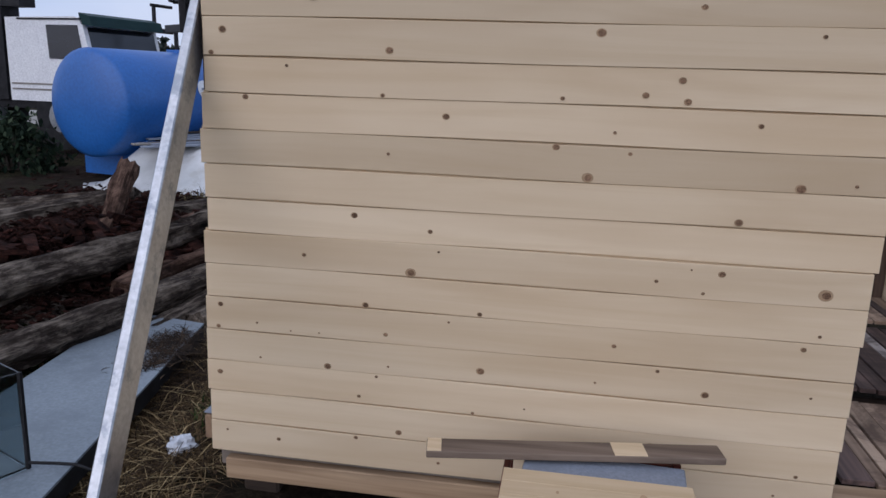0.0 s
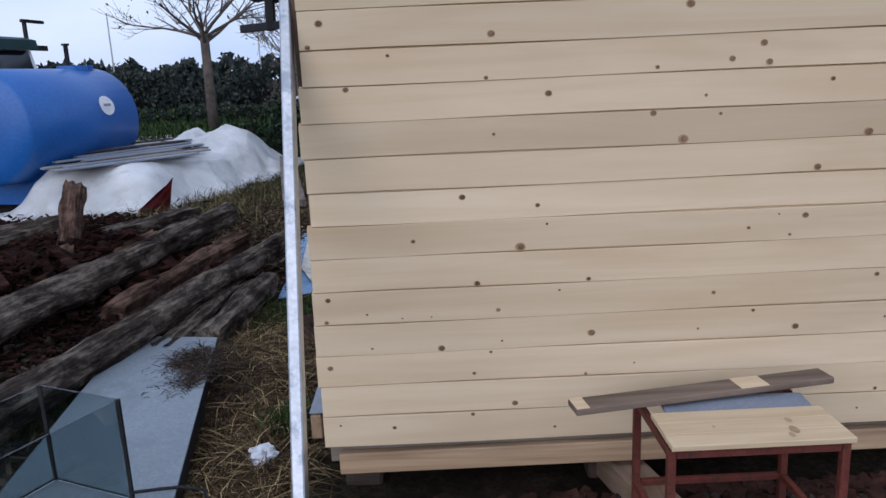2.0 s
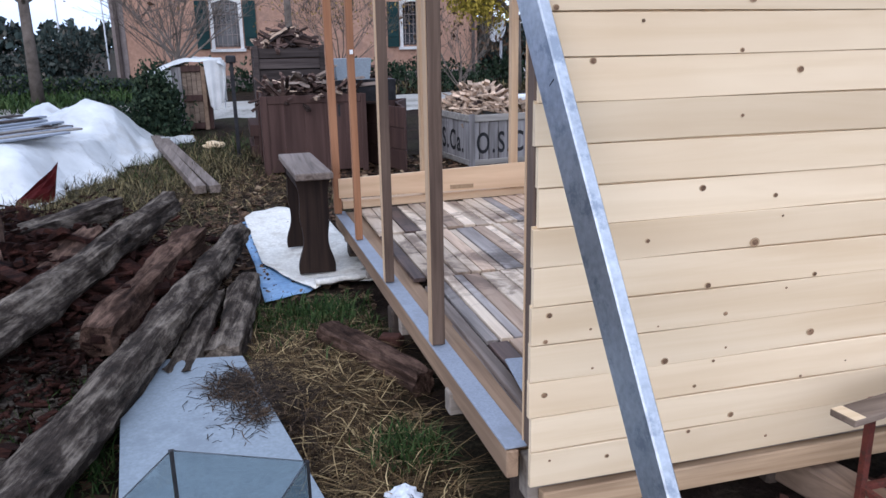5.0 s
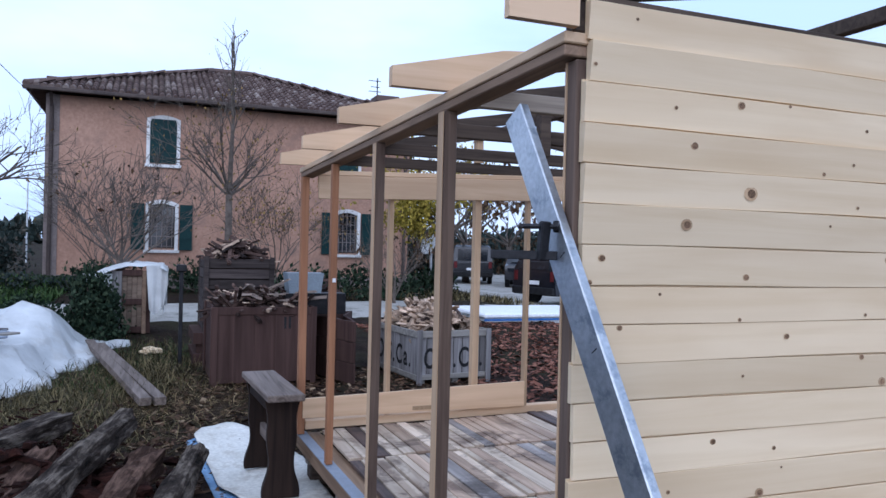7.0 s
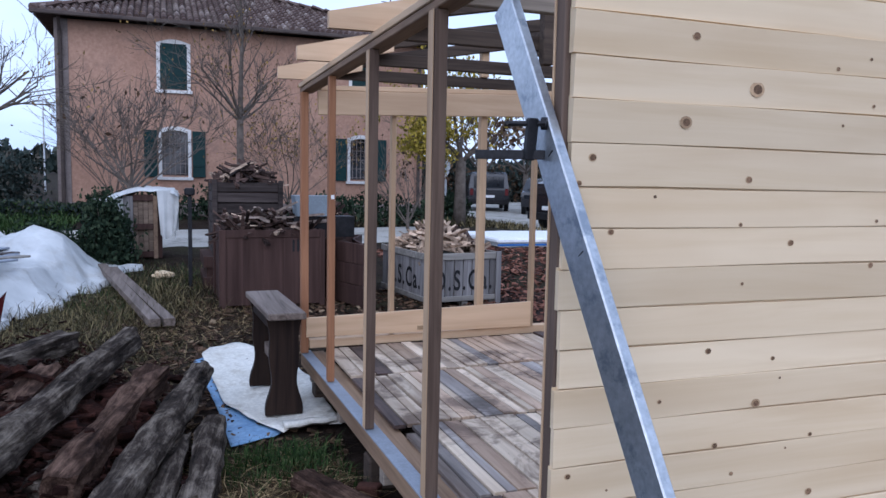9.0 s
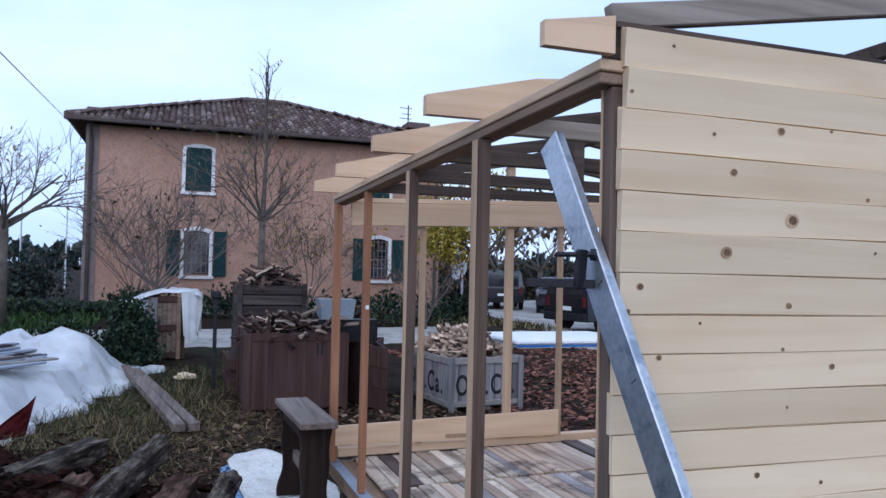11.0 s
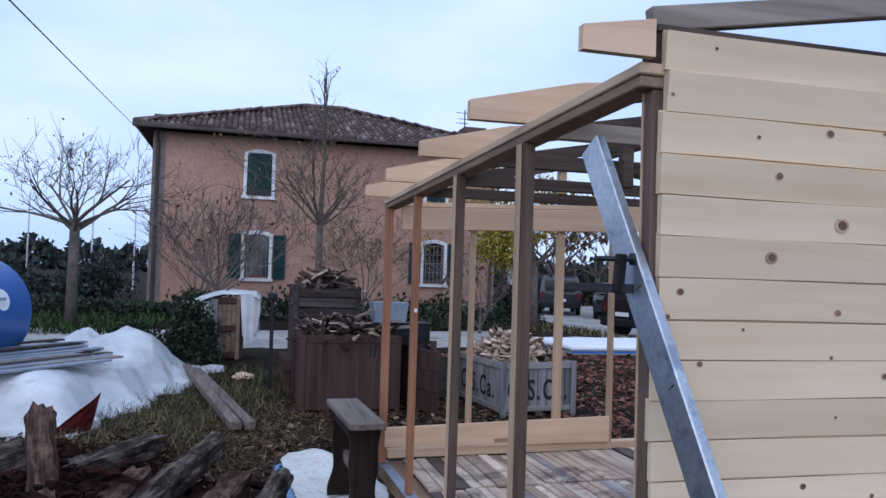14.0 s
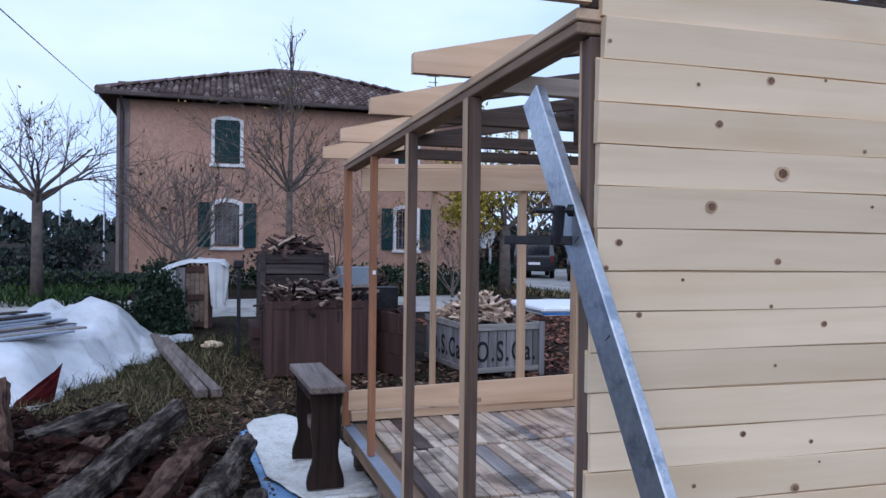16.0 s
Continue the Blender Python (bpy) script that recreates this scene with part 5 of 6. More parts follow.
def slatted_crate(name, x0, x1, y0, y1, zb, zt, label, fill, seed, turn=0.0, text="", slat=None, rail=None):
    slat, rail = slat or M_CRATE, rail or M_CRATE_X
    c = Vector(((x0 + x1) / 2, (y0 + y1) / 2, zb))
    ob = holder(name, label, "crate", c)
    n = 8
    w = (x1 - x0) / n
    for k in range(n):
        for y in (y0, y1 - 0.016):
            part("slat", box(x0 + w * k + 0.004, x0 + w * (k + 1) - 0.006, y, y + 0.016, zb + 0.09, zt - 0.01, 0.002), slat, ob)
    n = 8
    w = (y1 - y0 - 0.034) / n
    for k in range(n):
        for x in (x0, x1 - 0.016):
            part("slat", box(x, x + 0.016, y0 + 0.017 + w * k + 0.004, y0 + 0.017 + w * (k + 1) - 0.004, zb + 0.09, zt - 0.01, 0.002), slat, ob)
    for z0, z1 in ((zb + 0.07, zb + 0.13), (zt - 0.075, zt)):
        part("rail", box(x0 + 0.02, x1 - 0.02, y0 - 0.02, y0 - 0.001, z0, z1), rail, ob)
        part("rail", box(x0 - 0.021, x0 - 0.001, y0 - 0.02, y1, z0, z1), rail, ob)
        part("rail", box(x1 + 0.001, x1 + 0.021, y0 - 0.02, y1, z0, z1), rail, ob)
    for x in (x0 - 0.021, x1 - 0.045):
        part("corner_batten", box(x, x + 0.065, y0 - 0.042, y0 - 0.021, zb, zt + 0.012), slat, ob)
    for x in (x0 + 0.03, (x0 + x1) / 2, x1 - 0.1):
        part("foot", box(x, x + 0.08, y0 + 0.02, y1 - 0.02, zb - 0.005, zb + 0.068), rail, ob)
    part("bottom", box(x0 + 0.018, x1 - 0.018, y0 + 0.018, y1 - 0.018, zt - 0.14, zt - 0.10), rail, ob)
    if text:
        letter_bars(ob, text, (zt - zb) * 0.52, Matrix.Translation(((x0 + x1) / 2, y0 - 0.0015, zb + 0.20)) @ pose(0, 0, 0, 90) @ Matrix.Diagonal((0.62, 1, 1, 1)), M_BLACK)
        letter_bars(ob, text, (zt - zb) * 0.52, Matrix.Translation((x0 - 0.0015, (y0 + y1) / 2, zb + 0.20)) @ pose(0, 0, 0, 90, 0, -90) @ Matrix.Diagonal((0.80, 1, 1, 1)), M_BLACK)
    pile_of(ob, x0 + 0.03, x1 - 0.03, y0 + 0.03, y1 - 0.03, zt - 0.08, fill[0], fill[1], fill[2], seed, fill[3])
    if turn:
        ob.rotation_euler.z = radians(turn)
    return ob


slatted_crate("slatted_crate", 0.617, 1.537, 8.465, 9.815, ground_z(1.0, 8.5) - 0.01, 0.75, "grey slatted crate with stencilled letters heaped with split firewood", (380, M_SPLIT, 0.26, 0.36), 31, 6, "O.S.Ca.")
def old_crate():
    x0, x1, y0, y1, zb, zt = -1.50, -0.66, 10.2, 11.1, 0.58, 1.50
    ob = holder("old_crate", "blackened crate of level boards heaped with dark scrap wood", "crate", ((x0 + x1) / 2, (y0 + y1) / 2, zb))
    n = 7
    h = (zt - zb) / n
    for k in range(n):
        z0, z1 = zb + h * k + 0.007, zb + h * (k + 1) - 0.007
        for y in (y0, y1 - 0.018):
            part("board", box(x0, x1, y, y + 0.018, z0, z1, 0.003), M_OLD_SLAT, ob)
        for x in (x0, x1 - 0.018):
            part("board", box(x, x + 0.018, y0 + 0.02, y1 - 0.02, z0, z1, 0.003), M_OLD_SLAT, ob)
    for x in (x0 - 0.012, x1 - 0.05):
        for y in (y0 - 0.024, y1 + 0.001):
            part("corner_post", box(x, x + 0.062, y, y + 0.022, zb, zt + 0.02), M_OLD_SLAT, ob)
    part("bottom", box(x0 + 0.02, x1 - 0.02, y0 + 0.02, y1 - 0.02, zt - 0.14, zt - 0.10), M_SCRAP, ob)
    pile_of(ob, x0 + 0.03, x1 - 0.03, y0 + 0.03, y1 - 0.03, zt - 0.08, 130, M_SCRAP, 0.36, 32, 0.30, "scrap_piece")


old_crate()
thing("pallet_base", bm_box(bm_box(box(-1.62, -0.56, 10.15, 11.15, ground_z(-1.1, 10.6) - 0.03, 0.32), -1.58, -0.6, 10.2, 11.1, 0.32, 0.44), -1.62, -0.56, 10.15, 11.15, 0.44, 0.576), M_BIN, "dark wooden pallet base under a crate", "pallet")


def dark_trough():
    ob = holder("low_bin", "low dark wooden bin beside the firewood crate", "crate", (-0.35, 9.0, 0.2))
    zb, zt = 0.16, 0.86
    a, b, c, d = Vector((-0.36, 9.6, 0)), Vector((-0.02, 8.5, 0)), Vector((0.05, 9.3, 0)), Vector((0.3, 9.9, 0))
    for p, q in ((a, b), (b, c), (c, d), (d, a)):
        for k in range(3):
            z0 = zb + (zt - zb) * k / 3
            part("board", beam(p + Vector((0, 0, z0 + (zt - zb) / 6)), q + Vector((0, 0, z0 + (zt - zb) / 6)), 0.025, (zt - zb) / 3 - 0.006), M_BIN, ob)
    part("load", box(-0.12, 0.05, 9.25, 9.7, 0.15, 0.80), M_SCRAP, ob, "dark rubbish inside")


dark_trough()


def blue_tub():
    ob = holder("plastic_tub", "pale blue plastic tub on a wire rack", "tub", (-0.45, 9.1, 1.1))
    part("tub", prism([(-0.66, 1.14), (-0.30, 1.14), (-0.27, 1.37), (-0.69, 1.37)], 9.0, 9.3), M_SLAB, ob)
    part("rack", box(-0.70, 0.0, 9.02, 9.28, 0.90, 1.137), M_IRON, ob)


blue_tub()
pile = holder("scrap_heap", "dark scrap wood behind the bins", "scrap wood", (-0.5, 9.6, 0.2))
pile_of(pile, -0.7, 0.1, 9.5, 10.1, 0.95, 40, M_SCRAP, 0.4, 41, 0.35, "scrap_piece")
part("scrap_base", bm_box(bmesh.new(), -0.68, 0.02, 9.5, 10.1, ground_z(-0.3, 9.8) - 0.02, 1.02, 0.05), M_SCRAP, pile)


def fence_post():
    ob = holder("iron_post", "black iron post with a square cap", "post", (-1.78, 10.0, ground_z(-1.78, 10)))
    part("pole", box(-1.80, -1.755, 9.98, 10.02, ground_z(-1.78, 10) - 0.05, 1.33), M_IRON, ob)
    part("cap", box(-1.84, -1.72, 9.94, 10.06, 1.33, 1.42, 0.015), M_IRON, ob)


fence_post()


def old_cabinet():
    zb = ground_z(-2.3, 12.6) - 0.01
    ob = holder("old_wardrobe", "weathered wooden cupboard with a white sheet thrown over it", "cupboard", (-2.3, 12.6, zb))
    part("side", box(-2.64, -2.50, 12.5, 12.56, zb, 1.24), M_CRATE, ob)
    part("side", box(-2.22, -2.16, 12.5, 12.56, zb, 1.24), M_GREY_Y, ob)
    for k in range(4):
        part("panel_board", box(-2.50 + 0.07 * k + 0.002, -2.43 + 0.07 * k - 0.002, 12.53, 12.55, zb + 0.05, 1.20), M_OLD_PLANK, ob)
    for z in (zb + 0.02, 0.74, 1.17):
        part("rail", box(-2.50, -2.22, 12.495, 12.528, z, z + 0.09), M_BIN, ob)
    part("body", box(-2.62, -2.10, 12.57, 13.1, zb, 1.22), M_BIN, ob)
    # the sheet: over the top, with a long drop on one side and a slanting one on the other
    vs, fs, n, m = [], [], 40, 16
    path = [(-3.04, 0.92), (-2.98, 1.14), (-2.75, 1.26), (-2.45, 1.36), (-2.15, 1.36), (-1.92, 1.34), (-1.87, 1.28), (-1.89, 0.95), (-1.91, 0.62)]
    for i in range(n + 1):
        u = i / n * (len(path) - 1)
        k = min(int(u), len(path) - 2)
        px, pz = (path[k][c] + (path[k + 1][c] - path[k][c]) * (u - k) for c in (0, 1))
        for j in range(m + 1):
            v = j / m
            front = -0.10 * (1 - v) ** 3 * (px > -2.0 or px < -2.6)
            vs.append((px + 0.03 * noise.noise((u, v * 6, 4.0)), 12.44 + 0.75 * v + front + 0.06 * noise.noise((u * 1.6, v * 2, 8.0)), pz - (0.05 if j == 0 else 0) + 0.03 * noise.noise((u * 1.3, v * 5, 1.0))))
    for i in range(n):
        for j in range(m):
            a = i * (m + 1) + j
            fs.append((a, a + 1, a + m + 2, a + m + 1))
    def hang(x0, x1, ztop, zbot, y, skew):
        b = len(vs)
        for i in range(13):
            for j in range(15):
                u, v = i / 12, j / 14
                vs.append((x0 + (x1 - x0) * u + skew * v * (1 - u), y + 0.035 * math.sin(u * 15 + v * 2) * (0.3 + v) * 0.6, ztop + (zbot - ztop) * v * (0.9 + 0.1 * math.sin(u * 5))))
        for i in range(12):
            for j in range(14):
                a = b + i * 15 + j
                fs.append((a, a + 1, a + 16, a + 15))

    hang(-2.17, -1.87, 1.33, 0.6, 12.43, 0.05)
    hang(-3.02, -2.63, 1.20, 0.62, 12.43, 0.12)
    tagged(from_lists("cover_sheet", vs, fs, M_TARP, True), "greenish white plastic sheet draped over the cupboard", "sheet")


old_cabinet()


# ---- the farmhouse ----
def farmhouse():
    X0, X1, Y0, Y1, ZB, ZE = -4.62, 5.25, 22.3, 31.5, 0.2, 5.42
    ob = holder("farmhouse", "two-storey terracotta farmhouse with a hipped tile roof and green shutters", "house", ((X0 + X1) / 2, (Y0 + Y1) / 2, 0.4))
    wins = [(-2.22, -1.36, 3.74, 5.07, True), (-2.20, -1.36, 1.43, 2.79, False), (2.95, 3.75, 1.40, 2.74, False), (2.98, 3.74, 3.74, 5.0, True)]
    # front wall in pieces round its openings, so that the windows are real holes

    def wall_piece(x0, x1, z0, z1):
        part("wall", box(x0, x1, Y0, Y0 + 0.35, z0, z1, 0), M_STUCCO, ob)

    xa = X0
    for pair in ((wins[0], wins[1]), (wins[3], wins[2])):
        up, low = pair
        l, r = min(up[0], low[0]) + 0.06, max(up[1], low[1]) - 0.06
        wall_piece(xa, l, ZB, ZE)
        wall_piece(l, r, ZB, low[2] + 0.06)
        wall_piece(l, r, low[3] - 0.07, up[2] + 0.06)
        wall_piece(l, r, up[3] - 0.07, ZE)
        xa = r
    wall_piece(xa, X1, ZB, ZE)
    part("wall", box(X0, X0 + 0.35, Y0 + 0.35, Y1, ZB, ZE, 0), M_STUCCO, ob)
    part("wall", box(X1 - 0.35, X1, Y0 + 0.35, Y1, ZB, ZE, 0), M_STUCCO, ob)
    part("wall", box(X0 + 0.35, X1 - 0.35, Y1 - 0.35, Y1, ZB, ZE, 0), M_STUCCO, ob)
    part("plinth", box(X0 - 0.02, X1 + 0.02, Y0 - 0.04, Y0 - 0.002, ZB, 0.75, 0.01), M_STUCCO_GREY, ob)
    part("corner_strip", box(X0 - 0.02, X0 + 0.30, Y0 - 0.03, Y0 - 0.002, 0.75, ZE), M_STUCCO_GREY, ob, "grey bare corner strip")
    for x0, x1, z0, z1, closed in wins:
        w = part("window", box(x0 + 0.10, x1 - 0.10, Y0 + 0.14, Y0 + 0.16, z0 + 0.08, z1 - 0.1, 0), M_GLASS_DARK, ob)
        xm, h = (x0 + x1) / 2, 0.10
        # white surround with a shallow arch
        part("frame", box(x0, x0 + 0.09, Y0 - 0.035, Y0 + 0.1, z0, z1 - 0.08), M_FRAME, w)
        part("frame", box(x1 - 0.09, x1, Y0 - 0.035, Y0 + 0.1, z0, z1 - 0.08), M_FRAME, w)
        part("sill", box(x0 - 0.04, x1 + 0.04, Y0 - 0.08, Y0 + 0.1, z0 - 0.06, z0 + 0.02), M_FRAME, w)
        arch = []
        for k in range(9):
            a = k / 8
            arch.append((x0 + (x1 - x0) * a, z1 - 0.08 + 0.10 * math.sin(math.pi * a)))
        low = [(x1 - 0.09 - (x1 - x0 - 0.18) * k / 6, z1 - 0.16 + 0.075 * math.sin(math.pi * k / 6)) for k in range(7)]
        part("arch", prism(arch + low, Y0 - 0.034, Y0 + 0.1), M_FRAME, w)
        if closed:
            for a, b in ((x0 + 0.085, xm - 0.006), (xm + 0.006, x1 - 0.085)):
                s = part("shutter", box(a, b, Y0 - 0.03, Y0 + 0.01, z0 + 0.05, z1 - 0.09), M_SHUTTER, ob, "closed green shutter")
                for k in range(5):
                    zz = z0 + 0.12 + (z1 - z0 - 0.3) * k / 4
                    part("slat", box(a + 0.03, b - 0.03, Y0 - 0.038, Y0 - 0.031, zz, zz + 0.09), M_SHUTTER, s)
        else:
            for a, b in ((x0 - 0.36, x0 - 0.03), (x1 + 0.03, x1 + 0.36)):
                s = part("shutter", box(a, b, Y0 - 0.065, Y0 - 0.028, z0 + 0.02, z1 - 0.1), M_SHUTTER, ob, "open green shutter")
                part("shutter_rail", box(a + 0.02, b - 0.02, Y0 - 0.075, Y0 - 0.066, z0 + 0.3, z0 + 0.38), M_SHUTTER, s)
                part("shutter_rail", box(a + 0.02, b - 0.02, Y0 - 0.075, Y0 - 0.066, z1 - 0.45, z1 - 0.37), M_SHUTTER, s)
            for k in range(5):
                x = x0 + 0.16 + (x1 - x0 - 0.32) * k / 4
                part("bar", box(x - 0.008, x + 0.008, Y0 + 0.0, Y0 + 0.016, z0 + 0.02, z1 - 0.1, 0), M_STUCCO_GREY, w)
            for k in range(5):
                z = z0 + 0.12 + (z1 - z0 - 0.3) * k / 4
                part("bar", box(x0 + 0.09, x1 - 0.09, Y0 + 0.025, Y0 + 0.045, z - 0.008, z + 0.008, 0), M_STUCCO_GREY, w)
    # roof: hipped, with rows of half-round tiles
    E = 0.45
    cx, cy = (X0 + X1) / 2 + 0.1, (Y0 + Y1) / 2
    rx, rz, ze = 0.6, ZE + 1.95, ZE + 0.08
    a, b, c, d = (X0 - E, Y0 - E, ze), (X1 + E, Y0 - E, ze), (X1 + E, Y1 + E, ze), (X0 - E, Y1 + E, ze)
    p, q = (cx - rx, cy, rz), (cx + rx, cy, rz)
    roof = bmesh.new()
    va = [roof.verts.new(v) for v in (a, b, c, d, p, q)]
    for f in ((0, 1, 5, 4), (1, 2, 5), (2, 3, 4, 5), (3, 0, 4), (3, 2, 1, 0)):
        roof.faces.new([va[k] for k in f])
    rf = part("roof", roof, M_EAVE, ob)

    def inside(x, y):
        """Height of the hipped roof over a place, or None outside it."""
        h = []
        for (o, u) in ((Y0 - E, y), (-(Y1 + E), -y)):
            h.append((u - o) / (cy - (Y0 - E)) * (rz - ze))
        h.append((x - (X0 - E)) / (cx - rx - (X0 - E)) * (rz - ze))
        h.append(((X1 + E) - x) / (X1 + E - cx - rx) * (rz - ze))
        return min(h)

    vs, fs = [], []
    tile, row = 0.165, 0.36

    def tile_at(o, along, up, nrm, w, ln):
        bse = len(vs)
        for t in (0.0, 1.0):
            for k in range(5):
                s = -1 + 2 * k / 4
                hh = 0.085 * (1 - s * s) * (1.0 - 0.18 * t) + 0.022 * (1 - t)
                vs.append(o + along * s * w * 0.5 * (1 - 0.12 * t) + up * t * ln * 1.1 + nrm * hh)
        for k in range(4):
            fs.append((bse + k, bse + k + 1, bse + k + 6, bse + k + 5))
        fs.append((bse, bse + 4, bse + 3, bse + 2, bse + 1))

    tr = random.Random(2)
    slopes = ((Vector(a), Vector(b), Vector((0, cy - Y0 + E, rz - ze))), (Vector(d), Vector(a), Vector((cx - rx - X0 + E, 0, rz - ze))), (Vector(b), Vector(c), Vector((-(X1 + E - cx - rx), 0, rz - ze))))
    for s0, s1, upv in slopes:
        along = (s1 - s0).normalized()
        span = (s1 - s0).length
        up = upv.normalized()
        nrm = along.cross(up).normalized()
        rows = int(upv.length / row)
        for r in range(rows):
            for k in range(int(span / tile)):
                o = s0 + along * (k + 0.5) * tile + up * (r * row - 0.05)
                if inside(o.x + 0.3 * up.x, o.y + 0.3 * up.y) + 0.02 < up.z * r * row - 0.06:
                    continue
                tile_at(o + nrm * tr.uniform(0.0, 0.015), along, up, nrm, tile, row)
    t = part("tiles", bmesh.new(), M_TILE, rf, "weathered half-round roof tiles")
    t.data.clear_geometry()
    off = ob.location
    t.data.from_pydata([v - off for v in vs], [], fs)
    t["kind"] = "stuff"
    for u0, u1 in ((a, p), (b, q), (p, q)):
        bm = bmesh.new()
        tube(bm, [Vector(u0) + Vector((0, 0, 0.05)), Vector(u1) + Vector((0, 0, 0.06))], [0.10, 0.10], 8)
        part("ridge_tiles", bm, M_TILE, rf)
    part("gutter", beam((X0 - E - 0.05, Y0 - E - 0.04, ze - 0.04), (X1 + E + 0.05, Y0 - E - 0.04, ze - 0.04), 0.11, 0.10, 0.02), M_EAVE, ob)
    bm = bmesh.new()
    tube(bm, [(X0 + 0.12, Y0 - 0.38, ze - 0.08), (X0 + 0.12, Y0 - 0.09, ze - 0.42), (X0 + 0.12, Y0 - 0.09, 0.5)], [0.05] * 3, 8)
    part("downpipe", bm, M_EAVE, ob)
    bm = bmesh.new()
    tube(bm, [(X1 - 0.15, Y0 - 0.38, ze - 0.08), (X1 - 0.15, Y0 - 0.09, ze - 0.42), (X1 - 0.15, Y0 - 0.09, 0.5)], [0.05] * 3, 8)
    part("downpipe", bm, M_EAVE, ob)
    for x, y, z, hgt in ((-4.75, 27.0, 6.28, 0.42), (5.0, 24.2, 6.05, 0.5)):
        ch = part("chimney", box(x - 0.28, x + 0.28, y - 0.28, y + 0.28, z - 0.8, z + hgt * 0.6), M_STUCCO_GREY, ob)
        part("chimney_cap", box(x - 0.38, x + 0.38, y - 0.38, y + 0.38, z + hgt * 0.6 + 0.002, z + hgt, 0.02), M_TILE, ch)
    bm = bmesh.new()
    tube(bm, [(4.85, 24.6, 6.2), (4.85, 24.6, 7.25)], [0.02, 0.02], 6)
    for z, w in ((7.15, 0.3), (6.95, 0.22), (6.8, 0.3)):
        tube(bm, [(4.85 - w, 24.6, z), (4.85 + w * 0.4, 24.6, z)], [0.012, 0.012], 5)
    part("aerial", bm, M_IRON, ob)


farmhouse()


# ---- trees, shrubs, hedges ----
def branch(bm, tips, p, d, ln, r, depth, rg, sides):
    n = 4
    pts, rad = [p], [r]
    cur, dr = p.copy(), d.copy()
    for i in range(n):
        dr = (dr + Vector((rg.uniform(-1, 1), rg.uniform(-1, 1), rg.uniform(-0.5, 0.9))) * 0.16).normalized()
        cur = cur + dr * ln / n
        pts.append(cur.copy())
        rad.append(r * (1 - 0.62 * (i + 1) / n))
    tube(bm, pts, rad, sides, cap=False)
    tips.append(pts[-1])
    if depth <= 0:
        return
    kids = rg.randint(3, 4) if depth > 1 else rg.randint(3, 5)
    for k in range(kids):
        t = rg.uniform(0.35, 1.0)
        i = min(int(t * n), n - 1)
        o = pts[i].lerp(pts[i + 1], t * n - i)
        nd = (dr + Vector((rg.gauss(0, 1), rg.gauss(0, 1), rg.gauss(0.25, 0.6))) * 0.62).normalized()
        branch(bm, tips, o, nd, ln * rg.uniform(0.5, 0.75), max(rad[i] * 0.6, 0.006), depth - 1, rg, max(sides - 2, 3))


def leaves_mesh(parent, tips, n, spread_r, size, mat, rg, name="crown", label=""):
    vs, fs = [], []
    for _ in range(n):
        c = rg.choice(tips) + Vector((rg.gauss(0, 1), rg.gauss(0, 1), rg.gauss(0, 1))) * spread_r
        m = Euler((rg.uniform(0, 6.3), rg.uniform(0, 6.3), rg.uniform(0, 6.3))).to_matrix()
        s = size * rg.uniform(0.6, 1.4)
        b = len(vs)
        for x, y, z in ((-1, 0, 0), (-0.2, 0.55, 0.12), (1, 0, 0), (-0.2, -0.55, 0.12)):
            vs.append(c + m @ Vector((x, y, z)) * s - parent.location)
        fs += [(b, b + 1, b + 2), (b, b + 2, b + 3)]
    ob = from_lists(name, vs, fs, mat)
    ob.parent = parent
    return tagged(ob, label, kind="stuff")


def bare_tree(name, x, y, fork, height, r, label, seed, limbs=6, depth=3, leaf=None, lean=0.0, zb=None, spreadout=0.9, leader=0.0):
    rg = random.Random(seed)
    z0 = ground_z(x, y) - 0.05 if zb is None else zb
    ob = holder(name, label, "tree", (x, y, z0))
    bm, tips = bmesh.new(), []
    top = Vector((x + lean, y, fork))
    tube(bm, [(x, y, z0), (x + lean * 0.4, y, z0 + (fork - z0) * 0.5), top], [r * 1.25, r, r * 0.9], 9)
    ob_trunk = part("trunk", bm, M_BARK, ob, smooth=True)
    bm = bmesh.new()
    for k in range(limbs):
        a = 2 * math.pi * k / limbs + rg.uniform(-0.3, 0.3)
        d = Vector((math.cos(a) * spreadout, math.sin(a) * spreadout, rg.uniform(0.45, 1.1))).normalized()
        branch(bm, tips, top - Vector((0, 0, rg.uniform(0.0, 0.25))), d, (height - fork) * rg.uniform(0.55, 0.85), r * 0.4, depth, rg, 6)
    if leader:
        # a straight leader with short upright side shoots
        tube(bm, [top, (x + lean + 0.05, y, (fork + leader) / 2), (x + lean - 0.02, y, leader)], [r * 0.8, r * 0.45, 0.012], 7, cap=False)
        for k in range(16):
            z = fork + (leader - fork) * (0.2 + 0.75 * k / 15)
            a = k * 2.4
            branch(bm, tips, Vector((x + lean + 0.03, y, z)), Vector((0.4 * math.cos(a), 0.4 * math.sin(a), 1)).normalized(), 0.75 * (1.3 - 0.6 * k / 15), 0.018, 1, rg, 4)
    part("limb_crown", bm, M_BARK, ob, smooth=True)
    if leaf:
        leaves_mesh(ob, tips, leaf[0], leaf[1], leaf[2], leaf[3], rg, "leaves", leaf[4])
    return ob


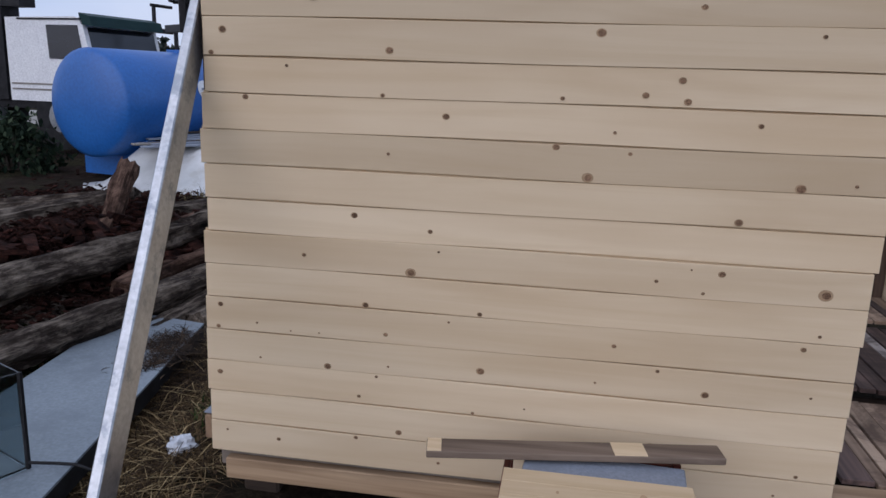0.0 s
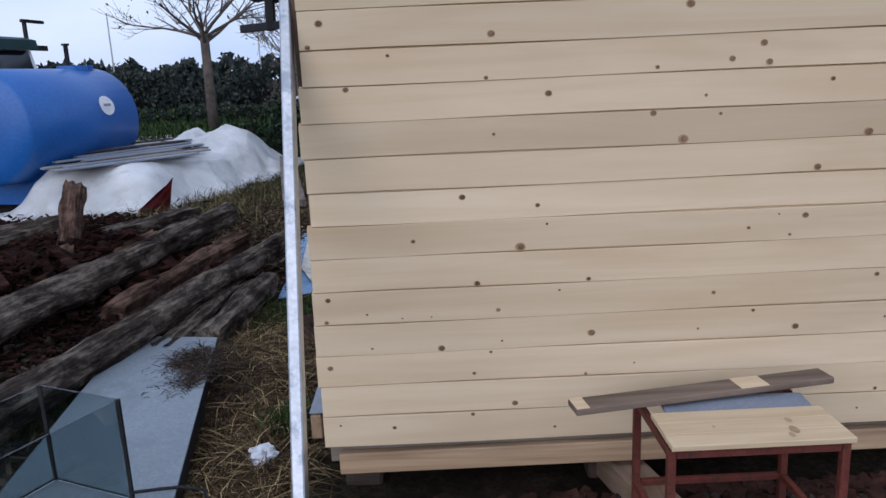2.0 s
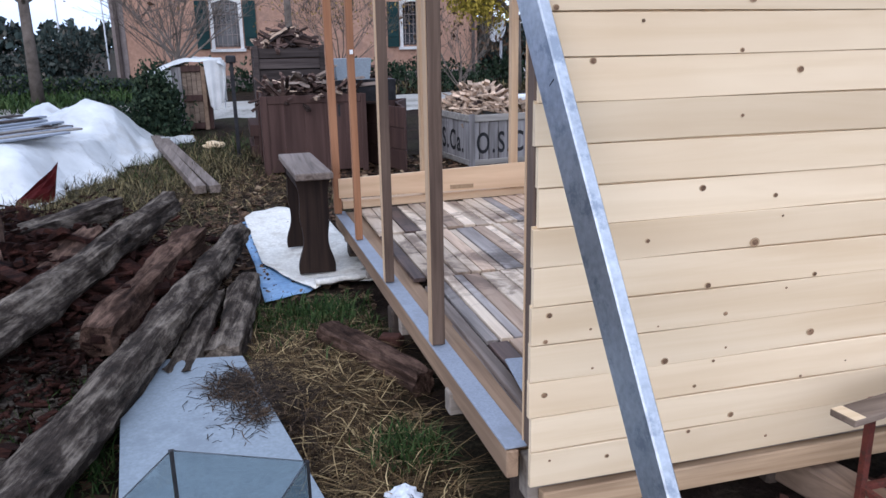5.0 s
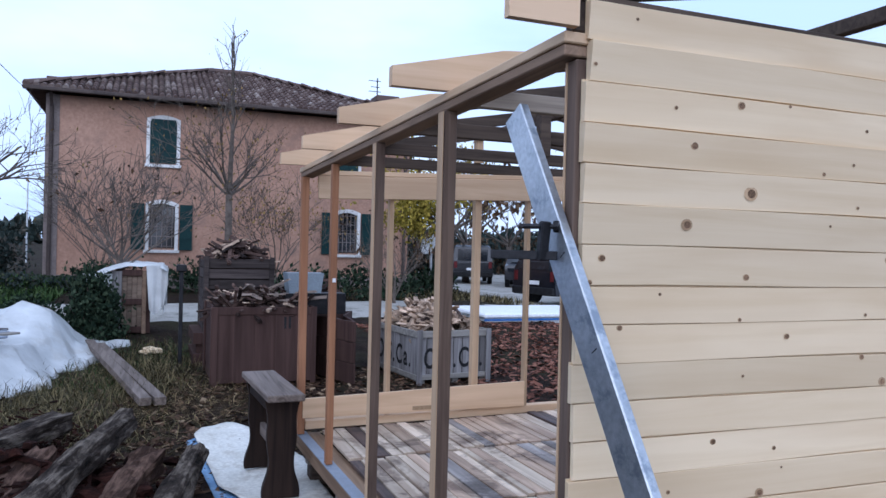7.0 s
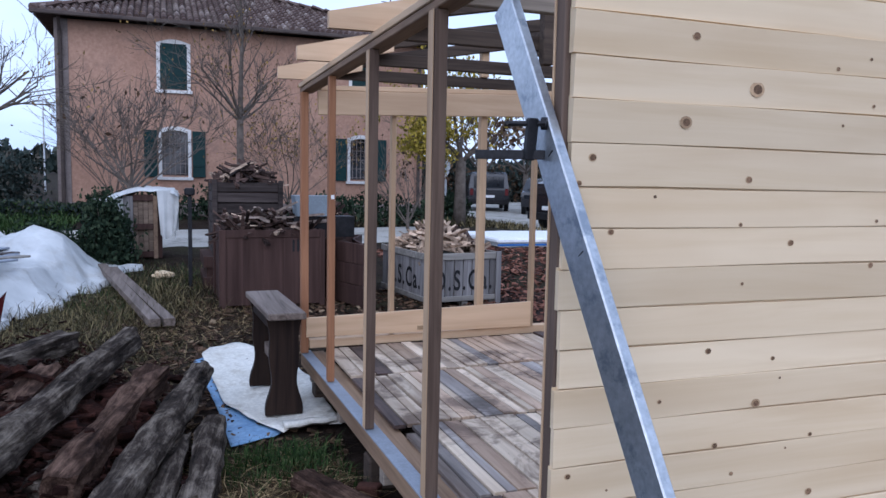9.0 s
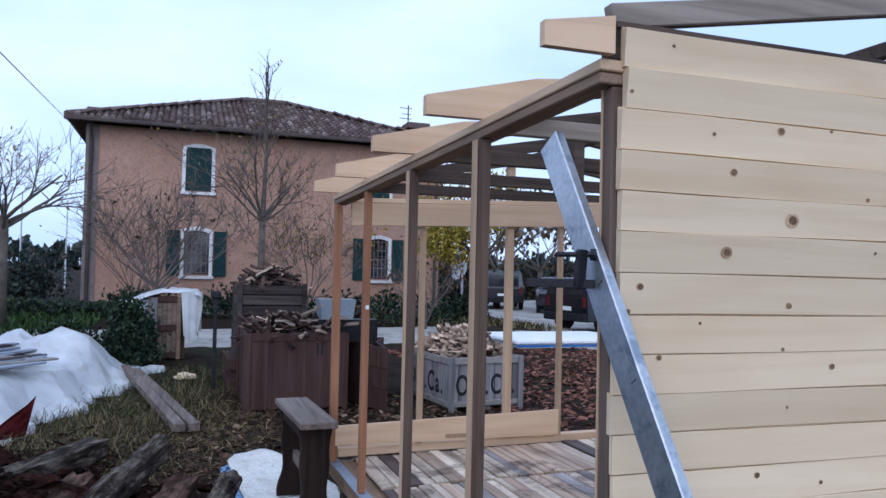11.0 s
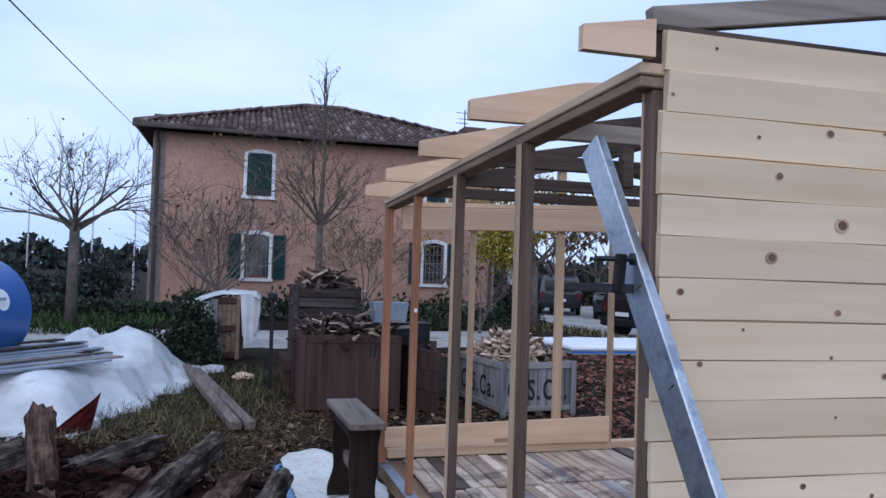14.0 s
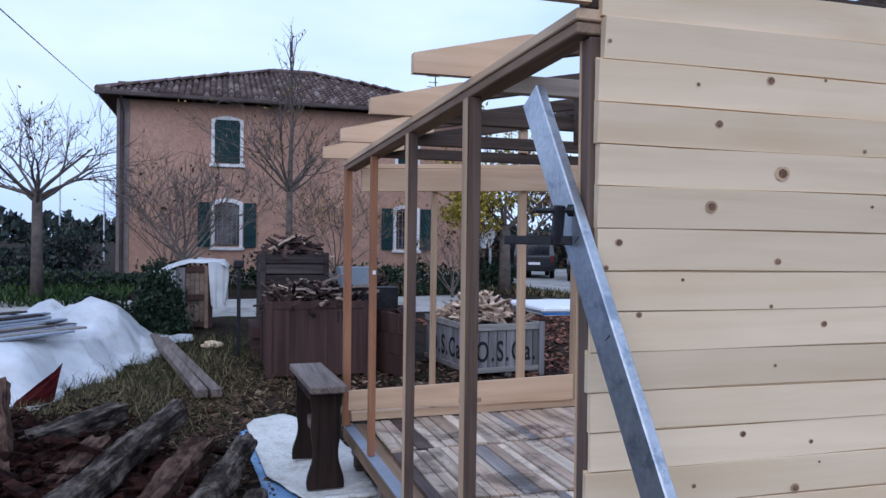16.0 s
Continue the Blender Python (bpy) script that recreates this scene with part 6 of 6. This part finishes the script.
bare_tree("bare_tree", -5.45, 17.0, 2.55, 4.6, 0.105, "leafless tree with wide spreading branches at the field's edge", 4, 10, 3, (120, 0.12, 0.04, M_LEAF_OCHRE, "few yellow leaves"), spreadout=1.5)
bare_tree("tall_bare_tree", -0.50, 17.6, 2.9, 4.7, 0.078, "tall slender bare tree before the farmhouse", 15, 9, 3, (260, 0.14, 0.032, M_LEAF_OCHRE, "few ochre leaves"), spreadout=0.70, leader=6.1)
bare_tree("small_bare_tree", -2.55, 12.9, 1.42, 2.9, 0.05, "small bare tree with upright twigs beside the cupboard", 9, 11, 3, (50, 0.1, 0.04, M_LEAF_BRN, "few withered leaves"), spreadout=0.75)
yellow_tree = bare_tree("yellow_tree", 4.9, 18.2, 2.1, 4.0, 0.14, "tree with the last yellow and brown leaves", 21, 6, 3, (1500, 0.2, 0.055, M_LEAF_GOLD, "yellow autumn leaves"), spreadout=1.0)
yrng = random.Random(43)
clump = []
for _ in range(60):
    clump.append(Vector((4.05 + yrng.gauss(0, 0.32), 17.9 + yrng.gauss(0, 0.3), 2.5 + yrng.gauss(0, 0.24))))
bm = bmesh.new()
for q in clump[::6]:
    tube(bm, [(4.88, 18.2, 1.95), (4.5, 18.1, 2.25), q], [0.035, 0.02, 0.006], 5, cap=False)
part("low_limb", bm, M_BARK, yellow_tree)
leaves_mesh(yellow_tree, clump, 2600, 0.13, 0.05, M_LEAF_GOLD, yrng, "leaf_clump", "dense golden-green leaves on a low limb")
bare_tree("bare_shrub", 3.0, 16.5, 0.75, 2.4, 0.035, "bare leggy shrub by the drive", 23, 9, 2, (120, 0.1, 0.05, M_LEAF_BRN, "few brown leaves"), spreadout=0.6)
bare_tree("bare_shrub", 0.7, 18.6, 1.0, 3.2, 0.04, "leggy shrub with yellowing leaves", 25, 11, 3, (900, 0.14, 0.03, M_LEAF_OCHRE, "yellowing leaves"), spreadout=0.8)
bare_tree("bare_shrub", -3.2, 20.6, 1.0, 3.4, 0.03, "thin bare shrub against the wall", 27, 13, 2, (90, 0.12, 0.03, M_LEAF_OCHRE, "few ochre leaves"), spreadout=0.55)
bare_tree("bare_tree", 13.6, 19.0, 1.6, 4.2, 0.09, "leafless thorny bush beyond the cabin", 31, 8, 3, (200, 0.2, 0.07, M_LEAF_BRN, "few brown leaves"), spreadout=0.8)
bare_tree("bare_tree", 11.8, 33.0, 2.0, 6.0, 0.15, "distant tree with rusty leaves", 33, 7, 3, (500, 0.35, 0.16, M_LEAF_BRN, "rust-brown leaves"))
bare_tree("bare_tree", 15.5, 36.0, 2.0, 5.5, 0.15, "distant tree with rusty leaves", 35, 7, 3, (400, 0.35, 0.16, M_LEAF_BRN, "rust-brown leaves"))


def shrub(name, cx, cy, rx, ry, h, n, size, mat, label, seed, base=0.0):
    """An evergreen bush: leaves on an uneven dome, over a dark core of twigs."""
    rg = random.Random(seed)
    z0 = ground_z(cx, cy) + base
    ob = holder(name, label, "bush", (cx, cy, z0))
    pts = []
    for _ in range(int(n / 6)):
        a, e, q = rg.uniform(0, 6.28), rg.uniform(0.0, 1.35), rg.uniform(0.55, 1.0)
        k = 1 + 0.35 * noise.noise((math.cos(a) * 2 + seed, math.sin(a) * 2, e * 2))
        pts.append(Vector((cx + rx * q * k * math.cos(a) * math.cos(e), cy + ry * q * k * math.sin(a) * math.cos(e), z0 + h * q * k * math.sin(e))))
    bm = bmesh.new()
    for p in pts[::9]:
        tube(bm, [(cx + (p.x - cx) * 0.1, cy + (p.y - cy) * 0.1, z0 - 0.03), (cx + (p.x - cx) * 0.6, cy + (p.y - cy) * 0.6, z0 + (p.z - z0) * 0.65), p], [0.015, 0.01, 0.004], 4, cap=False)
    part("twigs", bm, M_BARK, ob)
    leaves_mesh(ob, pts, n, 0.07, size, mat, rg, "leaves")
    return ob


shrub("evergreen_bush", -2.86, 12.05, 0.42, 0.38, 0.9, 5200, 0.035, M_LEAF, "dark evergreen bush beside the tarpaulin", 51)
shrub("evergreen_bush", -3.9, 14.2, 0.6, 0.4, 0.4, 1500, 0.035, M_LEAF, "low dark evergreen bush", 52)
shrub("evergreen_bush", -9.6, 9.4, 1.4, 0.7, 0.8, 2600, 0.06, M_LEAF, "rounded green bush beside the blue tank", 53)
shrub("evergreen_bush", -7.2, 9.0, 0.75, 0.5, 0.7, 1800, 0.05, M_LEAF, "rounded green bush beside the blue tank", 57)
shrub("low_hedge", 2.2, 18.2, 2.4, 0.8, 0.7, 2200, 0.06, M_LEAF, "low green shrubs along the drive", 54)
shrub("low_hedge", -0.6, 20.6, 1.6, 0.6, 0.8, 1500, 0.06, M_LEAF, "low green shrubs before the house", 55)
shrub("low_hedge", -3.0, 20.6, 1.2, 0.5, 0.7, 1000, 0.06, M_LEAF, "low green shrubs before the house", 58)
shrub("ivy_bush", 5.2, 20.0, 0.8, 0.6, 0.8, 900, 0.07, M_LEAF, "green bush by the house corner", 56)


def hedgerow(name, path, depth, h, n, size, mats, label, seed):
    """A long uneven hedge, as stuff."""
    rg = random.Random(seed)
    vs, fs = [], []
    for _ in range(n):
        t = rg.random() * (len(path) - 1)
        i = int(t)
        p = Vector(path[i]).lerp(Vector(path[i + 1]), t - i)
        hh = h * (0.62 + 0.5 * noise.noise((p.x * 0.35, p.y * 0.35, seed)) + 0.22 * noise.noise((p.x * 1.4, p.y * 1.4, seed)))
        c = Vector((p.x + rg.gauss(0, 0.3), p.y + rg.uniform(-0.5, 0.5) * depth, ground_z(p.x, p.y) + hh * rg.uniform(0, 1) ** 0.6))
        m = Euler((rg.uniform(0, 6.3), rg.uniform(0, 6.3), rg.uniform(0, 6.3))).to_matrix()
        s = size * rg.uniform(0.5, 1.5)
        b = len(vs)
        for x, y, z in ((-1, 0, 0), (0, 0.6, 0.15), (1, 0, 0), (0, -0.6, 0.15)):
            vs.append(c + m @ Vector((x, y, z)) * s)
        fs += [(b, b + 1, b + 2), (b, b + 2, b + 3)]
    ob = from_lists(name, vs, fs, mats[0])
    if len(mats) > 1:
        ob.data.materials.append(mats[1])
        ob.data.polygons.foreach_set("material_index", [1 if rg.random() < 0.3 else 0 for _ in fs])
    return tagged(ob, label, "hedge", kind="stuff")


# hedges and far woods share the leaf colour with haze mixed in
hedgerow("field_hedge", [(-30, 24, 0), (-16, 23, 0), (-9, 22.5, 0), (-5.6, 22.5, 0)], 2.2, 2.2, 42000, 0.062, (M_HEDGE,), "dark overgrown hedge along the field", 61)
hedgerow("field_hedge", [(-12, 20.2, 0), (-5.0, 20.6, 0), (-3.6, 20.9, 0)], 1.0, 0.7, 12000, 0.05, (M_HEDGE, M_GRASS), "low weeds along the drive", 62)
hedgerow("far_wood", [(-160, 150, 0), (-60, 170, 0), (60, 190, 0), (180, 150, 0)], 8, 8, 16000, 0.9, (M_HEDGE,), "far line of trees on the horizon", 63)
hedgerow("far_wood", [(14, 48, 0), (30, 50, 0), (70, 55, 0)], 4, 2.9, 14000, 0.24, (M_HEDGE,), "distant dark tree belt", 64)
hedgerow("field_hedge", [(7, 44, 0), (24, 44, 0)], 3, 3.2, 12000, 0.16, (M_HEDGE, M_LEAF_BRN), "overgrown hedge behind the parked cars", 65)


# ---- parked cars and other far things ----
def car(name, x, y, turn, ln, wd, ht, label):
    zg = ground_z(x, y) + 0.03
    ob = holder(name, label, "car", (x, y, zg))
    h = ln / 2
    side = [(-h, 0.32), (h, 0.32), (h, 0.75), (h - 0.1, 0.92), (h - 0.95, 1.02), (h - 1.5, ht - 0.06), (h - 1.8, ht), (-h + 0.45, ht), (-h + 0.12, ht - 0.1), (-h, 1.0)]
    bm = prism(side, -wd / 2, wd / 2)
    for v in bm.verts:
        if v.co.z > 1.05:
            v.co.y *= 0.86
    bmesh.ops.bevel(bm, geom=list(bm.edges), offset=0.035, segments=2, affect="EDGES")
    a = Matrix.Translation((x, y, zg)) @ Matrix.Rotation(radians(turn), 4, "Z")
    bm.transform(a)
    part("body", bm, M_CAR, ob, smooth=False)

    def put(n, b, mat, lab="", par=None):
        b.transform(a)
        return part(n, b, mat, par or ob, lab)

    put("rear_window", box(-h - 0.006, -h + 0.1, -wd * 0.36, wd * 0.36, 1.05, ht - 0.18), M_GLASS_DARK)
    put("windscreen", prism([(h - 0.98, 1.05), (h - 1.46, ht - 0.08), (h - 1.40, ht - 0.06), (h - 0.9, 1.05)], -wd * 0.38, wd * 0.38), M_GLASS_DARK)
    for s in (-1, 1):
        put("side_window", box(-h + 0.45, h - 1.65, s * wd * 0.455 - 0.01, s * wd * 0.455 + 0.01, 1.06, ht - 0.14), M_GLASS_DARK)
        put("tail_light", box(-h - 0.01, -h + 0.08, s * wd * 0.42 - 0.09, s * wd * 0.42 + 0.05, 0.72, 1.0), M_RED_CLOTH)
        put("headlight", box(h - 0.06, h + 0.012, s * wd * 0.36 - 0.13, s * wd * 0.36 + 0.13, 0.66, 0.82), M_GLASS_DARK)
        for xx in (-h + 0.75, h - 0.8):
            bm = bmesh.new()
            tube(bm, [(xx, s * (wd / 2 - 0.17), 0.33), (xx, s * (wd / 2 + 0.01), 0.33)], [0.33, 0.33], 18)
            w = put("wheel", bm, M_BLACK)
            bm = bmesh.new()
            tube(bm, [(xx, s * (wd / 2 - 0.1), 0.33), (xx, s * (wd / 2 + 0.02), 0.33)], [0.2, 0.2], 14)
            put("rim", bm, M_STEEL, par=w)
    put("number_plate", box(-h - 0.014, -h - 0.004, -0.26, 0.26, 0.62, 0.73, 0), M_WHITE, "blank white plate")
    put("number_plate", box(h + 0.004, h + 0.014, -0.26, 0.26, 0.50, 0.60, 0), M_WHITE, "blank white plate")
    put("bumper", box(-h - 0.05, -h + 0.1, -wd / 2 + 0.03, wd / 2 - 0.03, 0.34, 0.55, 0.02), M_BLACK)
    return ob


car("black_van", 12.2, 33.5, 70, 4.4, 1.85, 1.75, "black van parked on the drive seen from behind")
car("black_car", 13.5, 30.0, 240, 4.2, 1.8, 1.5, "black car parked on the drive")
car("dark_car", 10.1, 20.0, 15, 4.2, 1.75, 1.45, "dark car parked beyond the cabin")


def satellite_dish():
    ob = holder("satellite_dish", "white satellite dish on a pole beside the house", "dish", (4.9, 20.0, ground_z(4.9, 20)))
    bm = bmesh.new()
    c, ax = Vector((5.12, 20.0, 1.78)), Vector((-0.88, -0.30, 0.30)).normalized()
    pts = [c - ax * 0.10 + ax * 0.16 * (k / 6) ** 2 for k in range(7)]
    rad = [0.02 + 0.29 * k / 6 for k in range(7)]
    tube(bm, pts, rad, 24, cap=False)
    r = bmesh.ops.solidify(bm, geom=list(bm.faces), thickness=0.012)
    part("reflector", bm, M_WHITE, ob, smooth=True)
    bm = bmesh.new()
    tube(bm, [(5.18, 20.04, ground_z(4.9, 20) - 0.05), (5.18, 20.04, 1.78)], [0.04, 0.04], 8)
    part("pole", bm, M_STEEL, ob)
    part("feed_arm", beam(c - Vector((0, 0, 0.28)), c + ax * 0.40, 0.02, 0.02), M_STEEL, ob)


satellite_dish()


def white_sheet():
    z = ground_z(5.0, 14.2)
    ob = thing("white_roof_panel", bm_box(bm_box(bmesh.new(), 3.75, 6.4, 13.3, 15.2, z + 0.09, z + 0.19, 0.03), 3.85, 6.3, 13.4, 15.1, z - 0.04, z + 0.088), M_WHITE, "white insulated panel lying on the ground", "panel")
    part("blue_edge", box(3.75, 6.4, 13.285, 13.298, z + 0.05, z + 0.085), M_TANK, ob, "blue lower edge")


white_sheet()
bm = bmesh.new()
cable_pts = []
pa, pb = Vector((-3.72, 6.0, 3.47)) + (Vector((-3.72, 6.0, 3.47)) - Vector((-4.77, 22.0, 5.13))) * 1.2, Vector((-4.77, 21.9, 5.13))
for k in range(25):
    t = k / 24
    c = pa.lerp(pb, t)
    c.z -= 0.03 * math.sin(math.pi * t)
    cable_pts.append(c)
tube(bm, cable_pts, [0.006] * 25, 5)
thing("overhead_cable", bm, M_IRON, "black overhead cable running to the farmhouse eave", "cable")
for k, (x, y, h) in enumerate(((-12.5, 42, 5.2), (-9.2, 40, 4.9), (-7.8, 44, 5.0), (-17.5, 42, 5.3))):
    bm = bmesh.new()
    tube(bm, [(x, y, 0.2), (x, y, h)], [0.05, 0.035], 6)
    thing("distant_pole", bm, M_STEEL, "thin grey pole far across the field", "pole", "poles across the field")

# ---- straw, grass, leaves and rubble ----
grng = random.Random(77)


def blades(name, n, where, ln, width, mat, label, category, up=0.5, curl=0.6, lift=0.0):
    vs, fs = [], []
    for _ in range(n):
        x, y = where()
        if -1.12 < x < 2.05 and 2.27 < y < 5.9 or -1.9 < x < -1.0 and 4.8 < y < 7.2:
            continue
        z = ground_z(x, y) + lift + grng.uniform(0, 0.01)
        a, l = grng.uniform(0, 6.28), ln * grng.uniform(0.5, 1.4)
        e = up * grng.uniform(0.1, 1.4)
        d = Vector((math.cos(a) * math.cos(e), math.sin(a) * math.cos(e), math.sin(e)))
        sd = Vector((-math.sin(a), math.cos(a), 0)) * width * 0.5
        b = len(vs)
        p = Vector((x, y, z))
        bend = Vector((grng.uniform(-1, 1) * curl * l * 0.4, grng.uniform(-1, 1) * curl * l * 0.4, -curl * l * 0.28))
        m1, m2 = p + d * l * 0.5, p + d * l + bend
        m2.z = max(m2.z, ground_z(m2.x, m2.y) + 0.004)
        vs += [p - sd, p + sd, m1 + sd * 0.9, m1 - sd * 0.9, m2]
        fs += [(b, b + 1, b + 2, b + 3), (b + 3, b + 2, b + 4)]
    return tagged(from_lists(name, vs, fs, mat), label, category, kind="stuff")


def patch(*spots):
    def pick():
        cx, cy, sx, sy = grng.choice(spots)
        return grng.gauss(cx, sx), grng.gauss(cy, sy)
    return pick


blades("straw", 8000, patch((-1.48, 3.3, 0.15, 0.5), (-1.78, 4.08, 0.26, 0.14), (-1.82, 4.02, 0.2, 0.12), (-1.38, 2.6, 0.12, 0.4), (-1.58, 3.7, 0.15, 0.25)), 0.27, 0.0042, M_STRAW, "loose dry straw beside the cabin", "straw", 0.22, 0.5, 0.012)
blades("straw", 2600, patch((-2.1, 4.55, 0.4, 0.3), (-1.6, 8.1, 0.4, 0.4), (-2.2, 7.6, 0.25, 0.6), (-1.35, 2.0, 0.2, 0.4)), 0.20, 0.004, M_STRAW, "loose dry straw", "straw", 0.3, 0.4, 0.01)
blades("dead_grass", 9000, patch((-3.1, 7.0, 0.5, 0.5), (-2.9, 8.3, 0.3, 0.7), (-2.1, 10.2, 0.45, 0.7), (-3.6, 6.4, 0.5, 0.3), (-2.2, 9.0, 0.25, 0.5)), 0.22, 0.006, M_DEADGRASS, "matted dead grass", "grass", 0.8, 0.7)
blades("dead_grass", 9000, lambda: (grng.uniform(-3.4, -0.9), grng.uniform(1.6, 9.0)), 0.09, 0.005, M_DEADGRASS, "short trodden dead grass", "grass", 0.6, 0.6)
blades("green_grass", 6500, patch((-1.27, 2.95, 0.07, 0.09), (-2.55, 3.35, 0.12, 0.25), (-1.5, 4.45, 0.2, 0.25), (-1.5, 4.55, 0.25, 0.2), (-2.2, 10.8, 0.5, 0.6), (-2.7, 9.2, 0.3, 0.6)), 0.10, 0.007, M_GRASS, "tufts of green grass", "grass", 1.0, 0.5)
blades("field_grass", 9000, lambda: (grng.uniform(-12, -3.9), grng.uniform(15.6, 21)), 0.26, 0.03, M_GRASS, "green field grass behind the drive", "grass", 0.9, 0.5)
blades("field_grass", 3500, lambda: (grng.uniform(0.5, 7.5), grng.uniform(17.5, 21.5)), 0.22, 0.03, M_DEADGRASS, "rough grass along the drive", "grass", 0.9, 0.5)
chips("fallen_leaves", 7000, lambda: (grng.uniform(1.2, 7.5), grng.uniform(7.0, 13.2)), 0.05, M_FALLEN, "red-brown fallen leaves and brick crumbs", "leaves", 0.03, 0.12)
chips("fallen_leaves", 6500, lambda: (grng.uniform(-2.9, 1.5), grng.uniform(5.6, 9.6)), 0.042, M_LITTER, "brown fallen leaves on the mud", "leaves", 0.015, 0.1)
chips("fallen_leaves", 2200, lambda: (grng.uniform(-2.8, -1.1), grng.uniform(1.8, 5.6)), 0.035, M_LEAF_BRN, "brown fallen leaves on the mud", "leaves", 0.015, 0.1)
chips("rubble", 2600, lambda: (grng.gauss(1.4, 0.75), min(grng.gauss(1.95, 0.32), 2.27)), 0.05, M_BRICK, "broken brick rubble before the doorway", "rubble", 0.02, 0.6, long=1.4)
chips("rubble", 1500, lambda: (grng.uniform(-0.6, 2.4), grng.uniform(1.3, 2.25)), 0.026, M_STONE, "grey stone rubble before the doorway", "rubble", 0.02, 0.6, long=1.4)
blades("twig_litter", 1500, lambda: (grng.gauss(-1.88, 0.075), grng.gauss(3.38, 0.17)), 0.11, 0.004, M_TWIG, "dry twigs and needles on the panel", "litter", 0.12, 0.5, 0.132)
blades("twig_litter", 1500, lambda: (grng.gauss(-1.70, 0.07), grng.gauss(3.42, 0.22)), 0.13, 0.004, M_TWIG, "dry twigs and needles beside the panel", "litter", 0.25, 0.5, 0.03)
for x, y, s in ((0.55, 1.75, 0.07), (0.95, 1.85, 0.06), (1.3, 1.7, 0.08), (1.55, 1.9, 0.06), (0.75, 2.0, 0.05), (1.75, 2.05, 0.07)):
    crumple("broken_brick", (x, y, ground_z(x, y) + 0.01), s, M_BRICK, "broken red brick lying in the rubble", "brick", x * 7, 0.8)
thing("sleeper", beam((-0.02, 2.6, 0.05), (0.26, 1.55, 0.0), 0.13, 0.12, 0.01), M_GREY_Y, "old squared timber under the cabin's edge", "timber")
